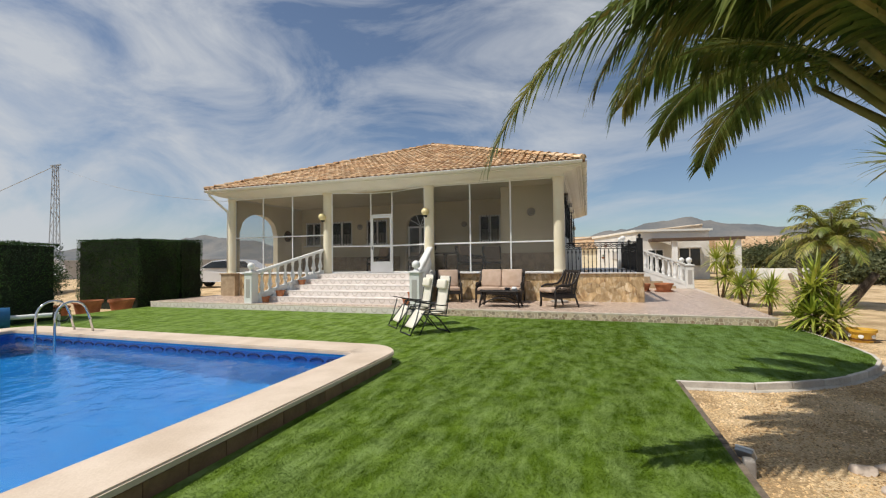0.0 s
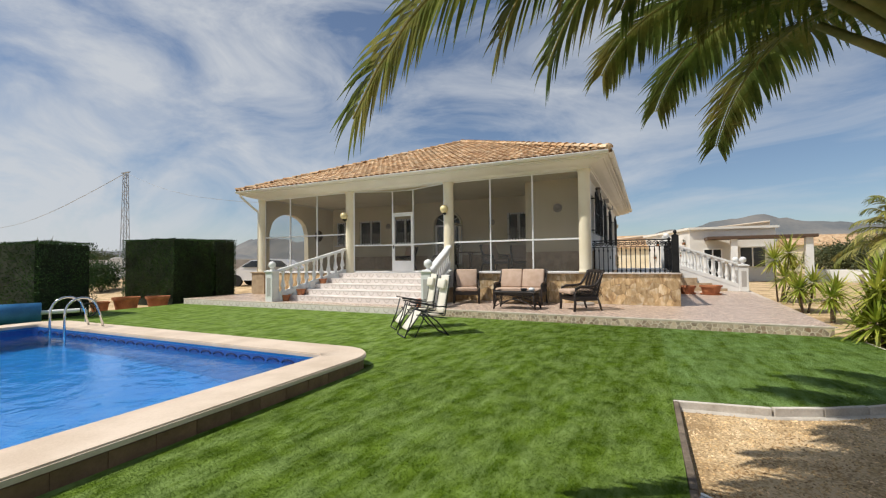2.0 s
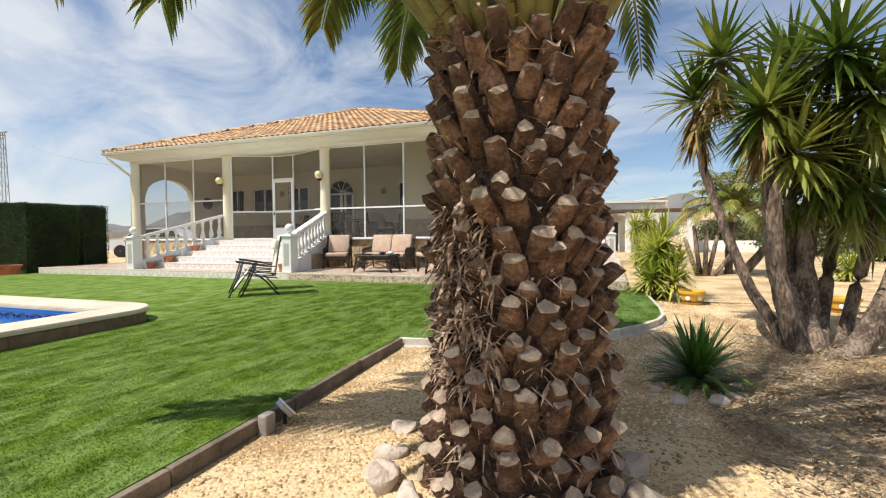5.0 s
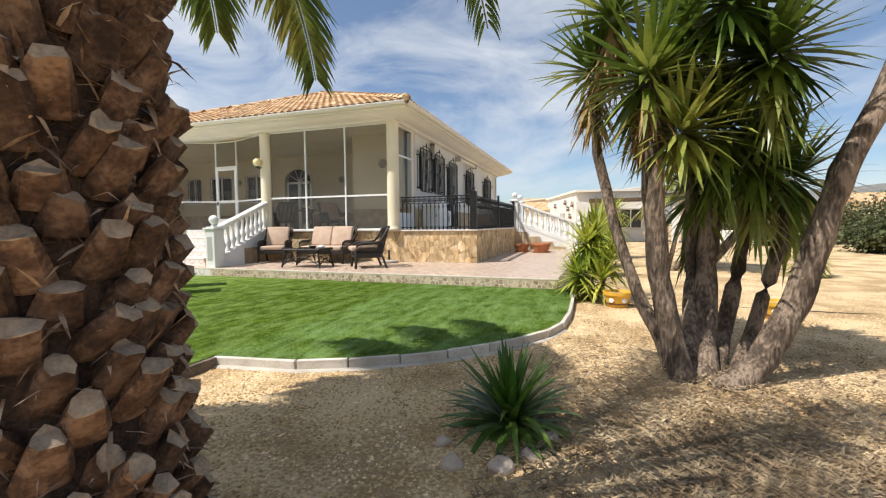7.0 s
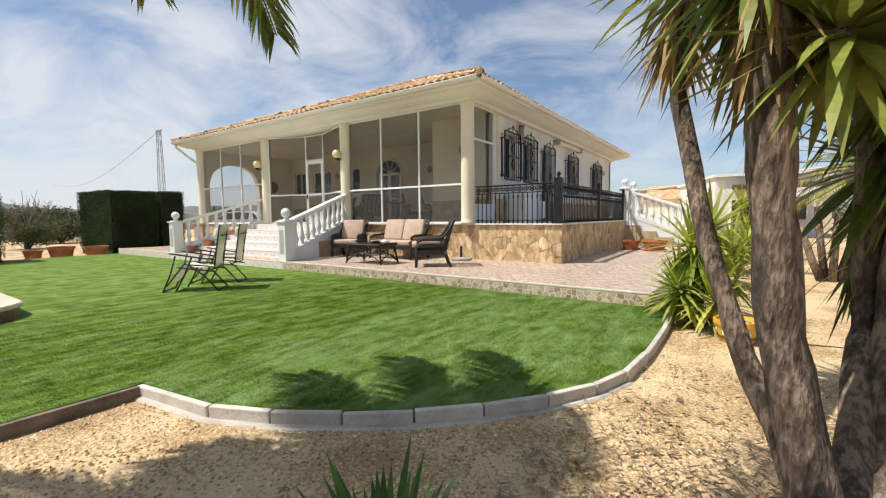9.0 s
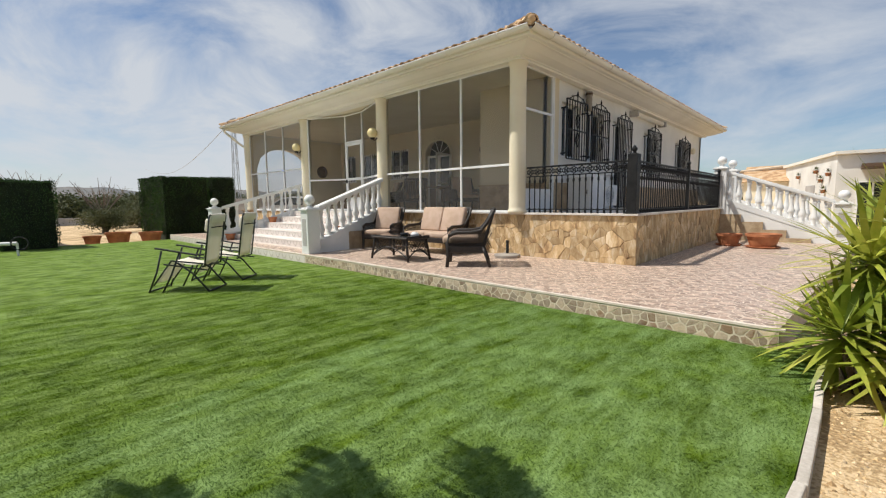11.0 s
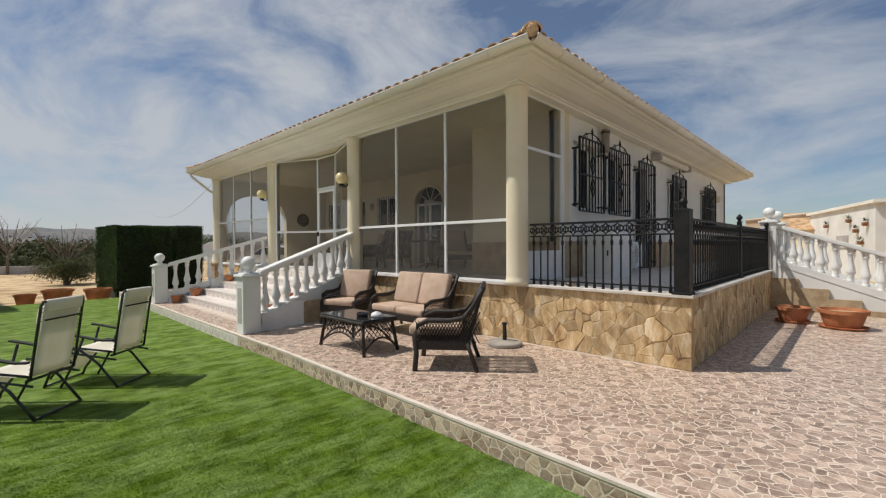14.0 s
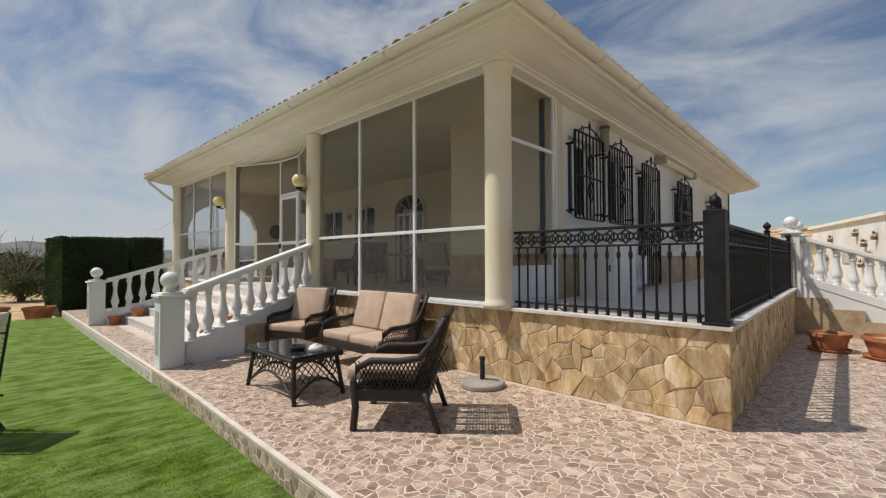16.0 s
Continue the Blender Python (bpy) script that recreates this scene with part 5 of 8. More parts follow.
def iron_post(x, y, w, h):
    top = thing("iron_post", "square black iron railing post with a finial", "post", "terrace railings")
    bm = B()
    box(bm, x - w / 2, x + w / 2, y - w / 2, y + w / 2, FLOOR_Z + 0.012, FLOOR_Z + h, 0.006)
    box(bm, x - w / 2 - 0.02, x + w / 2 + 0.02, y - w / 2 - 0.02, y + w / 2 + 0.02, FLOOR_Z + 0.012, FLOOR_Z + 0.04, 0.005)
    part("post", bm, IRON, top)
    bm = B()
    lathe(bm, [(0.03, 0), (0.05, 0.012), (0.02, 0.03), (0.042, 0.06), (0.05, 0.085), (0.04, 0.11), (0.015, 0.135), (0.004, 0.15)], (x, y, FLOOR_Z + h - 0.002), 14)
    part("finial", bm, IRON, top, smooth=True)


iron_post(1.57, 14.13, 0.165, 1.02)
iron_post(1.57, 17.53, 0.07, 0.98)
iron_post(1.57, 20.68, 0.06, 0.95)


def grille(y0, y1, z0, z1, crest=True):
    """A window grille that stands off the wall, with a scroll panel and a crest."""
    top = thing("window_grille", "black wrought-iron window grille with a spiked crest", "window grille", "window grilles")
    x = -0.60
    ym = (y0 + y1) / 2
    frame_bm = B()
    for y in (y0, y1):
        box(frame_bm, x - 0.016, x + 0.016, y - 0.016, y + 0.016, z0, z1)
    for z in (z0, (z0 + z1) / 2, z1):
        box(frame_bm, x - 0.012, x + 0.012, y0 + 0.016, y1 - 0.016, z - 0.014, z + 0.014)
    part("frame", frame_bm, IRON, top)
    n = max(5, round((y1 - y0) / 0.125))
    for i in range(1, n):
        y = y0 + (y1 - y0) * i / n
        bm = B()
        tube(bm, [(x, y, z0), (x, y, z1)], 0.013, 6)
        part("bar", bm, IRON, top)
    for z in (z0 + 0.12, z1 - 0.2):
        for y in (y0, y1):
            bm = B()
            box(bm, -0.76, x, y - 0.012, y + 0.012, z - 0.015, z + 0.015)
            s = -0.05 if y == y0 else 0.05
            box(bm, x - 0.012, x + 0.012, min(y, y + 1.6 * s), max(y, y + 1.6 * s), z - 0.014, z + 0.014)
            part("bracket", bm, IRON, top)
    bm = B()
    for s in (-1, 1):
        for zc in ((z0 + z1) / 2 + 0.22, (z0 + z1) / 2 - 0.22):
            tube(bm, [(x + 0.01, ym + s * (0.02 + 0.07 * math.sin(math.pi * k / 8)), zc - 0.16 + 0.32 * k / 8) for k in range(9)], 0.012, 5)
            tube(bm, [(x + 0.01, ym + s * (0.055 + 0.035 * math.cos(t)), zc + 0.035 * math.sin(t)) for t in [math.tau * k / 10 for k in range(11)]], 0.007, 5)
    part("scroll_panel", bm, IRON, top)
    if crest:
        bm = B()
        for s in (-1, 1):
            tube(bm, [(x, ym + s * (y1 - y0) * 0.42 * (1 - k / 8), z1 + 0.13 * math.sin(math.pi * 0.5 * k / 8)) for k in range(9)], 0.012, 5)
            tube(bm, [(x, ym + s * ((y1 - y0) * 0.25 + 0.05 * math.cos(t)), z1 + 0.06 + 0.05 * math.sin(t)) for t in [math.tau * k / 10 for k in range(11)]], 0.007, 5)
        lathe(bm, [(0.012, 0), (0.012, 0.12), (0.026, 0.15), (0.018, 0.19), (0.003, 0.25)], (x, ym, z1), 8)
        part("crest", bm, IRON, top)
    return top


for g in ((15.9, 16.95, 2.3, 3.66), (17.22, 18.3, 2.3, 3.66), (18.9, 19.98, FLOOR_Z + 0.05, 3.62), (21.42, 22.75, 2.1, 3.58), (24.95, 26.5, 2.2, 3.58)):
    grille(*g)
for y0, y1, z0, z1 in ((15.95, 16.85, 2.35, 3.62), (17.3, 18.25, 2.35, 3.62), (18.95, 19.85, FLOOR_Z, 3.55), (21.5, 22.7, 2.2, 3.5), (25.0, 26.4, 2.3, 3.5)):
    w = tagged(new("window"), "white-framed window behind a black grille")
    w.parent = house
    bm = B()
    for a, b, c, d in ((y0, y0 + 0.06, z0, z1), (y1 - 0.06, y1, z0, z1), (y0, y1, z0, z0 + 0.06), (y0, y1, z1 - 0.06, z1), ((y0 + y1) / 2 - 0.03, (y0 + y1) / 2 + 0.03, z0, z1)):
        box(bm, -0.93, -0.88, a, b, c, d)
    part("window_frame", bm, MULLION, w)
    bm = B()
    bm.faces.new([bm.verts.new(p) for p in ((-0.9, y0, z0), (-0.9, y1, z0), (-0.9, y1, z1), (-0.9, y0, z1))])
    part("pane", bm, PANE, w)

# brown stone dado along the terrace wall
for y0, y1 in ((15.55, 18.93), (19.87, 28.7)):
    bm = B()
    box(bm, -0.75, -0.728, y0, y1, FLOOR_Z - 0.02, 1.74)
    part("dado", bm, STONE_STUFF, house, "brown stone dado")
# loose pale stone left on the terrace coping
top = thing("loose_stone", "small pale stone lying on the terrace coping", "stone")
bm = B()
ball(bm, (0.08, 14.22, FLOOR_Z + 0.045), 0.062, 10, 0.7)
for v in bm.verts:
    v.co += Vector((noise.noise(v.co * 14), noise.noise(v.co * 14 + Vector((3, 3, 3))), noise.noise(v.co * 15))) * 0.02
part("rock", bm, ROCK, top, smooth=True)
# white masonry cupboard standing against the terrace wall
cup = thing("outdoor_cupboard", "white masonry cupboard with a panelled door on the terrace", "cupboard")
part("body", box(B(), -0.726, -0.46, 16.85, 18.12, FLOOR_Z, 1.97, 0.006), RENDERED, cup)
part("top_slab", box(B(), -0.726, -0.40, 16.80, 18.17, 1.972, 2.03, 0.012), RENDERED, cup)
cup_door = part("door", box(B(), -0.458, -0.435, 17.05, 18.0, FLOOR_Z + 0.08, 1.90, 0.005), MULLION, cup, "white panelled door")
for ya, yb in ((17.12, 17.49), (17.56, 17.93)):
    part("door_panel", box(B(), -0.434, -0.424, ya, yb, FLOOR_Z + 0.16, 1.82, 0.004), MULLION, cup_door)
part("handle", box(B(), -0.434, -0.405, 17.50, 17.54, 1.42, 1.52, 0.004), IRON, cup_door, "dark handle")
# windows and arched door on the porch's back wall
for x0, x1 in ((-13.25, -12.35), (-11.85, -10.6), (-9.85, -8.75), (-4.35, -3.4)):
    w = tagged(new("porch_window"), "white window with dark bars on the porch wall")
    w.parent = house
    xm = (x0 + x1) / 2
    for a, b, c, d, y in ((x0, x0 + 0.07, 2.3, 3.45, 18.42), (x1 - 0.07, x1, 2.3, 3.45, 18.42), (x0 + 0.07, x1 - 0.07, 2.3, 2.37, 18.424), (x0 + 0.07, x1 - 0.07, 3.38, 3.45, 18.424), (xm - 0.05, xm + 0.05, 2.37, 3.38, 18.427)):
        part("window_frame", box(B(), a, b, y, 18.5, c, d, 0.004), MULLION, w)
    part("window_sill", box(B(), x0 - 0.06, x1 + 0.06, 18.31, 18.42, 2.25, 2.298, 0.006), MULLION, w)
    for i in range(1, 8):
        x = x0 + (x1 - x0) * i / 8
        bm = B()
        tube(bm, [(x, 18.36, 2.3), (x, 18.36, 3.44)], 0.012, 6)
        tube(bm, [(x - 0.055, 18.36, 2.62 + 0.1 * (i % 2)), (x, 18.355, 2.70 + 0.1 * (i % 2)), (x + 0.055, 18.36, 2.62 + 0.1 * (i % 2))], 0.010, 5)
        part("bar", bm, IRON, w)
    bm = B()
    tube(bm, [(x0 + 0.02, 18.355, 2.55), (x1 - 0.02, 18.355, 2.55)], 0.010, 5)
    tube(bm, [(x0 + 0.02, 18.355, 3.2), (x1 - 0.02, 18.355, 3.2)], 0.010, 5)
    part("cross_bar", bm, IRON, w)
    part("curtain", box(B(), x0 + 0.07, x1 - 0.07, 18.53, 18.54, 2.37, 2.84), CANVAS, w, "white half curtain")
    bm = B()
    bm.faces.new([bm.verts.new(p) for p in ((x0, 18.48, 2.3), (x1, 18.48, 2.3), (x1, 18.48, 3.45), (x0, 18.48, 3.45))])
    part("pane", bm, PANE, w)
d = tagged(new("porch_door"), "arched wooden entrance door with pale frame")
d.parent = house
bm = B()
box(bm, -7.72, -6.48, 18.5, 18.55, FLOOR_Z, 3.08)
part("leaf", bm, WOOD_DARK, d)
bm = B()
tube(bm, [(-7.10 - 0.68, 18.37, FLOOR_Z), (-7.78, 18.37, 3.1)] + [(-7.10 - 0.68 * math.cos(t), 18.37, 3.1 + 0.54 * math.sin(t)) for t in [math.pi * k / 12 for k in range(1, 12)]] + [(-6.42, 18.37, 3.1), (-6.42, 18.37, FLOOR_Z)], 0.05, 8)
part("door_surround", bm, CREAM, d)
bm = B()
box(bm, -7.72, -7.13, 18.46, 18.495, 1.9, 3.0)
box(bm, -7.07, -6.48, 18.46, 18.495, 1.9, 3.0)
part("door_glazing", bm, CAR_GLASS, d)
for a, b, z0, z1 in ((-7.72, -7.62, FLOOR_Z, 3.08), (-6.58, -6.48, FLOOR_Z, 3.08), (-7.16, -7.04, FLOOR_Z, 3.0), (-7.62, -6.58, 3.0, 3.08)):
    part("door_frame", box(B(), a, b, 18.43, 18.458, z0, z1, 0.004), MULLION, d)
for k in range(1, 5):
    t = math.pi * k / 5
    part("fanlight_bar", tube(B(), [(-7.10, 18.45, 3.1), (-7.10 - 0.64 * math.cos(t), 18.45, 3.1 + 0.52 * math.sin(t))], 0.014, 6), MULLION, d)
leaf_open = part("open_leaf", box(B(), -6.40, -6.36, 17.52, 17.60, FLOOR_Z + 0.01, 3.05, 0.004), MULLION, d, "white outer screen leaf, standing open")
for y0, y1, z0, z1 in ((18.25, 18.33, FLOOR_Z + 0.01, 3.05), (17.601, 18.249, 2.98, 3.05), (17.601, 18.249, 1.95, 2.02), (17.601, 18.249, FLOOR_Z + 0.01, FLOOR_Z + 0.25)):
    part("leaf_rail", box(B(), -6.40, -6.36, y0, y1, z0, z1, 0.004), MULLION, leaf_open)


def wall_lamp(x, y, z, face=-1):
    top = thing("wall_lamp", "cream glass globe lamp on a black bracket", "wall lamp", "porch lamps")
    bm = B()
    lathe(bm, [(0.05, 0), (0.055, 0.015), (0.03, 0.03)], n=12)
    bm.transform(pose(x, y + 0.02, z - 0.08, 90, 0, 0))
    tube(bm, [(x, y, z - 0.08), (x, y - 0.07, z - 0.14), (x, y - 0.14, z - 0.15), (x, y - 0.17, z - 0.1)], 0.013, 8)
    lathe(bm, [(0.03, 0), (0.06, 0.02), (0.065, 0.05)], (x, y - 0.17, z - 0.14), 14)
    part("bracket", bm, IRON, top)
    bm = B()
    ball(bm, (x, y - 0.17, z + 0.035), 0.135, 20)
    part("globe", bm, GLOBE, top, smooth=True)


wall_lamp(-9.12, 13.91, 3.12)
wall_lamp(-5.06, 13.91, 3.12)
# plaque on the inner wall, small one further in
for x, y, z, r in ((-1.75, 15.52, 3.18, 0.15), (-10.18, 18.38, 3.14, 0.14), (-5.01, 18.38, 3.09, 0.13)):
    top = thing("wall_plaque", "round dark ceramic plaque on the porch wall", "plaque")
    bm = B()
    lathe(bm, [(r, 0), (r, 0.01), (r * 0.85, 0.025), (r * 0.6, 0.02), (r * 0.3, 0.035)], n=20)
    bm.transform(pose(x, y - 0.001, z, 90, 0, 0))
    part("disc", bm, CONCRETE, top)
top = thing("wall_plaque", "large round dark plaque on the arched wall", "plaque")
bm = lathe(B(), [(0.27, 0), (0.27, 0.012), (0.23, 0.03), (0.16, 0.022), (0.08, 0.04), (0.01, 0.04)], n=24)
bm.transform(pose(-13.479, 17.32, 2.74, 0, 90, 0))
part("disc", bm, WOOD_DARK, top)
# chimney vent, awning, air conditioner and box on the east wall
top = thing("wall_vent", "short stone-coloured flue on the side wall", "flue")
bm = B()
lathe(bm, [(0.075, 0), (0.075, 0.34), (0.085, 0.35), (0.085, 0.44), (0.07, 0.46)], (-0.63, 17.1, 3.55), 16)
part("pipe", bm, CONCRETE, top, smooth=True)
bm = B()
lathe(bm, [(0.088, 0), (0.088, 0.05)], (-0.63, 17.1, 3.92), 16)
part("slot", bm, WOOD_DARK, top)
top = thing("awning", "retracted cream awning under the eaves", "awning")
bm = B()
tube(bm, [(-0.62, 20.2, 3.92), (-0.62, 22.9, 3.92)], 0.07, 12)
part("roll", bm, CANVAS, top)
for y in (20.2, 22.9):
    bm = B()
    box(bm, -0.76, -0.5, y - 0.06, y + 0.06, 3.82, 4.0, 0.02)
    part("bracket", bm, GREY_WALL, top)
top = thing("air_conditioner", "white outdoor air-conditioning unit on the terrace", "air conditioner")
bm = B()
box(bm, -0.72, -0.42, 17.75, 18.55, FLOOR_Z + 0.1, FLOOR_Z + 0.66, 0.02)
box(bm, -0.70, -0.64, 17.8, 17.86, FLOOR_Z - 0.015, FLOOR_Z + 0.1)
box(bm, -0.70, -0.64, 18.4, 18.46, FLOOR_Z - 0.015, FLOOR_Z + 0.1)
part("case", bm, MULLION, top)
bm = B()
for r in (0.06, 0.12, 0.18, 0.24):
    tube(bm, [(-0.413, 18.05 + r * math.cos(t), FLOOR_Z + 0.38 + r * math.sin(t)) for t in [math.tau * k / 18 for k in range(19)]], 0.006, 5)
part("fan_guard", bm, STEEL, top)
top = thing("storage_cabinet", "white storage cabinet on the terrace", "cabinet")
bm = B()
box(bm, -0.7, -0.1, 16.2, 17.0, FLOOR_Z - 0.015, FLOOR_Z + 0.85, 0.01)
part("body", bm, MULLION, top)
bm = B()
box(bm, -0.66, -0.14, 16.185, 16.199, FLOOR_Z + 0.06, FLOOR_Z + 0.8, 0.004)
dd = part("door", bm, RENDERED, top)
bm = B()
obox(bm, (-0.2, 16.175, FLOOR_Z + 0.45), (0.02, 0.02, 0.1), bevel=0.004)
part("handle", bm, IRON, dd)
top = thing("wall_light", "small black lantern on the side wall", "wall light")
bm = B()
lathe(bm, [(0.03, 0), (0.09, 0.04), (0.10, 0.18), (0.05, 0.24)], (-0.62, 27.0, 3.2), 12)
box(bm, -0.76, -0.62, 26.98, 27.02, 3.38, 3.42)
part("lantern", bm, CREAM, top)

# ---- garden furniture ----
def rattan_seat(name, label, category, width, seats, m):
    """A wicker armchair or sofa with swept arms, lattice sides and loose cushions; it faces -y at its own origin."""
    top = thing(name, label, category, "rattan garden set", at=m)
    w, d = width / 2, 0.36
    for x in (-w + 0.03, w - 0.03):
        bm = B()
        tube(bm, [(x, -d, 0.0), (x, -d + 0.02, 0.2), (x, -d, 0.42), (x, -d + 0.04, 0.54), (x, -d + 0.16, 0.60), (x, 0.05, 0.60), (x, 0.22, 0.63), (x, 0.33, 0.76), (x, 0.44, 0.98)], 0.032, 8)
        part("arm_frame", bm, WICKER, top, smooth=True)
    for x in (-w + 0.03, w - 0.03):
        bm = B()
        tube(bm, [(x, 0.26, 0.34), (x, 0.31, 0.2), (x, 0.38, 0.0)], 0.026, 8)
        part("leg", bm, WICKER, top, smooth=True)
    bm = B()
    box(bm, -w + 0.02, w - 0.02, -d, 0.30, 0.25, 0.37, 0.02)
    part("seat_base", bm, WICKER, top)
    bm = B()
    tilt = pose(0, 0.25, 0.34, -16)
    t = B()
    for k in range(5):
        x = -w + 0.08 + (2 * w - 0.16) * k / 4
        box(t, x - 0.02, x + 0.02, 0.0, 0.035, 0.0, 0.66)
    box(t, -w + 0.04, w - 0.04, -0.005, 0.045, 0.62, 0.70, 0.015)
    nb = round(2 * w / 0.04)
    for k in range(nb):
        x = -w + 0.06 + (2 * w - 0.12) * k / (nb - 1)
        tube(t, [(x, 0.01, 0.02), (x + (0.1 if k % 2 else -0.1) * 0.3, 0.03, 0.64)], 0.006, 4)
    for k in range(15):
        box(t, -w + 0.06, w - 0.06, 0.012, 0.022, 0.16 + 0.032 * k, 0.169 + 0.032 * k)
    t.transform(tilt)
    join(bm, t)
    part("backrest", bm, WICKER, top)
    for x in (-w + 0.03, w - 0.03):
        bm = B()
        n = 18
        for k in range(n):
            y = -d + 0.06 + (d + 0.3) * k / n
            tube(bm, [(x, y - 0.05, 0.34), (x, y + 0.08, 0.595)], 0.0065, 4)
            tube(bm, [(x, y + 0.08, 0.34), (x, y - 0.05, 0.595)], 0.0065, 4)
        part("side_lattice", bm, WICKER, top)
    for k in range(seats):
        cw = (2 * w - 0.14) / seats
        x = -w + 0.07 + cw * (k + 0.5)
        bm = B()
        obox(bm, (x, -0.06, 0.415), (cw - 0.012, 0.62, 0.11), bevel=0.03)
        part("seat_cushion", bm, CUSHION, top, "taupe seat cushion", smooth=True)
        bm = B()
        obox(bm, (0, 0, 0), (cw - 0.015, 0.12, 0.56), bevel=0.035)
        bm.transform(pose(x, 0.255, 0.73, -16))
        part("back_cushion", bm, CUSHION, top, "taupe back cushion", smooth=True)
    return top


rattan_seat("garden_sofa", "two-seat dark wicker sofa with taupe cushions", "sofa", 1.44, 2, pose(-2.48, 13.44, PATIO_Z))
rattan_seat("garden_armchair", "dark wicker armchair with taupe cushions by the wall", "armchair", 0.80, 1, pose(-4.10, 13.26, PATIO_Z, 0, 0, 22))


def lone_chair():
    top = rattan_seat("garden_armchair", "dark wicker armchair with one taupe seat cushion", "armchair", 0.76, 1, pose(-0.66, 12.42, PATIO_Z, 0, 0, -52))
    for ob in list(top.children):
        if ob.name.startswith("back_cushion"):
            bpy.data.objects.remove(ob)
        elif ob.name.startswith("seat_cushion"):
            ob.location += Vector((0, -0.07, 0.055))


lone_chair()
rattan_seat("porch_armchair", "dark wicker armchair inside the porch", "armchair", 0.8, 1, pose(-4.3, 16.6, FLOOR_Z, 0, 0, 60))
rattan_seat("porch_armchair", "dark wicker armchair inside the porch", "armchair", 0.8, 1, pose(-8.6, 17.2, FLOOR_Z, 0, 0, -30))


rattan_seat("porch_armchair", "dark wicker armchair inside the porch", "armchair", 0.8, 1, pose(-6.15, 16.1, FLOOR_Z, 0, 0, -110))
rattan_seat("porch_armchair", "dark wicker armchair inside the porch", "armchair", 0.8, 1, pose(-3.6, 17.7, FLOOR_Z, 0, 0, 20))


def porch_table():
    top = thing("porch_table", "round dark wooden table inside the porch", "table", at=pose(-5.35, 16.75, FLOOR_Z))
    part("tabletop", lathe(B(), [(0.52, 0.70), (0.55, 0.715), (0.55, 0.735), (0.52, 0.745)], n=28), WOOD_DARK, top)
    part("column", lathe(B(), [(0.09, 0.05), (0.05, 0.12), (0.07, 0.35), (0.045, 0.6), (0.12, 0.70)], n=14), WOOD_DARK, top, smooth=True)
    for k in range(4):
        a = math.tau * k / 4 + 0.4
        part("foot", tube(B(), [(0, 0, 0.12), (math.cos(a) * 0.2, math.sin(a) * 0.2, 0.07), (math.cos(a) * 0.36, math.sin(a) * 0.36, 0.025)], 0.03, 7, 0.022), WOOD_DARK, top, smooth=True)


porch_table()


def coffee_table():
    top = thing("coffee_table", "low wicker table with a dark glass top", "table", "rattan garden set", at=pose(-2.22, 12.16, PATIO_Z))
    bm = B()
    obox(bm, (0, 0, 0.47), (1.08, 0.60, 0.025), bevel=0.01)
    part("tabletop", bm, BLACK_GLASS, top, "dark glass tabletop")
    bm = B()
    for y in (-0.29, 0.29):
        tube(bm, [(-0.53, y, 0.44), (0.53, y, 0.44)], 0.022, 8)
    for x in (-0.53, 0.53):
        tube(bm, [(x, -0.29, 0.44), (x, 0.29, 0.44)], 0.022, 8)
    part("apron", bm, WICKER, top)
    for sx in (-1, 1):
        for sy in (-1, 1):
            bm = B()
            tube(bm, [(sx * 0.47, sy * 0.25, 0.45), (sx * 0.50, sy * 0.265, 0.28), (sx * 0.55, sy * 0.29, 0.0)], 0.024, 8)
            part("leg", bm, WICKER, top, smooth=True)
    for sx in (-1, 1):
        bm = B()
        tube(bm, [(sx * 0.535, -0.28 + 0.56 * k / 10, 0.06 + 0.16 * math.sin(math.pi * k / 10)) for k in range(11)], 0.014, 6)
        for k in range(-7, 9):
            for s in (-1, 1):
                y0 = k * 0.07
                pts = []
                for q in range(7):
                    z = 0.43 - 0.24 * q / 6
                    y = y0 + s * 0.20 * q / 6
                    if abs(y) < 0.25:
                        pts.append((sx * (0.49 + 0.035 * q / 6), y, z))
                if len(pts) > 1:
                    tube(bm, pts, 0.006, 4)
        part("end_lattice", bm, WICKER, top)
    for sy in (-1, 1):
        bm = B()
        tube(bm, [(-0.53 + 1.06 * k / 10, sy * 0.28, 0.06 + 0.2 * math.sin(math.pi * k / 10)) for k in range(11)], 0.014, 6)
        for k in range(-12, 13):
            for s in (-1, 1):
                pts = []
                for q in range(7):
                    z, x = 0.43 - 0.18 * q / 6, k * 0.08 + s * 0.15 * q / 6
                    if abs(x) < 0.48:
                        pts.append((x, sy * (0.265 + 0.015 * q / 6), z))
                if len(pts) > 1:
                    tube(bm, pts, 0.006, 4)
        part("side_lattice", bm, WICKER, top)
    a = thing("ashtray", "black ceramic ashtray on the garden table", "ashtray")
    bm = B()
    lathe(bm, [(0.06, 0), (0.085, 0.01), (0.09, 0.05), (0.075, 0.05), (0.065, 0.02)], (-2.02, 12.1, PATIO_Z + 0.4835), 16)
    part("bowl", bm, BLACK_GLASS, a, smooth=True)
    a = thing("white_bowl", "small upturned white bowl on the garden table", "bowl")
    bm = B()
    lathe(bm, [(0.085, 0), (0.08, 0.03), (0.06, 0.055), (0.03, 0.065), (0.03, 0.07)], (-1.85, 12.22, PATIO_Z + 0.4835), 16)
    part("bowl", bm, WHITE, a, smooth=True)


coffee_table()


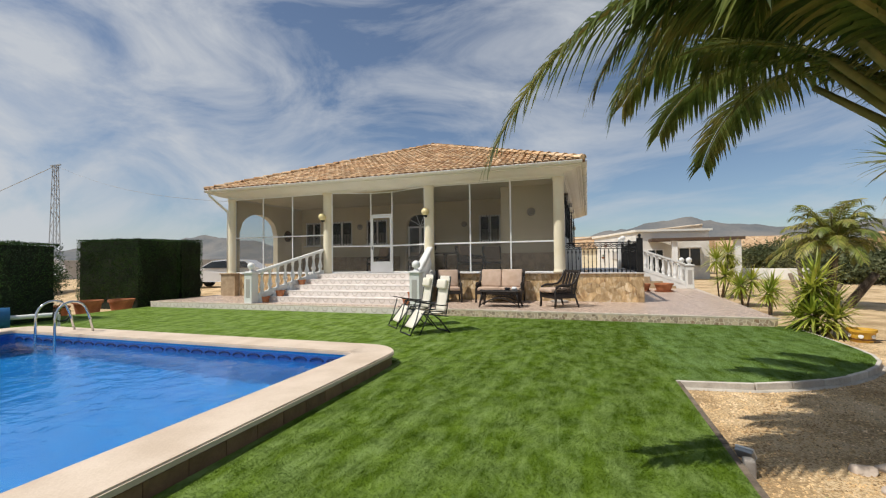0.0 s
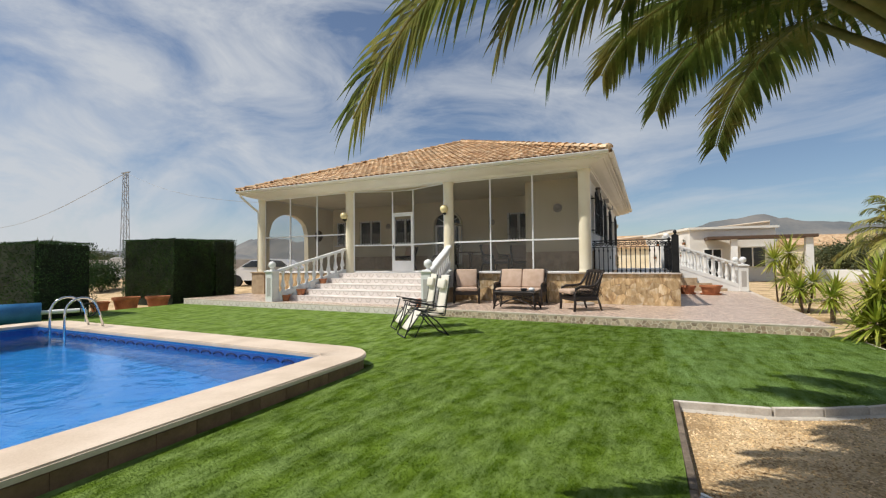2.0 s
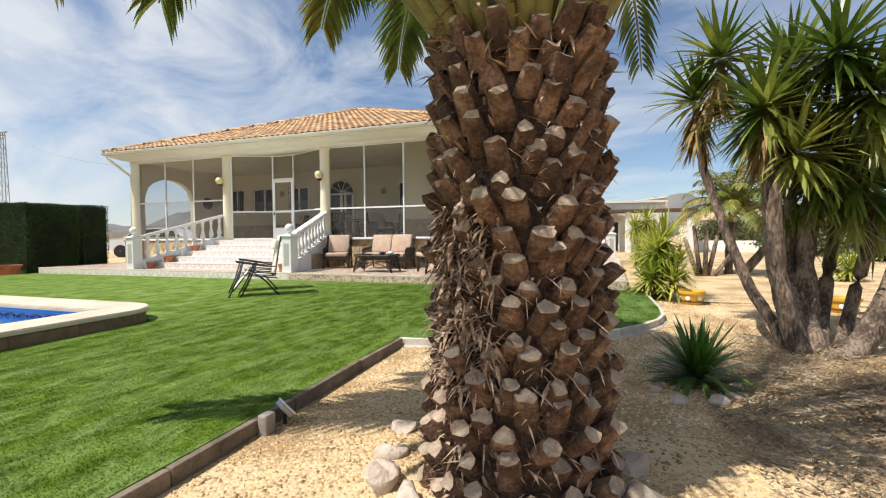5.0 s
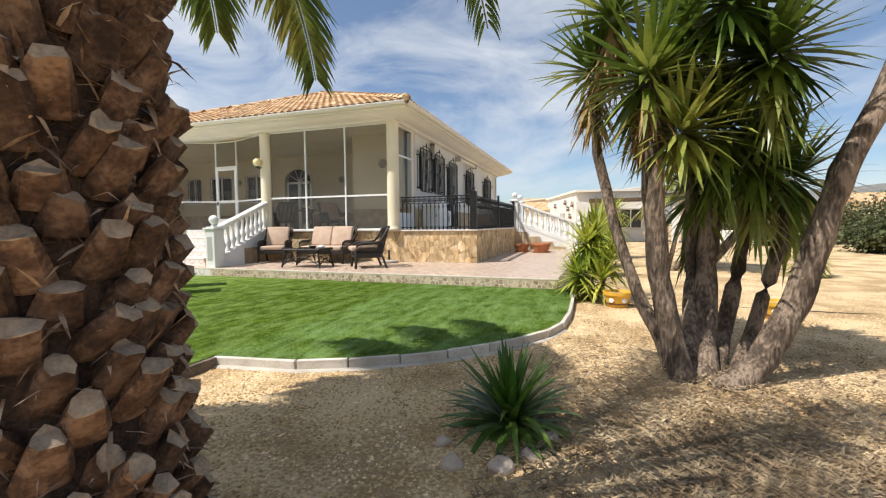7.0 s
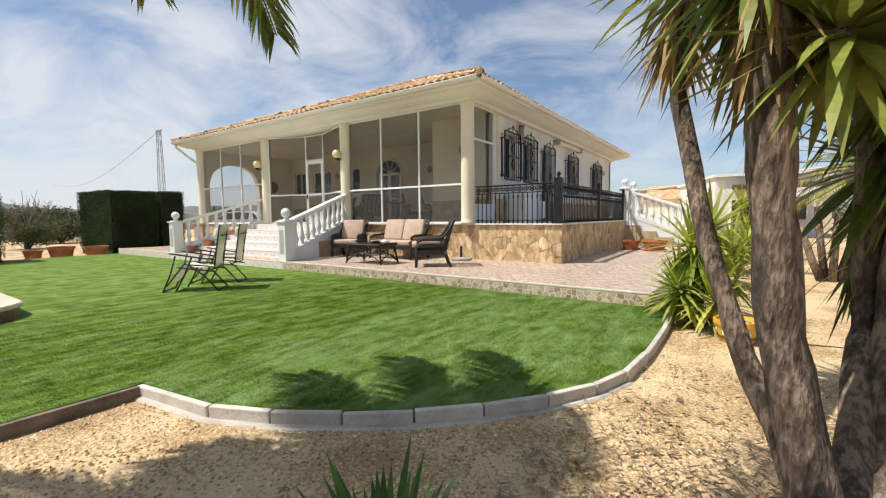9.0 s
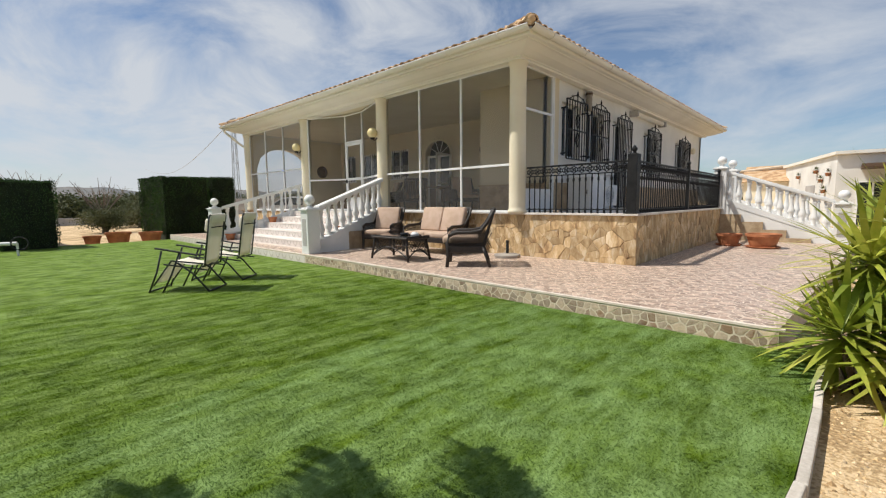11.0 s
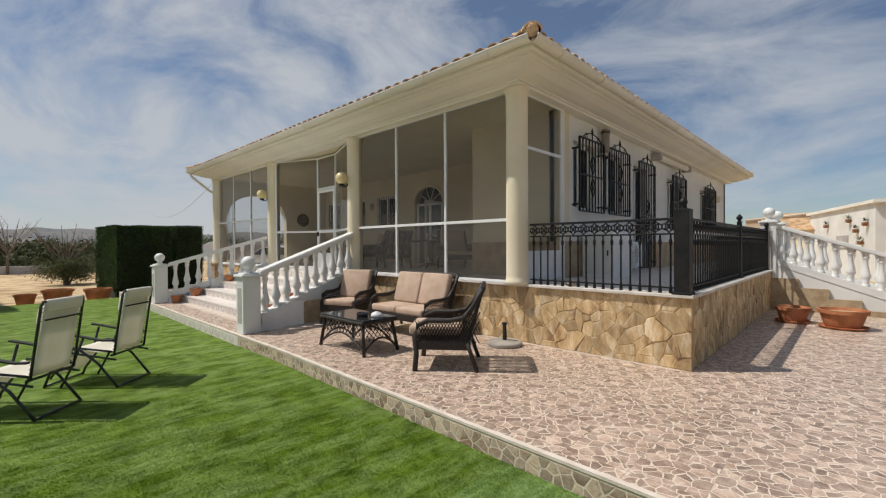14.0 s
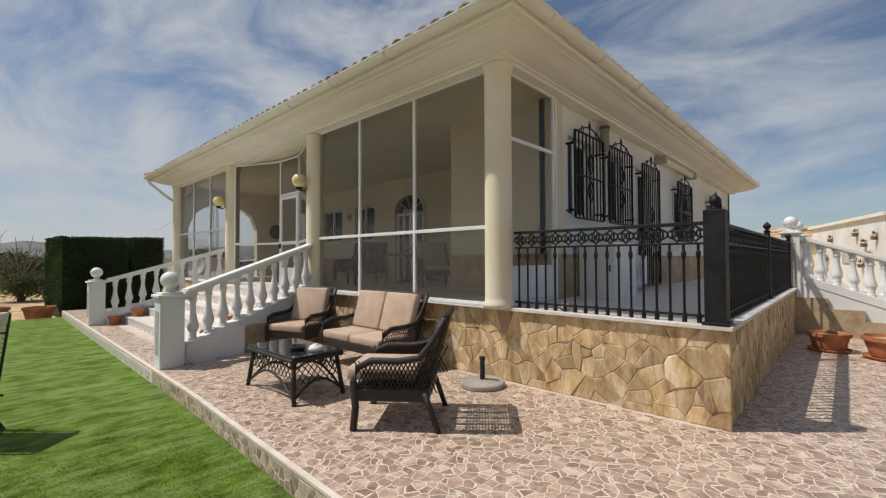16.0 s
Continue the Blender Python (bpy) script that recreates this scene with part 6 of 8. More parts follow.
def umbrella_base():
    top = thing("parasol_base", "grey concrete parasol base with a black socket", "parasol base", at=pose(-0.72, 13.72, PATIO_Z))
    bm = B()
    lathe(bm, [(0.25, 0), (0.262, 0.012), (0.262, 0.045), (0.25, 0.06), (0.10, 0.075), (0.05, 0.078)], n=28)
    part("disc", bm, CONCRETE, top)
    bm = B()
    lathe(bm, [(0.032, 0.07), (0.028, 0.3), (0.036, 0.305), (0.036, 0.335), (0.022, 0.34)], n=14)
    part("socket", bm, RUBBER, top)


umbrella_base()


def lounger(label, m):
    """A zero-gravity recliner: folding oval-tube frame, laced mesh seat, back and leg panels."""
    top = thing("recliner_chair", label, "recliner", "lawn recliners", at=m)
    w = 0.255
    def panel(name, p, q, sag, nn=8):
        bm = B()
        rows = []
        for k in range(nn + 1):
            f = k / nn
            y, z = p[0] + (q[0] - p[0]) * f, p[1] + (q[1] - p[1]) * f - sag * math.sin(math.pi * f)
            rows.append([bm.verts.new((x, y, z - 0.012 * math.cos(x / w * 1.5))) for x in (-w + 0.04, -0.1, 0.1, w - 0.04)])
        for a, b in zip(rows, rows[1:]):
            for i in range(3):
                bm.faces.new((a[i], a[i + 1], b[i + 1], b[i]))
        ob = part(name, bm, CANVAS, top, smooth=True)
        ob.modifiers.new("thick", "SOLIDIFY").thickness = 0.008
    seat_f, seat_b, back_t, leg_f = (-0.22, 0.47), (0.24, 0.42), (0.37, 1.13), (-0.48, 0.14)
    panel("seat", seat_f, seat_b, 0.03)
    panel("backrest", seat_b, back_t, 0.02)
    panel("leg_rest", leg_f, seat_f, 0.0)
    for x in (-w, w):
        bm = B()
        tube(bm, [(x, seat_b[0] + 0.02, seat_b[1] - 0.04), (x, back_t[0], back_t[1] - 0.03), (x * 0.95, back_t[0] + 0.01, back_t[1] + 0.01)], 0.013, 8)
        tube(bm, [(x, leg_f[0] - 0.02, 0.1), (x, seat_f[0], seat_f[1]), (x, seat_b[0], seat_b[1])], 0.013, 8)
        part("side_tube", bm, TUBE, top, smooth=True)
        bm = B()
        for k in range(16):
            f = (k + 0.5) / 16
            y, z = seat_b[0] + (back_t[0] - seat_b[0]) * f, seat_b[1] + (back_t[1] - seat_b[1]) * f
            s = 1 if x > 0 else -1
            tube(bm, [(x, y, z), (x - s * 0.045, y, z + 0.02)], 0.004, 4)
        part("lacing", bm, TUBE, top)
        xo = x * 1.08
        bm = B()
        tube(bm, [(xo, -0.56, 0.0), (xo, -0.43, 0.30), (xo, -0.34, 0.62)], 0.014, 8)
        part("front_leg", bm, TUBE, top, smooth=True)
        bm = B()
        tube(bm, [(xo, -0.36, 0.0), (xo, -0.22, 0.26), (xo, -0.08, 0.60)], 0.014, 8)
        part("front_leg", bm, TUBE, top, smooth=True)
        bm = B()
        tube(bm, [(xo, -0.12, 0.44), (xo, 0.09, 0.28), (xo, 0.32, 0.0)], 0.014, 8)
        part("rear_leg", bm, TUBE, top, smooth=True)
        bm = B()
        tube(bm, [(xo, -0.32, 0.42), (xo, 0.1, 0.36), (xo, 0.30, 0.33)], 0.012, 8)
        part("brace", bm, TUBE, top, smooth=True)
        bm = B()
        pts = [(-0.42, 0.66), (-0.32, 0.645), (-0.08, 0.60), (0.14, 0.56), (0.26, 0.56)]
        for (y0, z0), (y1, z1) in zip(pts, pts[1:]):
            obox(bm, (xo, (y0 + y1) / 2, (z0 + z1) / 2), (0.05, math.hypot(y1 - y0, z1 - z0) + 0.01, 0.022), Matrix.Rotation(math.atan2(z1 - z0, y1 - y0), 4, "X"), 0.006)
        part("armrest", bm, RUBBER, top, "black moulded armrest")
    for pts in ([(-w * 1.08, -0.56, 0.012), (w * 1.08, -0.56, 0.012)], [(-w * 1.08, 0.32, 0.012), (w * 1.08, 0.32, 0.012)], [(-w * 0.95, back_t[0] + 0.01, back_t[1] + 0.01), (w * 0.95, back_t[0] + 0.01, back_t[1] + 0.01)], [(-w * 1.08, 0.24, 0.38), (w * 1.08, 0.24, 0.38)]):
        bm = B()
        tube(bm, pts, 0.013, 8)
        part("cross_tube", bm, TUBE, top, smooth=True)
    bm = B()
    obox(bm, (0, 0, 0), (0.38, 0.07, 0.2), bevel=0.03)
    bm.transform(pose(0, back_t[0] - 0.075, back_t[1] - 0.14, -10))
    wrap = B()
    obox(wrap, (0, 0, 0), (0.43, 0.05, 0.13), bevel=0.02)
    wrap.transform(pose(0, back_t[0] + 0.012, back_t[1] - 0.035, -10))
    part("top_wrap", wrap, CANVAS, top, "white cloth folded over the top bar", smooth=True)
    strap = B()
    obox(strap, (0, 0, 0), (0.45, 0.012, 0.016), bevel=0.003)
    strap.transform(pose(0, back_t[0] + 0.012, back_t[1] - 0.17, -10))
    part("strap", strap, RUBBER, top, "black elastic strap")
    part("head_pillow", bm, CANVAS, top, "cream head pillow", smooth=True)


lounger("folding recliner with cream fabric on a black tube frame, upright", pose(-3.06, 8.70, LAWN_Z + 0.008, 0, 0, -44))
lounger("folding recliner with cream fabric on a black tube frame, upright", pose(-3.70, 9.46, LAWN_Z + 0.008, 0, 0, -46))


# ---- pots ----
def pot(label, x, y, z, r, h, mat=None, band=None, name="plant_pot", saucer=False, group="terracotta pots"):
    top = thing(name, label, "plant pot", group, at=pose(x, y, z))
    bm = B()
    b = 0.03 if saucer else 0.0
    lathe(bm, [(r * 0.70, b), (r * 0.74, b + 0.02), (r * 0.92, h * 0.78), (r * 0.94, h * 0.80), (r * 1.02, h * 0.81), (r * 1.03, h), (r * 0.93, h), (r * 0.88, h * 0.82), (r * 0.2, h * 0.8)], n=28)
    part("body", bm, mat or TERRACOTTA, top, smooth=False)
    bm = B()
    lathe(bm, [(r * 0.88, h * 0.84), (r * 0.4, h * 0.87), (0.01, h * 0.88)], n=18)
    part("soil", bm, SAND, top)
    if band:
        for k in range(6):
            a = math.tau * k / 6
            t = B()
            lathe(t, [(r * 0.19, 0), (r * 0.17, 0.012), (0.01, 0.014)], n=12)
            t.transform(pose(math.cos(a) * r * 0.85, math.sin(a) * r * 0.85, h * 0.5, 0, 82, math.degrees(a)))
            part("painted_spot", t, WHITE, top)
        bm = B()
        lathe(bm, [(r * 0.80, h * 0.20), (r * 0.835, h * 0.20), (r * 0.86, h * 0.30), (r * 0.83, h * 0.30)], n=28)
        part("band", bm, band, top)
    if saucer:
        bm = B()
        lathe(bm, [(r * 0.9, 0), (r * 1.02, 0.04), (r * 0.98, 0.045), (r * 0.88, 0.012), (0.01, 0.012)], n=28)
        part("saucer", bm, mat or TERRACOTTA, top)
    return top


pot("large terracotta pot on a saucer", 2.88, 18.75, PATIO_Z, 0.34, 0.33, saucer=True)
pot("terracotta pot beside the terrace stairs", 2.18, 18.95, PATIO_Z, 0.27, 0.29, saucer=True)
for x, y, r, h in ((-15.5, 9.1, 0.27, 0.36), (-15.4, 9.85, 0.40, 0.46), (-15.3, 10.85, 0.38, 0.42)):
    pot("terracotta pot at the lawn's edge", x, y, -0.13, r, h)
pot("small terracotta pot on the porch stairs", -10.02, 11.82, PATIO_Z, 0.15, 0.2)
pot("small terracotta pot on the porch stairs", -9.72, 12.2, PATIO_Z + RISE, 0.15, 0.2)
pot("small terracotta pot on the porch stairs", -9.42, 12.95, PATIO_Z + 3 * RISE, 0.14, 0.17)
pot("small terracotta pot at the foot of the stairs", -4.86, 11.66, PATIO_Z, 0.13, 0.22)
pot("small terracotta pot on the porch stairs", -4.92, 12.14, PATIO_Z + RISE, 0.12, 0.2)
pot("small terracotta pot on the porch stairs", -4.95, 12.54, PATIO_Z + 2 * RISE, 0.12, 0.2)
pot("yellow painted pot with white spots on the gravel", 4.87, 10.22, -0.10, 0.21, 0.24, YELLOW_POT, BROWN_BAND, group="yellow pots")
pot("yellow painted pot with white spots on the gravel", 6.85, 9.85, -0.10, 0.21, 0.24, YELLOW_POT, BROWN_BAND, group="yellow pots")

# solar spot lamp on the lawn edge
top = thing("garden_spotlight", "small grey garden spotlight tilted on the lawn edge", "spotlight", at=pose(1.20, 4.05, GRAVEL_Z))
bm = B()
tube(bm, [(0, 0, -0.04), (0, 0, 0.08)], 0.012, 8)
part("spike", bm, RUBBER, top)
aim = pose(0, 0, 0.10, -52, 0, -35)
bm = B()
obox(bm, (0, 0, 0), (0.12, 0.105, 0.035), bevel=0.01)
bm.transform(aim)
head = part("head", bm, STEEL, top)
for cx, cy, sx, sy in ((0, 0.047, 0.124, 0.016), (0, -0.047, 0.124, 0.016), (0.054, 0, 0.016, 0.078), (-0.054, 0, 0.016, 0.078)):
    bm = B()
    obox(bm, (cx, cy, 0.021), (sx, sy, 0.012), bevel=0.003)
    bm.transform(aim)
    part("bezel", bm, WHITE, head, "pale square bezel")
bm = B()
obox(bm, (0, 0, 0.019), (0.092, 0.078, 0.004))
bm.transform(aim)
part("lens", bm, CAR_GLASS, head, "dark glass lens")
top = thing("edging_block", "small grey concrete block beside the lawn edging", "block")
part("block", box(B(), 1.145, 1.215, 3.86, 3.95, GRAVEL_Z - 0.02, 0.03, 0.012), CONCRETE, top)
# pool cover reel beyond the pool
top = thing("pool_cover_reel", "rolled blue pool cover on a white reel", "pool cover")
bm = B()
tube(bm, [(-13.2, 4.2, 0.32), (-12.25, 6.3, 0.32)], 0.24, 18)
part("cover_roll", bm, BLUE_COVER, top, smooth=True)
bm = B()
tube(bm, [(-12.25, 6.3, 0.32), (-11.9, 7.05, 0.32)], 0.05, 12)
tube(bm, [(-11.9, 7.05, 0.32), (-11.9, 7.05, 0.0)], 0.03, 8)
part("axle", bm, WHITE, top)
bm = B()
tube(bm, [(-11.88 + 0.02 * math.cos(t), 7.1 + 0.17 * math.cos(t), 0.32 + 0.17 * math.sin(t)) for t in [math.tau * k / 16 for k in range(17)]], 0.018, 6)
part("hand_wheel", bm, RUBBER, top)
# garden hose across the gravel
top = tagged(part("garden_hose", tube(B(), [(5.0, 10.35, -0.09), (5.8, 10.5, -0.10), (6.6, 10.6, -0.10), (8, 10.5, -0.1), (10, 10.7, -0.1), (13, 10.6, -0.1)], 0.012, 6), RUBBER), "thin dark irrigation pipe lying on gravel", "hose")

# ---- plants ----
def blade_strip(out, base, direction, length, width, droop, up=Vector((0, 0, 1)), segs=4, twist=0.0):
    """One sword leaf as triangles: a folded strip that tapers to a point and droops."""
    d = direction.normalized()
    side = d.cross(up)
    if side.length < 0.05:
        side = Vector((1, 0, 0))
    side.normalize()
    if twist:
        side = (Matrix.Rotation(twist, 3, d) @ side)
    pts = []
    p, v = base.copy(), d.copy()
    for k in range(segs + 1):
        f = k / segs
        w = width * (0.55 + 0.45 * min(1, f * 4)) * (1 - f ** 2.2)
        pts.append((p - side * w, p + side * w))
        v = (v + Vector((0, 0, -droop / segs))).normalized()
        p = p + v * (length / segs)
    for (a, b), (c, e) in zip(pts, pts[1:]):
        out.append((a, b, e))
        out.append((a, e, c))


def tri_part(name, tris, mat, parent, label="", kind=""):
    arr = np.array([[tuple(v) for v in t] for t in tris], float)
    ob = welded(name, arr, mat, parent)
    return tagged(ob, label, kind=kind)


def welded(name, arr, mat, parent):
    """Triangles with shared corners, so that each leaf is one island."""
    flat = np.round(arr.reshape(-1, 3), 5)
    uniq, inv = np.unique(flat, axis=0, return_inverse=True)
    faces = inv.reshape(-1, 3)
    faces = faces[(faces[:, 0] != faces[:, 1]) & (faces[:, 1] != faces[:, 2]) & (faces[:, 0] != faces[:, 2])]
    me = bpy.data.meshes.new(name)
    me.from_pydata(uniq.tolist(), [], faces.tolist())
    me.materials.append(mat)
    ob = new(name, me)
    ob.parent = parent
    return ob


def frond(parent, p0, tip, lift, rng, leaflet=0.42, n=64, mat=None, rach=0.028):
    """A feather-palm frond: an arching rib with two combs of drooping leaflets."""
    p0, tip = Vector(p0), Vector(tip)
    c1 = p0 + (tip - p0) * 0.22 + Vector((0, 0, lift * 1.15))
    c2 = p0 + (tip - p0) * 0.80 + Vector((0, 0, lift * 0.95))
    bez = lambda f: p0 * (1 - f) ** 3 + c1 * 3 * f * (1 - f) ** 2 + c2 * 3 * f * f * (1 - f) + tip * f ** 3
    bm = B()
    N = 16
    tube(bm, [bez(k / N) for k in range(N + 1)], [rach * (1 - 0.85 * k / N) for k in range(N + 1)], 6)
    f_ob = part("frond", bm, PALM_RIB, parent)
    tris = []
    for k in range(n):
        f = 0.16 + 0.84 * k / n
        p = bez(f)
        t = (bez(min(1, f + 0.02)) - bez(f - 0.02)).normalized()
        side = t.cross(Vector((0, 0, 1)))
        if side.length < 0.1:
            side = Vector((1, 0, 0))
        side.normalize()
        upv = side.cross(t)
        L = leaflet * (0.42 + 0.58 * math.sin(math.pi * min(1, (f - 0.05) * 0.88)) ** 0.7) * rng.uniform(0.85, 1.1) * (1 - 0.35 * max(0.0, f - 0.7) / 0.3)
        for s in (-1, 1):
            d = side * s * 0.8 + t * (0.5 + 0.3 * f) + upv * rng.uniform(0.0, 0.35)
            blade_strip(tris, p + side * s * rach * 0.4, d, L, leaflet * 0.036, rng.uniform(0.7, 1.5), upv, 4)
    tri_part("leaf_comb", tris, mat or PALM_LEAF, f_ob)


PALM_RIB = material("palm_rib", [(0.13, 0.13, 0.03), (0.26, 0.22, 0.07)], 6, 0.75, 0.1, 40)


def date_palm():
    rng = random.Random(21)
    cx, cy = 2.745, 3.88
    top = thing("palm_tree", "thick-trunked date palm with cut leaf bases", "palm tree", at=pose(cx, cy, 0))
    bm = B()
    tube(bm, [(0, 0, -0.25), (0, 0, 0.3), (0.0, 0, 1.1), (0.0, 0.0, 1.7), (0, 0, 2.0), (0, 0, 2.25)], [0.44, 0.38, 0.345, 0.35, 0.32, 0.18], 24)
    for v in bm.verts:
        v.co += v.co.normalized() * 0.03 * noise.noise(v.co * 4)
    part("trunk", bm, TRUNK, top, "brown fibrous trunk", smooth=True)
    # cut leaf bases set in spirals
    k = 0
    z = -0.12
    while z < 2.0:
        n = 16
        off = (k % 2) * 0.5
        for i in range(n):
            a = math.tau * (i + off + rng.uniform(-0.16, 0.16)) / n + 0.05 * k
            r = 0.355 + 0.05 * math.exp(-z * 2)
            damage = 0.55 < z < 1.22 and 195 < (math.degrees(a) % 360) < 262
            if damage and rng.random() < 0.62:
                continue
            w0, w1 = rng.uniform(0.055, 0.075), rng.uniform(0.034, 0.050)
            L = rng.uniform(0.10, 0.19) * (0.6 if damage else 1)
            bm = B()
            q = []
            for f, w, th in ((0, w0, 0.05), (0.55, (w0 + w1) / 2, 0.045), (1, w1, 0.036)):
                q.append([bm.verts.new((w * math.cos(t), f * L, th * math.sin(t) - 0.012 * abs(math.cos(t)))) for t in [math.tau * j / 8 for j in range(8)]])
            for s, t in zip(q, q[1:]):
                for j in range(8):
                    bm.faces.new((s[j], s[(j + 1) % 8], t[(j + 1) % 8], t[j]))
            f = bm.faces.new(q[-1])
            f.material_index = 1
            for v in q[-1]:
                v.co.y += rng.uniform(-0.014, 0.014)
            tilt = rng.uniform(36, 60) if z < 1.6 else rng.uniform(46, 66)
            m = pose(0, 0, 0, 0, 0, math.degrees(a) - 90) @ Matrix.Translation((0, r - 0.03, z + rng.uniform(-0.03, 0.03))) @ pose(0, 0, 0, tilt, 0, rng.uniform(-12, 12))
            part("leaf_base", bm, [BOOT, BOOT_CUT], top, at=m)
        z += 0.108
        k += 1
    # torn fibre between the leaf bases
    tris = []
    for i in range(2600):
        a, zz = rng.uniform(0, math.tau), rng.uniform(-0.1, 2.3)
        if rng.random() < 0.35:
            a, zz = radians(rng.uniform(200, 265)), rng.uniform(0.45, 1.25)
        r = 0.37 + 0.05 * math.exp(-zz * 2)
        p = Vector((math.cos(a) * r, math.sin(a) * r, zz))
        out = Vector((math.cos(a), math.sin(a), 0))
        d = out * rng.uniform(0.2, 0.8) + Vector((-out.y, out.x, 0)) * rng.uniform(-1.2, 1.2) + Vector((0, 0, rng.uniform(-0.5, 0.7)))
        blade_strip(tris, p, d, rng.uniform(0.05, 0.17), rng.uniform(0.003, 0.013), rng.uniform(0, 1.2), segs=2)
    tri_part("fibre", tris, FIBRE, top, "dry torn fibre", kind="stuff")
    # fronds: those that hang over the lawn, then the rest of the crown
    c = Vector((0, 0, 2.0))
    for tip, lift in (((-0.46, 2.89, 2.05), 1.55), ((0.52, 5.58, 3.13), 1.05), ((1.01, 6.39, 2.95), 1.15), ((1.65, 7.05, 2.63), 1.3), ((0.17, 3.38, 2.55), 1.35), ((0.32, 3.95, 2.6), 1.4), ((0.75, 4.6, 3.2), 1.2), ((1.3, 5.4, 3.35), 1.2), ((0.9, 2.7, 2.75), 1.3), ((1.75, 5.95, 3.5), 1.1), ((0.55, 4.3, 3.55), 1.0), ((1.2, 3.6, 3.0), 1.3)):
        p = Vector(tip) - Vector((cx, cy, -0.12))
        b = Vector((p.x, p.y, 0)).normalized() * 0.2
        frond(top, c + b, p, lift, rng, 0.56, 104, rach=0.04)
    for i in range(8):
        a = radians(-165 + 40 * i + rng.uniform(-6, 6))
        L = rng.uniform(2.0, 2.9)
        tip = Vector((math.cos(a) * L, math.sin(a) * L, rng.uniform(2.6, 3.5)))
        frond(top, c + Vector((math.cos(a), math.sin(a), 0)) * 0.22, tip, rng.uniform(1.2, 1.8), rng, 0.46, 60, rach=0.045)
    # stout green stalk bases that splay out of the crown
    for i in range(24):
        a = math.tau * (i + rng.uniform(-0.3, 0.3)) / 24
        o = Vector((math.cos(a), math.sin(a), 0))
        q = rng.uniform(0.75, 1.25)
        pts = [o * 0.27 + Vector((0, 0, 1.92)), o * 0.36 + Vector((0, 0, 2.12)), o * (0.36 + 0.22 * q) + Vector((0, 0, 2.45)), o * (0.36 + 0.55 * q) + Vector((0, 0, 2.85))]
        part("stalk_base", tube(B(), pts, [0.052, 0.044, 0.034, 0.024], 7), PALM_RIB, top, smooth=True)
    for i in range(6):
        a = math.tau * i / 6 + 0.3
        L = rng.uniform(0.9, 1.6)
        tip = Vector((math.cos(a) * L, math.sin(a) * L, rng.uniform(4.3, 5.0)))
        frond(top, c + Vector((math.cos(a), math.sin(a), 0)) * 0.14, tip, 0.5, rng, 0.38, 46, rach=0.042)


date_palm()


def rosette(parent, c, r, n, rng, mat, name="leaf_head", width=0.022, low=-0.5, droop=0.35, label=""):
    tris = []
    c = Vector(c)
    for i in range(n):
        f = (i + 0.5) / n
        el = math.asin(max(-0.95, min(0.99, 1 - (1 - low) * f)))
        a = i * 2.39996 + rng.uniform(-0.2, 0.2)
        d = Vector((math.cos(a) * math.cos(el), math.sin(a) * math.cos(el), math.sin(el)))
        blade_strip(tris, c + d * 0.04 + Vector((0, 0, 0.1 * (0.5 - f))), d, r * rng.uniform(0.8, 1.12), width * rng.uniform(0.85, 1.2), droop * rng.uniform(0.4, 1.5) * (0.4 + f), segs=4)
    return tri_part(name, tris, mat, parent, label)


def skirt(parent, c, r, n, rng, mat, width=0.02):
    tris = []
    for i in range(n):
        a = rng.uniform(0, math.tau)
        d = Vector((math.cos(a) * 0.8, math.sin(a) * 0.8, rng.uniform(-1.3, -0.25)))
        blade_strip(tris, Vector(c) + Vector((0, 0, rng.uniform(-0.42, 0.0))), d, r * rng.uniform(0.7, 1.1), width, rng.uniform(0.5, 1.4), segs=3)
    return tri_part("dry_skirt", tris, mat, parent, "hanging dry straw-coloured leaves")


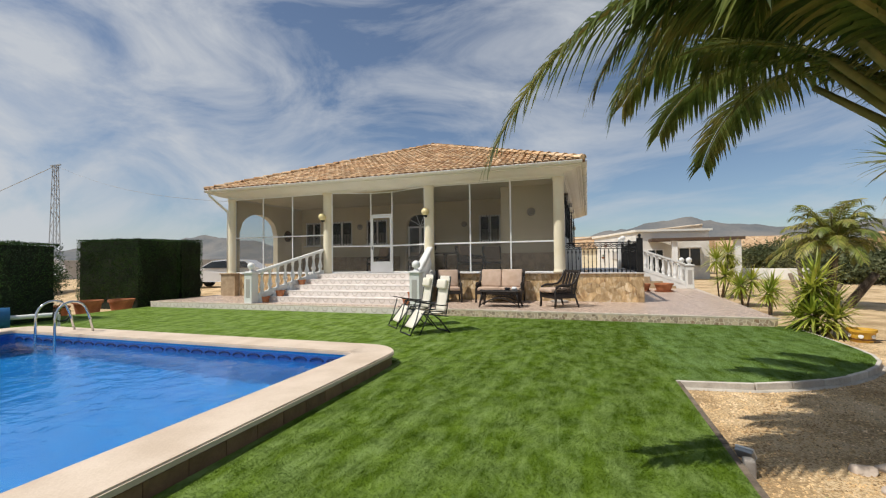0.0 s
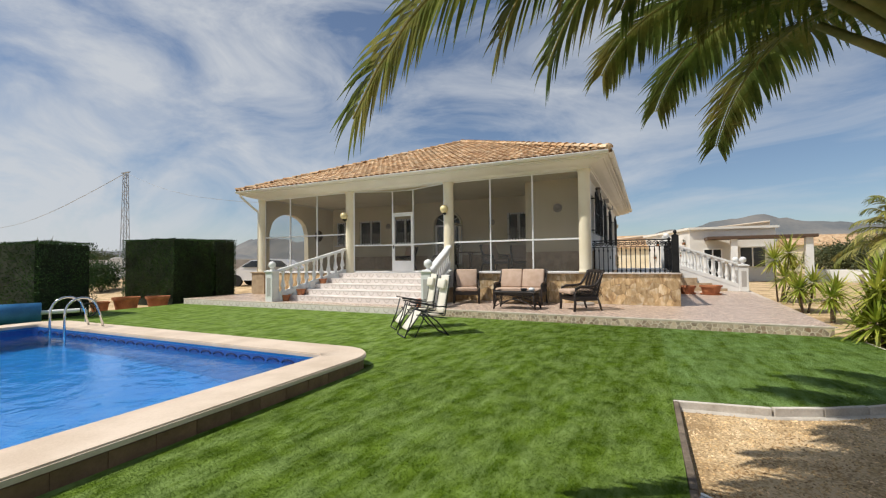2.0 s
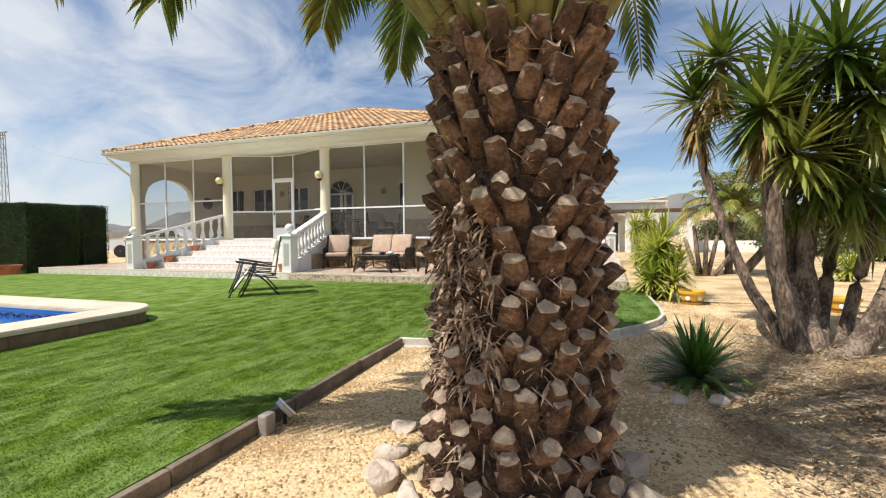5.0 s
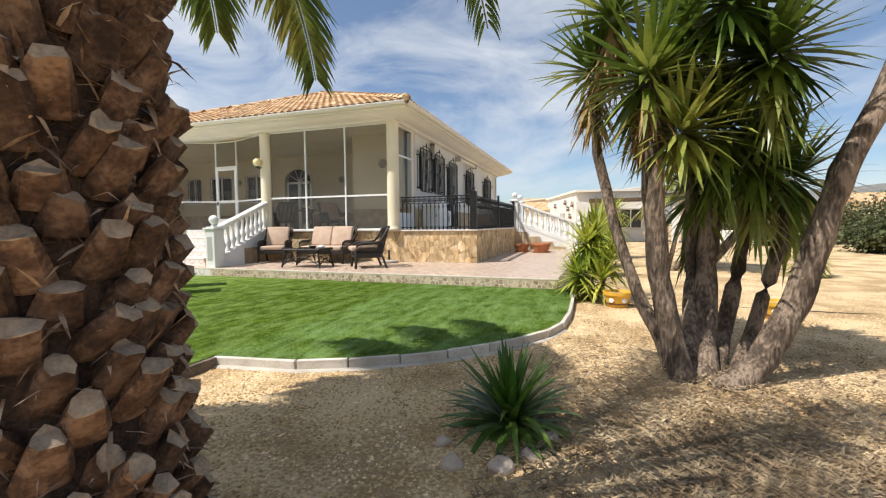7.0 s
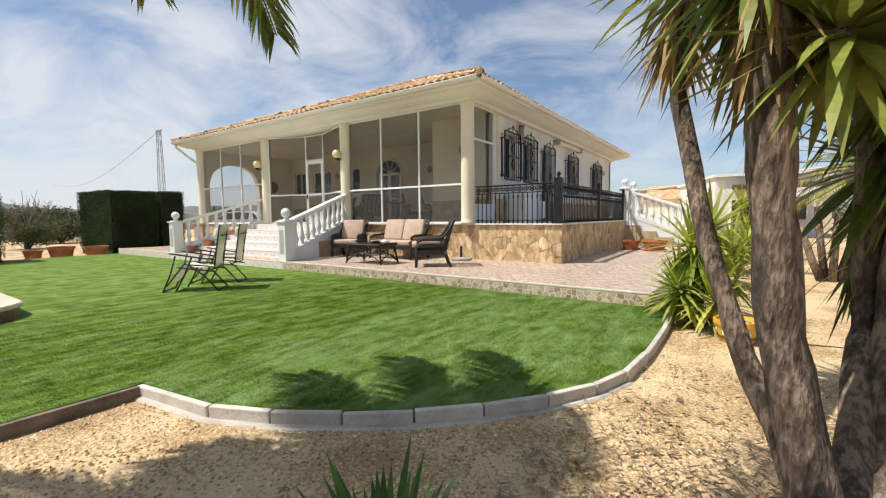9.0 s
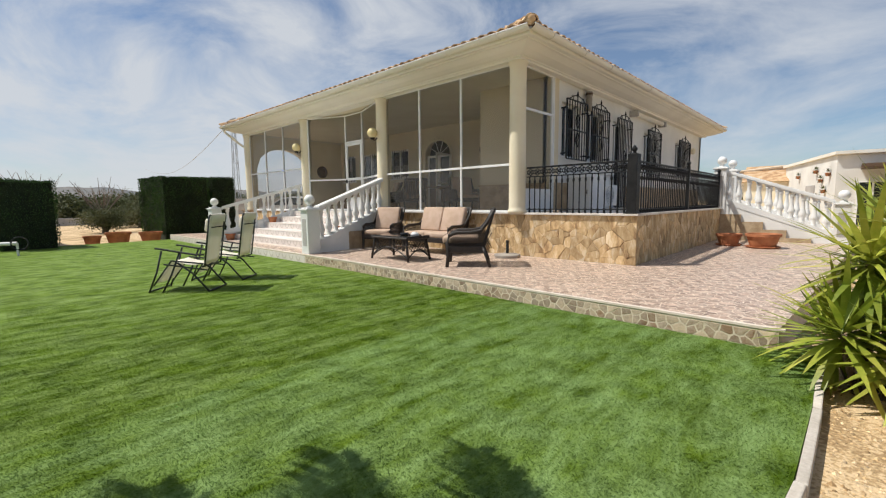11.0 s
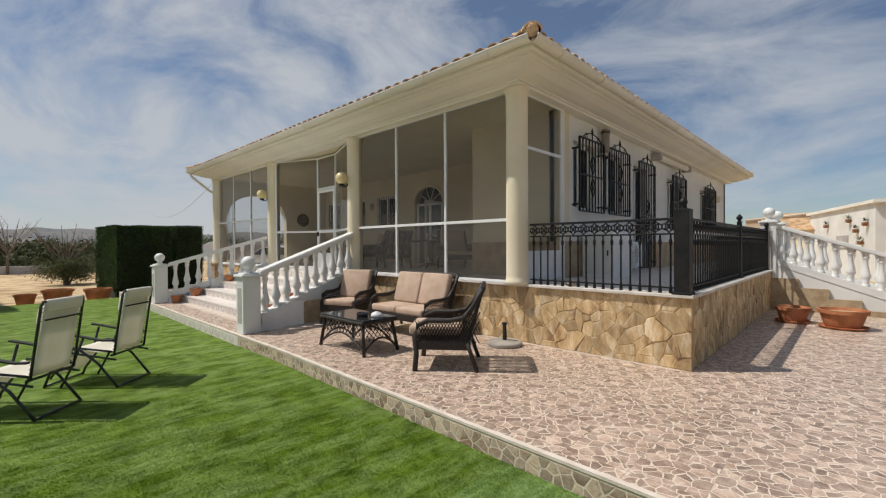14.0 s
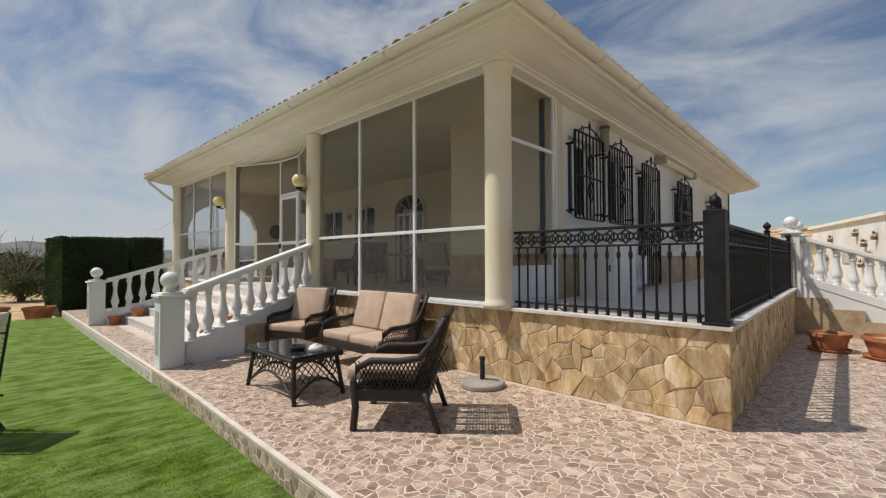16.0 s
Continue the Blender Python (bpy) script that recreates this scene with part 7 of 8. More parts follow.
def yucca_tree():
    rng = random.Random(4)
    top = thing("yucca_tree", "many-stemmed yucca with sword-leaf heads on bare trunks", "yucca", at=pose(0, 0, 0))
    stems = [
        ([(5.16, 7.12, -0.25), (5.06, 7.32, 0.12), (4.88, 7.5, 0.5), (4.69, 7.65, 1.1), (4.51, 7.95, 1.95), (4.46, 8.1, 2.75)], 0.065, 0.048),
        ([(5.2, 6.93, -0.25), (5.11, 7.06, 0.16), (5.0, 7.12, 0.72), (4.95, 7.1, 1.29), (4.92, 7.1, 1.9), (4.9, 7.15, 2.35)], 0.10, 0.08),
        ([(5.25, 7.05, -0.25), (5.30, 7.4, 0.12), (5.40, 7.85, 0.75), (5.39, 7.85, 1.4), (5.34, 7.8, 2.1), (5.3, 7.7, 2.9)], 0.075, 0.06),
        ([(5.36, 7.05, -0.25), (5.43, 7.45, 0.1), (5.50, 7.75, 0.75), (5.54, 7.75, 1.4), (5.56, 7.6, 1.9)], 0.105, 0.085),
        ([(5.44, 7.15, -0.25), (5.62, 7.65, 0.11), (5.83, 8.0, 0.72), (5.97, 8.15, 1.3), (6.0, 8.15, 1.9)], 0.075, 0.055),
        ([(5.55, 7.2, -0.25), (5.82, 7.58, 0.13), (6.01, 7.75, 0.65), (6.17, 7.85, 1.2), (6.22, 7.9, 1.55)], 0.065, 0.05),
        ([(5.36, 6.86, -0.25), (5.76, 7.10, 0.08), (6.02, 7.22, 0.54), (6.16, 7.24, 1.05), (6.32, 7.27, 1.6), (6.56, 7.3, 2.15), (6.95, 7.3, 3.3)], 0.115, 0.075),
    ]
    for pts, r0, r1 in stems:
        bm = B()
        fine = []
        for a, b in zip(pts, pts[1:]):
            for k in range(4):
                fine.append(Vector(a).lerp(Vector(b), k / 4))
        fine.append(Vector(pts[-1]))
        n = len(fine)
        tube(bm, fine, [(r0 + (r1 - r0) * i / n) * (1 + 0.10 * noise.noise(fine[i] * 6)) * (1.35 if i == 0 else 1.12 if i == 1 else 1) for i in range(n)], 12)
        for v in bm.verts:
            v.co += Vector((noise.noise(v.co * 9), noise.noise(v.co * 9 + Vector((5, 0, 0))), 0)) * 0.014
        part("stem", bm, BARK, top, smooth=True)
    heads = [((4.46, 8.1, 2.85), 0.62, 80), ((4.9, 7.2, 2.45), 0.68, 100), ((5.28, 7.6, 3.0), 0.66, 90), ((5.5, 7.45, 2.0), 0.62, 90), ((6.0, 8.1, 2.0), 0.60, 80), ((6.22, 7.9, 1.6), 0.56, 80),
             ((6.95, 7.3, 3.45), 0.62, 80), ((5.15, 7.1, 1.95), 0.56, 80), ((4.62, 7.75, 3.25), 0.6, 80), ((5.7, 7.3, 2.55), 0.62, 80), ((5.1, 7.9, 2.45), 0.62, 80), ((5.45, 7.0, 2.9), 0.6, 80), ((5.45, 8.0, 1.5), 0.55, 70), ((5.85, 7.6, 1.75), 0.6, 80), ((5.8, 7.1, 2.5), 0.55, 70)]
    for c, r, n in heads:
        dry = c[0] < 4.7
        rosette(top, c, r * 1.05, int(n * (0.9 if dry else 1.25)), rng, YUCCA_LEAF, width=0.033, low=-0.1 if dry else -0.75, droop=0.45)
    for c in (heads[0][0], heads[1][0], heads[8][0], heads[4][0]):
        skirt(top, Vector(c) + Vector((0, 0, -0.08)), 0.52, 110, rng, YUCCA_DRY, 0.024)
    for c in (heads[3][0], heads[5][0], heads[12][0], heads[2][0], heads[13][0], heads[14][0]):
        skirt(top, Vector(c) + Vector((0, 0, -0.1)), 0.55, 60, rng, YUCCA_LEAF)


yucca_tree()

rng = random.Random(9)
top = thing("agave_plant", "dark green strap-leaved plant in the gravel", "plant", at=pose(3.95, 5.72, -0.12))
rosette(top, (0, 0, 0.04), 0.47, 95, rng, ALOE, "inner_leaves", 0.027, 0.35, 0.7)
rosette(top, (0, 0, 0.03), 0.50, 70, rng, ALOE, "outer_leaves", 0.027, 0.02, 1.3)
for i in range(5):
    top = thing("boulder", "pale rounded stone lying on the gravel", "stone", "garden stones")
    x, y, s = ((3.98, 5.22, 0.07), (4.12, 5.38, 0.06), (3.72, 5.18, 0.06), (4.2, 5.62, 0.06), (3.6, 5.4, 0.05))[i]
    bm = B()
    ball(bm, (x, y, -0.11 + s * 0.4), s, 10, 0.7)
    for v in bm.verts:
        v.co += Vector((noise.noise(v.co * 14), noise.noise(v.co * 14 + Vector((3, 3, 3))), noise.noise(v.co * 15))) * 0.02
    part("rock", bm, ROCK, top, smooth=True)
for i, (x, y, s) in enumerate(((2.12, 3.62, 0.10), (2.02, 3.9, 0.085), (2.28, 3.45, 0.09), (1.98, 4.2, 0.07), (3.32, 3.75, 0.10), (3.28, 4.1, 0.09), (2.2, 4.3, 0.08), (2.65, 3.32, 0.09))):
    top = thing("boulder", "pale rough stone at the foot of the palm", "stone", "garden stones")
    bm = B()
    ball(bm, (x, y, -0.12 + s * 0.45), s, 12, 0.75)
    for v in bm.verts:
        v.co += Vector((noise.noise(v.co * 8 + Vector((i, 0, 0))), noise.noise(v.co * 8 + Vector((3, i, 3))), noise.noise(v.co * 9))) * s * 0.75
    part("rock", bm, ROCK, top, smooth=True)


def yucca_bush(label, x, y, heads, rng, mat, stem_h=0.5, group="young yuccas"):
    top = thing("yucca_bush", label, "yucca", group, at=pose(x, y, -0.12))
    for dx, dy, z, r in heads:
        bm = B()
        tube(bm, [(dx * 0.3, dy * 0.3, -0.02), (dx * 0.8, dy * 0.8, z * 0.6), (dx, dy, z)], 0.03, 7, 0.022)
        part("stem", bm, BARK, top, smooth=True)
        rosette(top, (dx, dy, z), r * 1.12, 75, rng, mat, "leaf_head", 0.028, -0.6, 0.45)


rng = random.Random(12)
yucca_bush("bushy yellow-green yuccas at the corner of the patio", 4.45, 10.85, [(-0.05, 0.0, 0.95, 0.55), (0.12, 0.2, 1.15, 0.55), (-0.15, -0.2, 0.45, 0.5), (0.2, -0.25, 0.35, 0.5), (0.0, 0.35, 0.7, 0.5), (0.3, 0.1, 0.6, 0.5), (-0.2, 0.2, 0.3, 0.45)], rng, YUCCA_LIGHT)
yucca_bush("young yucca with yellow-green leaves beside the patio", 5.05, 19.9, [(-0.1, 0, 1.5, 0.7), (0.35, 0.1, 1.75, 0.7), (0.1, -0.3, 0.9, 0.65), (0.5, 0.3, 1.1, 0.6)], rng, YUCCA_LIGHT)
yucca_bush("young yucca with yellow-green leaves beside the patio", 4.85, 16.4, [(-0.1, 0, 0.7, 0.5), (0.25, 0.1, 0.85, 0.5), (0.0, 0.5, 0.6, 0.5)], rng, YUCCA_LIGHT)
yucca_bush("young yucca with yellow-green leaves beside the patio", 4.75, 14.1, [(0.0, 0, 0.6, 0.45), (0.25, 0.5, 0.75, 0.45)], rng, YUCCA_LIGHT)
yucca_bush("low yellow-green shrub on the far gravel", 9.4, 15.3, [(-0.2, 0, 0.35, 0.4), (0.2, 0.1, 0.4, 0.4), (0, -0.2, 0.3, 0.4)], rng, YUCCA_LIGHT)


# dry litter, spread beyond the yucca to darken gravel in the palm's shade
rs_l = np.random.RandomState(77)
n_l = 36000
rad = np.abs(rs_l.normal(0, 1.7, n_l))
ang_l = rs_l.uniform(0, math.tau, n_l)
px, py = 5.3 + np.cos(ang_l) * rad, 5.4 + np.sin(ang_l) * rad * 1.1
ok_l = (px > 3.9) & (py < 9)
px, py = px[ok_l], py[ok_l]
n_l = len(px)
base_l = np.stack([px, py, np.full(n_l, GRAVEL_Z + 0.018) + rs_l.uniform(0, 0.02, n_l)], 1)
dir_l = np.stack([np.cos(rs_l.uniform(0, 6.28, n_l)), np.sin(rs_l.uniform(0, 6.28, n_l)), rs_l.uniform(-0.2, 0.3, n_l)], 1)
sid_l = np.stack([-dir_l[:, 1], dir_l[:, 0], rs_l.uniform(-0.2, 0.2, n_l)], 1)
len_l, wid_l = rs_l.uniform(0.02, 0.09, (n_l, 1)), rs_l.uniform(0.004, 0.010, (n_l, 1))
tagged(triangles("leaf_litter", np.stack([base_l - sid_l * wid_l, base_l + sid_l * wid_l, base_l + dir_l * len_l], 1), LITTER), "dry brown leaf litter near the yucca, spread wide to darken shaded gravel", "leaf litter", kind="stuff")


YOUNG_PALM = leaf("young_palm_leaflet", [(0.09, 0.13, 0.02), (0.20, 0.22, 0.04), (0.36, 0.31, 0.09)], 1.6, island=0.35)


def small_palm(label, x, y, trunks, crown, rng, n=26, L=1.7):
    top = thing("palm_tree", label, "palm tree", at=pose(x, y, -0.12))
    for pts in trunks:
        bm = B()
        tube(bm, pts, 0.14, 10, 0.11)
        part("trunk", bm, BARK, top, smooth=True)
    c = Vector(crown)
    for i in range(n):
        a = i * 2.4
        up = 1 - i / n
        r = L * rng.uniform(0.75, 1.0) * (0.45 + 0.55 * (1 - up))
        tip = c + Vector((math.cos(a) * r, math.sin(a) * r, 2.1 * up - 0.55))
        frond(top, c, tip, 0.55, rng, 0.40, 44, YOUNG_PALM)


small_palm("small date palm with two leaning trunks", 7.2, 16.6, [[(0, 0, -0.05), (0.05, 0.1, 0.7), (0.15, 0.1, 1.6)], [(0.25, -0.1, -0.05), (0.7, 0, 0.5), (1.15, 0.1, 1.05)]], (0.15, 0.1, 1.75), random.Random(31), 40, 2.1)
small_palm("date palm with drooping fronds beyond the yucca", 11.2, 9.2, [[(0, 0, -0.05), (0, 0, 1.2), (0.05, 0, 2.3)]], (0.05, 0, 2.5), random.Random(33), 32, 2.6)

# bare pruned stump cluster further back
top = thing("pruned_stems", "cluster of bare pruned trunks on the gravel", "stump", at=pose(6.4, 15.9, -0.12))
for dx, dy, h in ((-0.5, 0, 1.1), (-0.25, 0.1, 1.5), (0.05, 0, 1.35), (0.35, 0.1, 1.2), (0.75, 0.0, 0.8)):
    bm = B()
    tube(bm, [(dx * 0.25, dy, -0.03), (dx * 0.6, dy, h * 0.4), (dx, dy, h)], 0.075, 8, 0.055)
    part("stem", bm, BARK, top, smooth=True)


def hedge_block(name_label, poly, z1, rng, density=900):
    """A clipped hedge: a near-black core that paints the inner shade, and small sprays all over its faces, with a
    slightly uneven outline.
    """
    top = thing("hedge", name_label, "hedge", "clipped hedges")
    bm = B()
    cx, cy = sum(p[0] for p in poly) / len(poly), sum(p[1] for p in poly) / len(poly)
    ins = [(cx + (x - cx) * 0.955, cy + (y - cy) * 0.955) for x, y in poly]
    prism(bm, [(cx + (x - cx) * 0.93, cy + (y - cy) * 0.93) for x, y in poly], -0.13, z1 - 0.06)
    part("core", bm, HEDGE_INNER_SHADE, top)
    P, N = [], []
    k = len(poly)
    for i in range(k):
        (ax, ay), (bx, by) = poly[i], poly[(i + 1) % k]
        L = math.hypot(bx - ax, by - ay)
        nx, ny = (by - ay) / L, -(bx - ax) / L
        for _ in range(int(L * z1 * density)):
            f, z = rng.random(), rng.random()
            z = z * (z1 + 0.1) - 0.1
            bulge = 0.05 * noise.noise(Vector((ax + (bx - ax) * f, ay + (by - ay) * f, z)) * 1.6) - (0.10 * max(0, 1 - z / 0.6) ** 2) - rng.random() * 0.05
            P.append((ax + (bx - ax) * f + nx * bulge, ay + (by - ay) * f + ny * bulge, z))
            N.append((nx, ny, 0.15))
    xs, ys = [p[0] for p in poly], [p[1] for p in poly]
    n = int((max(xs) - min(xs)) * (max(ys) - min(ys)) * density)
    for _ in range(n):
        x, y = rng.uniform(min(xs), max(xs)), rng.uniform(min(ys), max(ys))
        inside = all((poly[(i + 1) % k][0] - poly[i][0]) * (y - poly[i][1]) - (poly[(i + 1) % k][1] - poly[i][1]) * (x - poly[i][0]) >= 0 for i in range(k))
        if inside:
            P.append((x, y, z1 - rng.random() * 0.05 + 0.04 * noise.noise(Vector((x, y, 2)) * 1.5)))
            N.append((0, 0, 1))
    P, N = np.array(P), np.array(N)
    rs = np.random.RandomState(len(P) % 1000)
    m = len(P)
    d = N * rs.uniform(0.5, 1.2, (m, 1)) + rs.uniform(-0.6, 0.6, (m, 3)) + np.array([0, 0, 0.5])
    d /= np.linalg.norm(d, axis=1)[:, None]
    s = np.cross(d, rs.uniform(-1, 1, (m, 3)))
    s /= np.linalg.norm(s, axis=1)[:, None]
    L = rs.uniform(0.03, 0.06, (m, 1))
    w = rs.uniform(0.009, 0.017, (m, 1))
    t = np.stack([P - s * w, P + s * w, P + d * L], 1)
    tagged(triangles("sprays", t, HEDGE, top), kind="stuff")


rng = random.Random(17)
hedge_block("tall clipped dark green cypress hedge block", [(-18.15, 11.15), (-15.1, 11.3), (-15.15, 13.0), (-18.2, 12.85)], 2.42, rng, 1300)
hedge_block("clipped dark green cypress hedge block behind another", [(-17.9, 13.02), (-15.2, 13.15), (-15.15, 14.05), (-17.9, 14.0)], 2.45, rng, 1000)
hedge_block("tall clipped dark green cypress hedge beyond the pool", [(-21.0, 6.0), (-13.45, 6.7), (-13.6, 8.1), (-21.2, 7.4)], 2.08, rng, 700)


def crown(top, c, size, n, rng, mat, leaf_len=0.12):
    """A loose crown of small leaves in clumps round a centre."""
    rs = np.random.RandomState(rng.randrange(9999))
    k = max(6, n // 60)
    cl = rs.normal(0, 1, (k, 3))
    cl /= np.linalg.norm(cl, axis=1)[:, None]
    cl = cl * (rs.rand(k, 1) ** 0.4) * np.array(size) * 0.8 + np.array(c)
    pick = rs.randint(0, k, n)
    P = cl[pick] + rs.normal(0, 0.20, (n, 3)) * np.array(size)
    P[:, 2] = np.maximum(P[:, 2], -0.1)
    d = rs.normal(0, 1, (n, 3))
    d /= np.linalg.norm(d, axis=1)[:, None]
    s = np.cross(d, rs.normal(0, 1, (n, 3)))
    s /= np.linalg.norm(s, axis=1)[:, None] + 1e-6
    L, w = rs.uniform(0.6, 1.3, (n, 1)) * leaf_len, rs.uniform(0.25, 0.45, (n, 1)) * leaf_len
    tagged(triangles("crown", np.stack([P - s * w, P + s * w, P + d * L], 1), mat, top), kind="stuff")


def shrub(label, x, y, size, n, rng, mat=None, leaf_len=0.14, trunk=True, lift=0.0, name="shrub"):
    top = thing(name, label, "shrub", "background shrubs", at=pose(x, y, -0.14))
    for k in range(4):
        bm = B()
        a = k * 1.7
        tube(bm, [(0, 0, -0.02), (math.cos(a) * size[0] * 0.2, math.sin(a) * size[1] * 0.2, lift + size[2] * 0.5), (math.cos(a) * size[0] * 0.45, math.sin(a) * size[1] * 0.45, lift + size[2] * 1.1)], 0.05, 6, 0.015)
        part("branch", bm, TWIG, top)
    crown(top, (0, 0, lift + size[2]), size, n, rng, mat or SCRUB, leaf_len)


rng = random.Random(40)
# left distance: shrubs past the lawn
for x, y, sx, sz, n in ((-44, 7.5, 2.6, 1.7, 2600), (-43, 11.0, 2.2, 1.5, 2200), (-46, 14.5, 2.4, 1.5, 2200), (-42, 13.0, 1.4, 0.9, 1300), (-47, 4.0, 3.0, 1.8, 2600), (-52, 18, 3, 1.9, 2400), (-40, 9.2, 1.3, 0.8, 1200), (-60, 30, 4, 2.2, 2400), (-55, 38, 3, 2, 2000), (-48, 32, 2.0, 1.5, 1500)):
    shrub("olive-green scrub bush on the dry land", x, y, (sx, sx, sz * 0.8), n * 3, rng, leaf_len=0.22)
# right distance
for x, y, sx, sz, n in ((14.5, 31, 2.0, 1.2, 2000), (17, 34, 3, 1.8, 2400), (21, 33, 3, 2.0, 2400), (26, 36, 3.5, 2.2, 2600), (15, 46, 3, 2.0, 2200), (19, 50, 3.4, 2.6, 2400), (30, 30, 3, 2.0, 2200), (16, 25, 1.6, 1.0, 1500), (20, 26, 2, 1.2, 1600), (33, 24, 3, 1.8, 2000), (25, 24, 1.6, 1.1, 1400), (31, 16, 2.2, 1.6, 1700), (10, 60, 4, 2.6, 2200), (4, 62, 4, 2.4, 2200), (-2, 50, 3, 2.2, 2000)):
    shrub("olive-green scrub bush on the dry land", x, y, (sx, sx, sz * 0.68), n * 3, rng, leaf_len=0.2)
# bare tree by the left path
for x, y, h in ((-24.5, 10.8, 3.0), (-38, 9.0, 4.2)):
    top = thing("bare_tree", "leafless young tree with thin upright twigs", "tree", "bare trees", at=pose(x, y, -0.14))
    bm = B()
    tube(bm, [(0, 0, -0.02), (0.05, 0, h * 0.2), (0, 0.05, h * 0.35)], 0.09, 8, 0.06)
    part("trunk", bm, TWIG, top, smooth=True)
    for i in range(16):
        a, r = i * 2.4, rng.uniform(0.3, 0.42) * h
        bm = B()
        z0 = h * rng.uniform(0.2, 0.36)
        tube(bm, [(0, 0, z0), (math.cos(a) * r * 0.5, math.sin(a) * r * 0.5, z0 + h * 0.25), (math.cos(a) * r, math.sin(a) * r, z0 + h * rng.uniform(0.4, 0.64))], 0.028, 5, 0.008)
        for q in range(4):
            f = 0.4 + 0.15 * q
            p = Vector((math.cos(a) * r * f, math.sin(a) * r * f, z0 + h * 0.5 * f))
            tube(bm, [p, p + Vector((rng.uniform(-0.3, 0.3), rng.uniform(-0.3, 0.3), rng.uniform(0.25, 0.5))) * h * 0.3], 0.012, 4, 0.005)
        part("branch", bm, TWIG, top)
# olive-like bush in front of the bare tree
shrub("round grey-green bush beside the sandy path", -24.5, 10.9, (1.25, 1.25, 0.62), 9000, rng, leaf_len=0.075, lift=0.15)
shrub("round grey-green bush beside the sandy path", -30, 13.5, (1.5, 1.5, 0.85), 8000, rng, leaf_len=0.10)
shrub("dark round evergreen bush beside the sandy path", -27.5, 15.0, (1.2, 1.2, 0.95), 8000, rng, HEDGE, leaf_len=0.09)

# ---- distance ----
def hills():
    for label, pts, depth in (("low blue-grey hills on the horizon", [(-900, 90), (-800, 75), (-700, 50), (-560, 62), (-420, 55), (-300, 42), (-150, 38), (0, 55), (80, 80), (150, 92), (210, 84), (300, 66), (420, 72), (520, 84), (640, 76), (800, 60), (1000, 50)], 850),):
        verts, faces = [], []
        n = 220
        for i in range(n + 1):
            x = -1000 + 2100 * i / n
            h = np.interp(x, [p[0] for p in pts], [p[1] for p in pts]) * (0.92 + 0.12 * noise.noise(Vector((x * 0.02, 0, 0))) + 0.05 * noise.noise(Vector((x * 0.09, 4, 0))))
            for k, (f, d) in enumerate(((0, -220), (0.45, -90), (1, 0), (0.2, 200))):
                verts.append((x, depth + d + 40 * noise.noise(Vector((x * 0.01, k, 1))), -1 + h * f * 0.85))
        for i in range(n):
            for k in range(3):
                a = i * 4 + k
                faces.append((a, a + 4, a + 5, a + 1))
        tagged(raw("backdrop", verts, faces, HILL, smooth=True), label, "hills", kind="structure")
    verts, faces = [], []
    n = 120
    for i in range(n + 1):
        y = -200 + 1100 * i / n
        h = 30 + 16 * noise.noise(Vector((0, y * 0.006, 7))) + 6 * noise.noise(Vector((0, y * 0.03, 9)))
        for k, (f, d) in enumerate(((0, 200), (0.5, 80), (1, 0))):
            verts.append((-900 + d, y, -1 + h * f))
    for i in range(n):
        for k in range(2):
            a = i * 3 + k
            faces.append((a, a + 3, a + 4, a + 1))
    tagged(raw("backdrop", verts, faces, HILL, smooth=True), "low blue-grey hills on the horizon", "hills", kind="structure")


hills()


def pylon():
    top = thing("lattice_pylon", "slender galvanised steel lattice power pylon", "pylon", at=pose(-46.8, 26.5, -0.15))
    H, b = 11.0, 0.34
    w = lambda z: b * (1 - 0.55 * z / H)
    for sx in (-1, 1):
        for sy in (-1, 1):
            bm = B()
            tube(bm, [(sx * b, sy * b, 0), (sx * w(H), sy * w(H), H)], 0.035, 5)
            part("leg", bm, STEEL, top)
    k = 13
    for i in range(k):
        z0, z1 = H * i / k, H * (i + 1) / k
        for s in (-1, 1):
            bm = B()
            q = 1 if i % 2 else -1
            tube(bm, [(q * w(z0), s * w(z0), z0), (-q * w(z1), s * w(z1), z1)], 0.02, 4)
            tube(bm, [(s * w(z0), q * w(z0), z0), (s * w(z1), -q * w(z1), z1)], 0.02, 4)
            part("brace", bm, STEEL, top)
    bm = B()
    box(bm, -0.7, 0.7, -0.06, 0.06, H - 0.05, H + 0.05)
    part("crossarm", bm, STEEL, top)
    bm = B()
    a, d = Vector((-46.8, 26.5, 10.8)), Vector((-120, 34, 10.0))
    tube(bm, [a.lerp(d, k / 14) - Vector((0, 0, 3.2 * math.sin(math.pi * k / 14))) for k in range(15)], 0.03, 4)
    tagged(part("power_line", bm, STEEL), "thin sagging power cable from the pylon", "cable")
    bm = B()
    tube(bm, [a.lerp(Vector((-14.2, 17, 4.3)), k / 10) - Vector((0, 0, 0.8 * math.sin(math.pi * k / 10))) for k in range(11)], 0.012, 4)
    tagged(part("power_line", bm, STEEL), "thin power cable reaching the house eaves", "cable")


pylon()


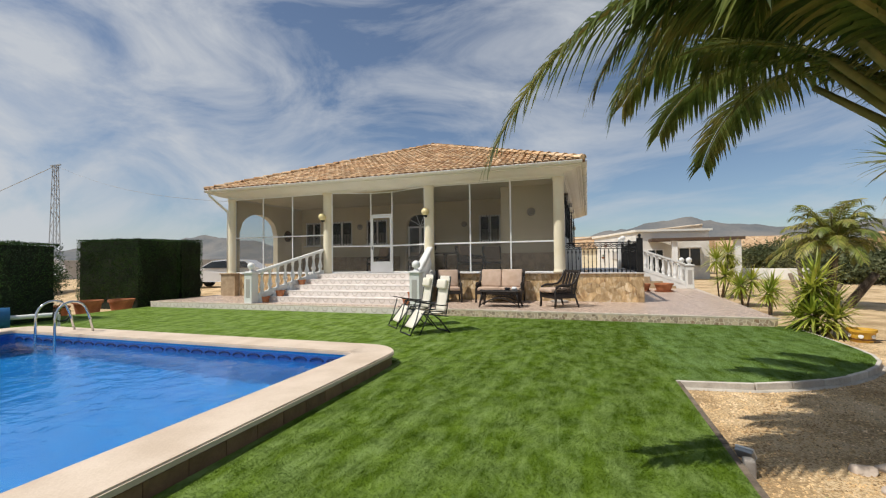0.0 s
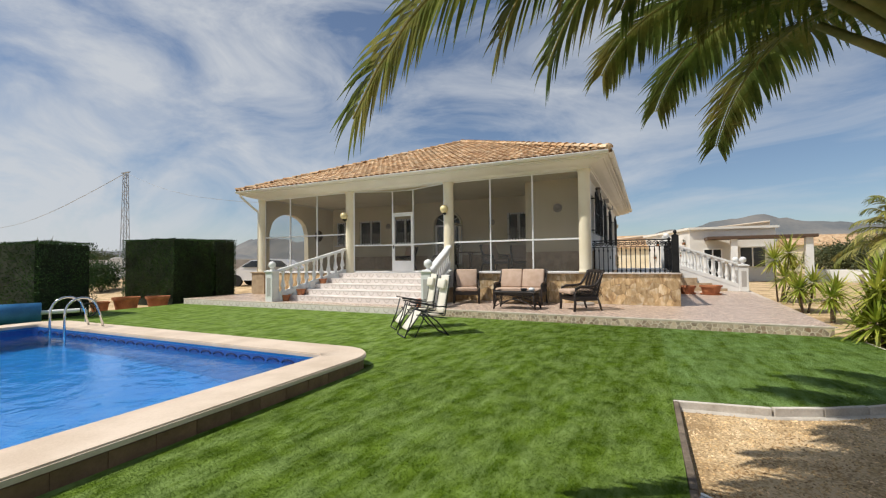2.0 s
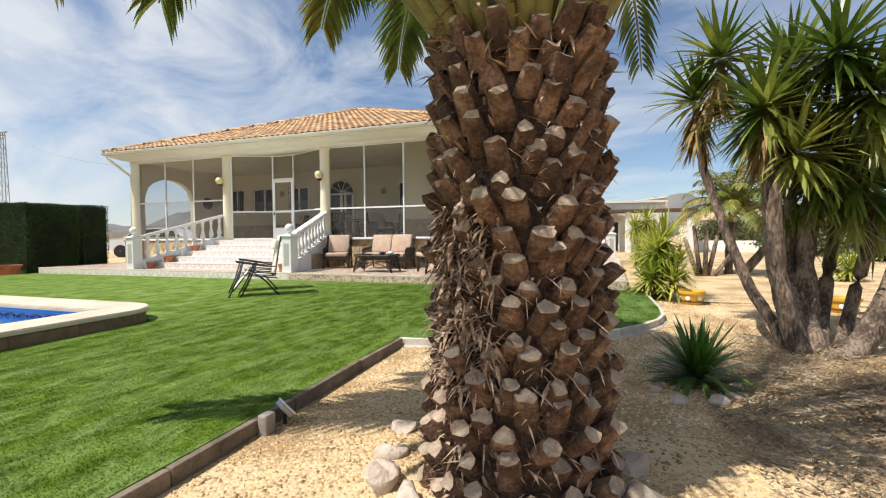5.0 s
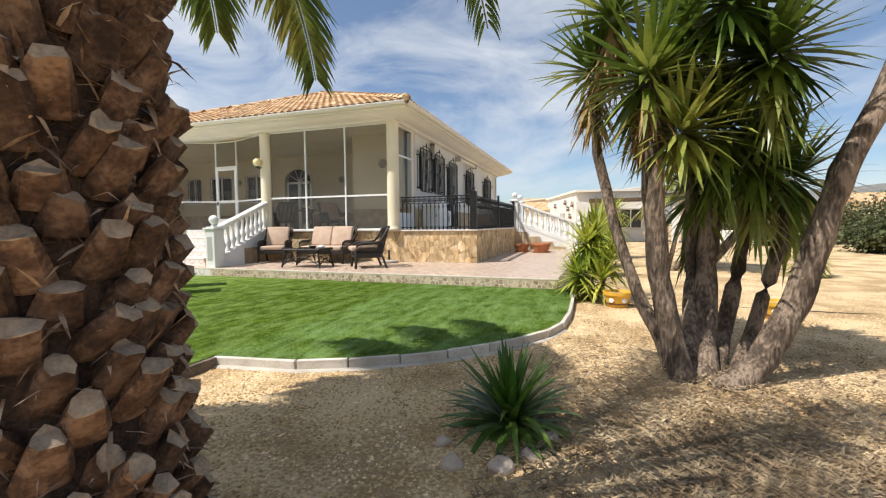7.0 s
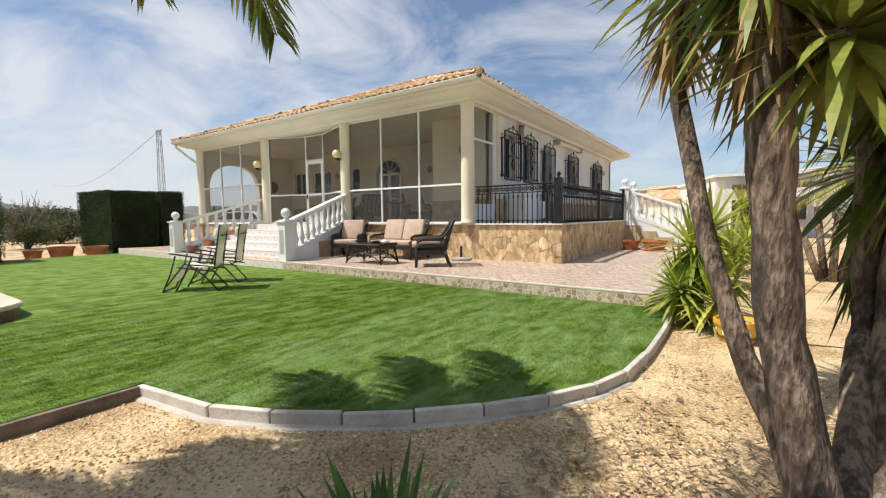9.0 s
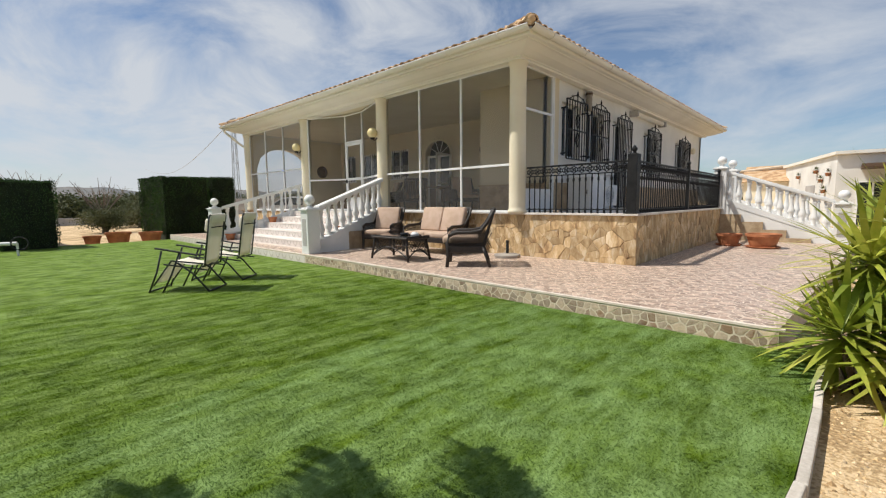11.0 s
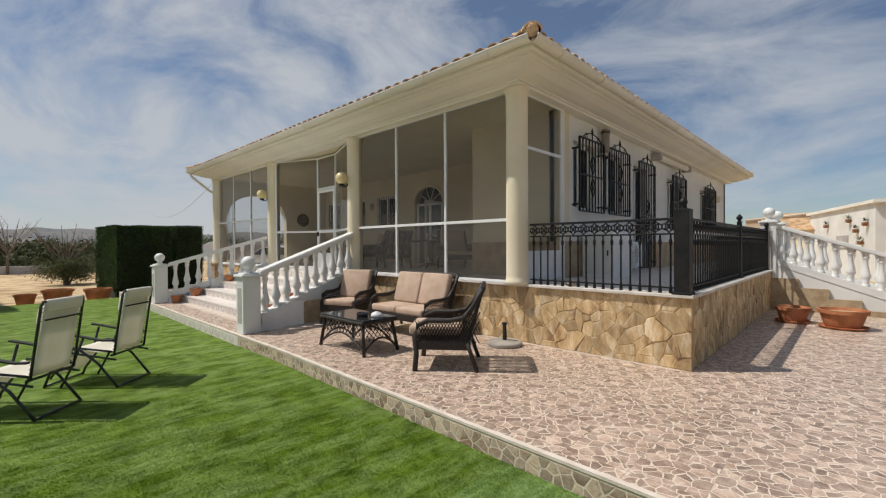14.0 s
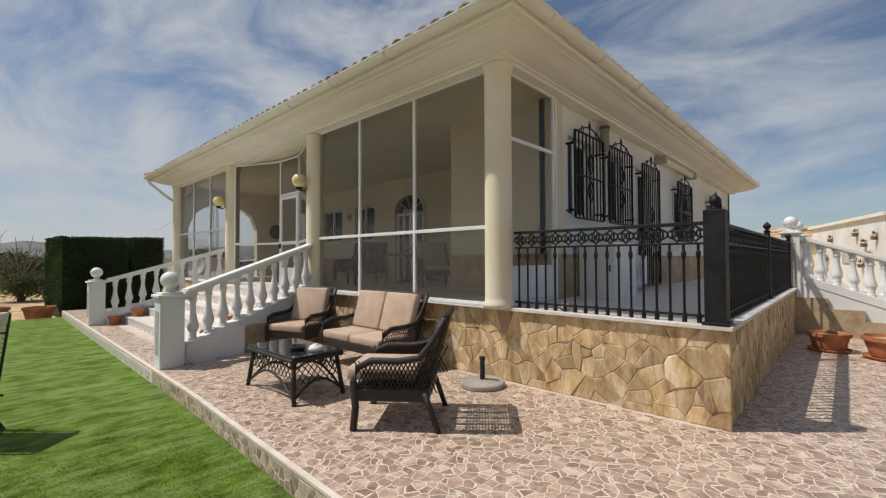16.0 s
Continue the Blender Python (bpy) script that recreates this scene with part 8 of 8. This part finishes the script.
def car():
    """A white hatchback parked behind the hedge, seen from its side."""
    top = thing("car", "white hatchback car parked beside the house", "car", at=pose(-18.6, 18.8, 0.19, 0, 0, 25))
    side = [(-2.0, 0.35), (-2.05, 0.7), (-1.95, 0.95), (-1.2, 1.02), (-0.55, 1.45), (0.3, 1.53), (1.25, 1.47), (1.85, 1.05), (2.05, 0.95), (2.08, 0.5), (2.0, 0.32)]
    bm = B()
    rows = []
    for y, k in ((-0.86, 0.90), (-0.88, 1.0), (0.88, 1.0), (0.86, 0.90)):
        rows.append([bm.verts.new((x * (0.985 if k < 1 else 1), y * (0.86 if z > 1.1 else 1), z)) for x, z in side])
    n = len(side)
    for a, b in zip(rows, rows[1:]):
        for i in range(n):
            bm.faces.new((a[i], a[(i + 1) % n], b[(i + 1) % n], b[i]))
    bm.faces.new(rows[0]), bm.faces.new(rows[-1][::-1])
    bmesh.ops.recalc_face_normals(bm, faces=bm.faces)
    body = part("body", bm, CAR_PAINT, top)
    bev = body.modifiers.new("bevel", "BEVEL")
    bev.width, bev.segments = 0.05, 2
    for y in (-0.80, 0.80):
        bm = B()
        s = 1 if y > 0 else -1
        vs = [bm.verts.new((x, y + s * d, z)) for x, z, d in ((-1.05, 1.06, 0.09), (-0.5, 1.40, 0.0), (0.3, 1.45, -0.02), (1.15, 1.40, 0.0), (1.6, 1.06, 0.09))]
        bm.faces.new(vs)
        part("side_window", bm, CAR_GLASS, top)
        for x in (-1.3, 1.35):
            bm = B()
            lathe(bm, [(0.2, -0.1), (0.31, -0.1), (0.325, -0.06), (0.325, 0.06), (0.31, 0.1), (0.2, 0.1)], n=20)
            bm.transform(pose(x, y, 0.325, 90, 0, 0))
            wheel = part("wheel", bm, RUBBER, top)
            bm = B()
            lathe(bm, [(0.03, 0.1), (0.2, 0.085), (0.21, -0.085), (0.03, -0.1)], n=12)
            bm.transform(pose(x, y, 0.325, 90, 0, 0))
            part("rim", bm, STEEL, wheel)
    bm = B()
    bm.faces.new([bm.verts.new(p) for p in ((-1.24, -0.7, 1.03), (-1.24, 0.7, 1.03), (-0.57, 0.62, 1.455), (-0.57, -0.62, 1.455))])
    part("windscreen", bm, CAR_GLASS, top)


car()


def far_building(name, label, x0, x1, y0, y1, h, openings, roof_tile=False, wall=RENDERED):
    top = thing(name, label, "building")
    bm = B()
    arch_wall(bm, "x", y0, y0 + 0.25, x0, x1, -0.14, h, openings)
    part("wall", bm, wall, top)
    bm = B()
    box(bm, x0, x0 + 0.25, y0 + 0.25, y1, -0.14, h)
    part("wall", bm, wall, top)
    bm = B()
    box(bm, x1 - 0.25, x1, y0 + 0.25, y1, -0.14, h)
    part("wall", bm, wall, top)
    bm = B()
    if roof_tile:
        vs = [(x0 - 0.3, y0 - 0.3, h), (x1 + 0.3, y0 - 0.3, h), (x1 + 0.3, y1 + 0.3, h), (x0 - 0.3, y1 + 0.3, h), (x0 - 0.3, (y0 + y1) / 2, h + 1.3), (x1 + 0.3, (y0 + y1) / 2, h + 1.3)]
        v = [bm.verts.new(p) for p in vs]
        for f in ((0, 1, 5, 4), (2, 3, 4, 5), (1, 2, 5), (3, 0, 4), (3, 2, 1, 0)):
            bm.faces.new([v[i] for i in f])
    else:
        box(bm, x0 - 0.15, x1 + 0.15, y0 - 0.15, y1, h, h + 0.25, 0.02)
    part("roof", bm, ROOF if roof_tile else wall, top)
    for a, b, s, sp, r in openings:
        w = tagged(new("window"), "dark window in a white frame")
        w.parent = top
        bm = B()
        for p, q, c, d in ((a, a + 0.08, s, sp), (b - 0.08, b, s, sp), (a, b, sp - 0.08, sp), ((a + b) / 2 - 0.04, (a + b) / 2 + 0.04, s, sp)):
            box(bm, p, q, y0 + 0.08, y0 + 0.14, c, d)
        part("window_frame", bm, MULLION, w)
        bm = B()
        bm.faces.new([bm.verts.new(p) for p in ((a, y0 + 0.12, s), (b, y0 + 0.12, s), (b, y0 + 0.12, sp), (a, y0 + 0.12, sp))])
        part("pane", bm, CAR_GLASS, w)
    return top


def outbuilding():
    top = thing("outbuilding", "white flat-roofed outbuilding beyond the terrace stairs", "building")
    plan = [(3.7, 36.8), (8.9, 37.6), (7.2, 47.5), (0.8, 46.8)]
    h = 3.55
    bm = B()
    prism(bm, plan, -0.14, h)
    part("wall", bm, RENDERED, top)
    bm = B()
    cx, cy = 5.1, 42.2
    prism(bm, [(cx + (x - cx) * 1.05, cy + (y - cy) * 1.05) for x, y in plan], h, h + 0.16)
    part("roof", bm, CORNICE, top)
    for x0, x1, z0, z1 in ((4.6, 5.6, -0.1, 2.1), (6.8, 8.2, 0.9, 2.2)):
        w = tagged(new("window"), "dark window in a white frame")
        w.parent = top
        y = 36.8 + (x0 - 3.7) * 0.154
        bm = B()
        box(bm, x0, x1, y - 0.03, y + 0.3, z0, z1)
        part("pane", bm, CAR_GLASS, w)
        for a, b, c, d in ((x0 - 0.08, x0, z0, z1), (x1, x1 + 0.08, z0, z1), (x0 - 0.08, x1 + 0.08, z1, z1 + 0.08), ((x0 + x1) / 2 - 0.04, (x0 + x1) / 2 + 0.04, z0, z1)):
            bm = B()
            box(bm, a, b, y - 0.07, y + 0.2, c, d)
            part("window_frame", bm, MULLION, w)
    # a window and hanging pots on the west wall
    u = Vector((-2.9, 10.0, 0)).normalized()
    bm = B()
    c = Vector((3.7, 36.8, 1.75)) + u * 4.2
    obox(bm, c, (0.12, 1.7, 0.7), Matrix.Rotation(math.atan2(u.y, u.x) - math.pi / 2, 4, "Z"), 0.02)
    part("shutter", bm, GREY_WALL, top, "pale closed shutter")
    for k, (s, z) in enumerate(((0.8, 2.5), (1.4, 1.6), (2.0, 2.2), (2.4, 1.2), (3.0, 2.75), (6.6, 2.6), (7.4, 1.5))):
        pt = thing("wall_pot", "small clay flower pot hung on a white wall", "plant pot", "wall pots")
        p = Vector((3.7, 36.8, z)) + u * s + Vector((-0.12, 0, 0))
        bm = B()
        lathe(bm, [(0.08, 0), (0.12, 0.16), (0.13, 0.18), (0.06, 0.17)], p, 10)
        part("body", bm, TERRACOTTA, pt)
        rosette(pt, p + Vector((0, 0, 0.2)), 0.22, 24, RNG, SCRUB, "leaf_head", 0.03, -0.5, 0.8)


outbuilding()


def rear_barn():
    """A long pale wall with a rising top edge behind the outbuilding."""
    top = thing("barn", "pale barn wall with a sloping top behind the outbuilding", "building")
    bm = B()
    prof = [(-3.0, -0.14), (10.8, -0.14), (10.8, 4.7), (5.1, 4.15), (-3.0, 3.4)]
    lo, hi = [bm.verts.new((x, 48.0, z)) for x, z in prof], [bm.verts.new((x, 56.0, z)) for x, z in prof]
    bm.faces.new(lo), bm.faces.new(hi[::-1])
    for k in range(5):
        bm.faces.new((lo[(k + 1) % 5], lo[k], hi[k], hi[(k + 1) % 5]))
    bmesh.ops.recalc_face_normals(bm, faces=bm.faces)
    part("wall", bm, TAN_RENDER, top)
    part("coping", tube(B(), [(-3.0, 47.98, 3.42), (5.1, 47.98, 4.17), (10.8, 47.98, 4.72)], 0.09, 6), TAN_RENDER, top)


rear_barn()
per = thing("pergola", "pergola with white posts and a dark flat roof", "pergola")
for x in (6.15, 10.1):
    bm = B()
    box(bm, x - 0.19, x + 0.19, 35.2, 35.6, -0.14, 2.75, 0.01)
    part("post", bm, WHITE, per)
bm = B()
box(bm, 4.6, 10.5, 35.0, 37.0, 2.75, 2.95, 0.02)
part("roof", bm, WOOD_DARK, per)
far_building("neighbour_house", "low neighbouring house with an orange tiled roof", 16, 24, 62, 70, 2.9, [(18, 19.2, 0.9, 2.1, 0)], True, CREAM)
far_building("neighbour_house", "low neighbouring house with an orange tiled roof", 30, 37, 55, 62, 2.8, [(32, 33.2, 0.9, 2.1, 0)], True, CREAM)
far_building("neighbour_house", "low neighbouring house with an orange tiled roof", -31, -24, 52, 60, 3.2, [(-29, -27.8, 0.9, 2.1, 0)], True, CREAM)
far_building("neighbour_house", "low neighbouring house with a tiled roof", -1.6, 3.2, 46.0, 52, 2.6, [], True, CREAM)


def low_wall(label, pts, h, mat, th=0.25):
    top = thing("garden_wall", label, "wall", "boundary walls", kind="structure")
    for (ax, ay), (bx, by) in zip(pts, pts[1:]):
        L = math.hypot(bx - ax, by - ay)
        bm = B()
        obox(bm, ((ax + bx) / 2, (ay + by) / 2, h / 2 - 0.14), (L, th, h), Matrix.Rotation(math.atan2(by - ay, bx - ax), 4, "Z"), 0.02)
        part("wall", bm, mat, top)


low_wall("weathered white boundary wall beyond the drive", [(-50, 20), (-45, 27), (-38, 38)], 2.1, GREY_WALL)
low_wall("low whitewashed boundary wall on the dry land", [(-39, -2), (-38, 10.5), (-36.5, 18)], 0.55, GREY_WALL)
low_wall("low whitewashed boundary wall on the dry land", [(11, 38), (17, 34), (24, 27), (30, 20)], 0.8, RENDERED)
# big pale satellite dish leaning by the wall
top = thing("satellite_dish", "large pale satellite dish standing near the wall", "satellite dish", at=pose(-40.5, 22.6, 1.1))
bm = B()
lathe(bm, [(0.02, 0), (0.5, 0.06), (0.9, 0.2), (1.0, 0.27), (1.0, 0.30), (0.88, 0.24), (0.02, 0.04)], n=28)
bm.transform(pose(0, 0, 0, 70, 0, 60))
part("dish", bm, WHITE, top, smooth=True)
bm = B()
tube(bm, [(0, 0, 0), (-0.1, 0.05, -1.25)], 0.06, 8)
part("stand", bm, STEEL, top)
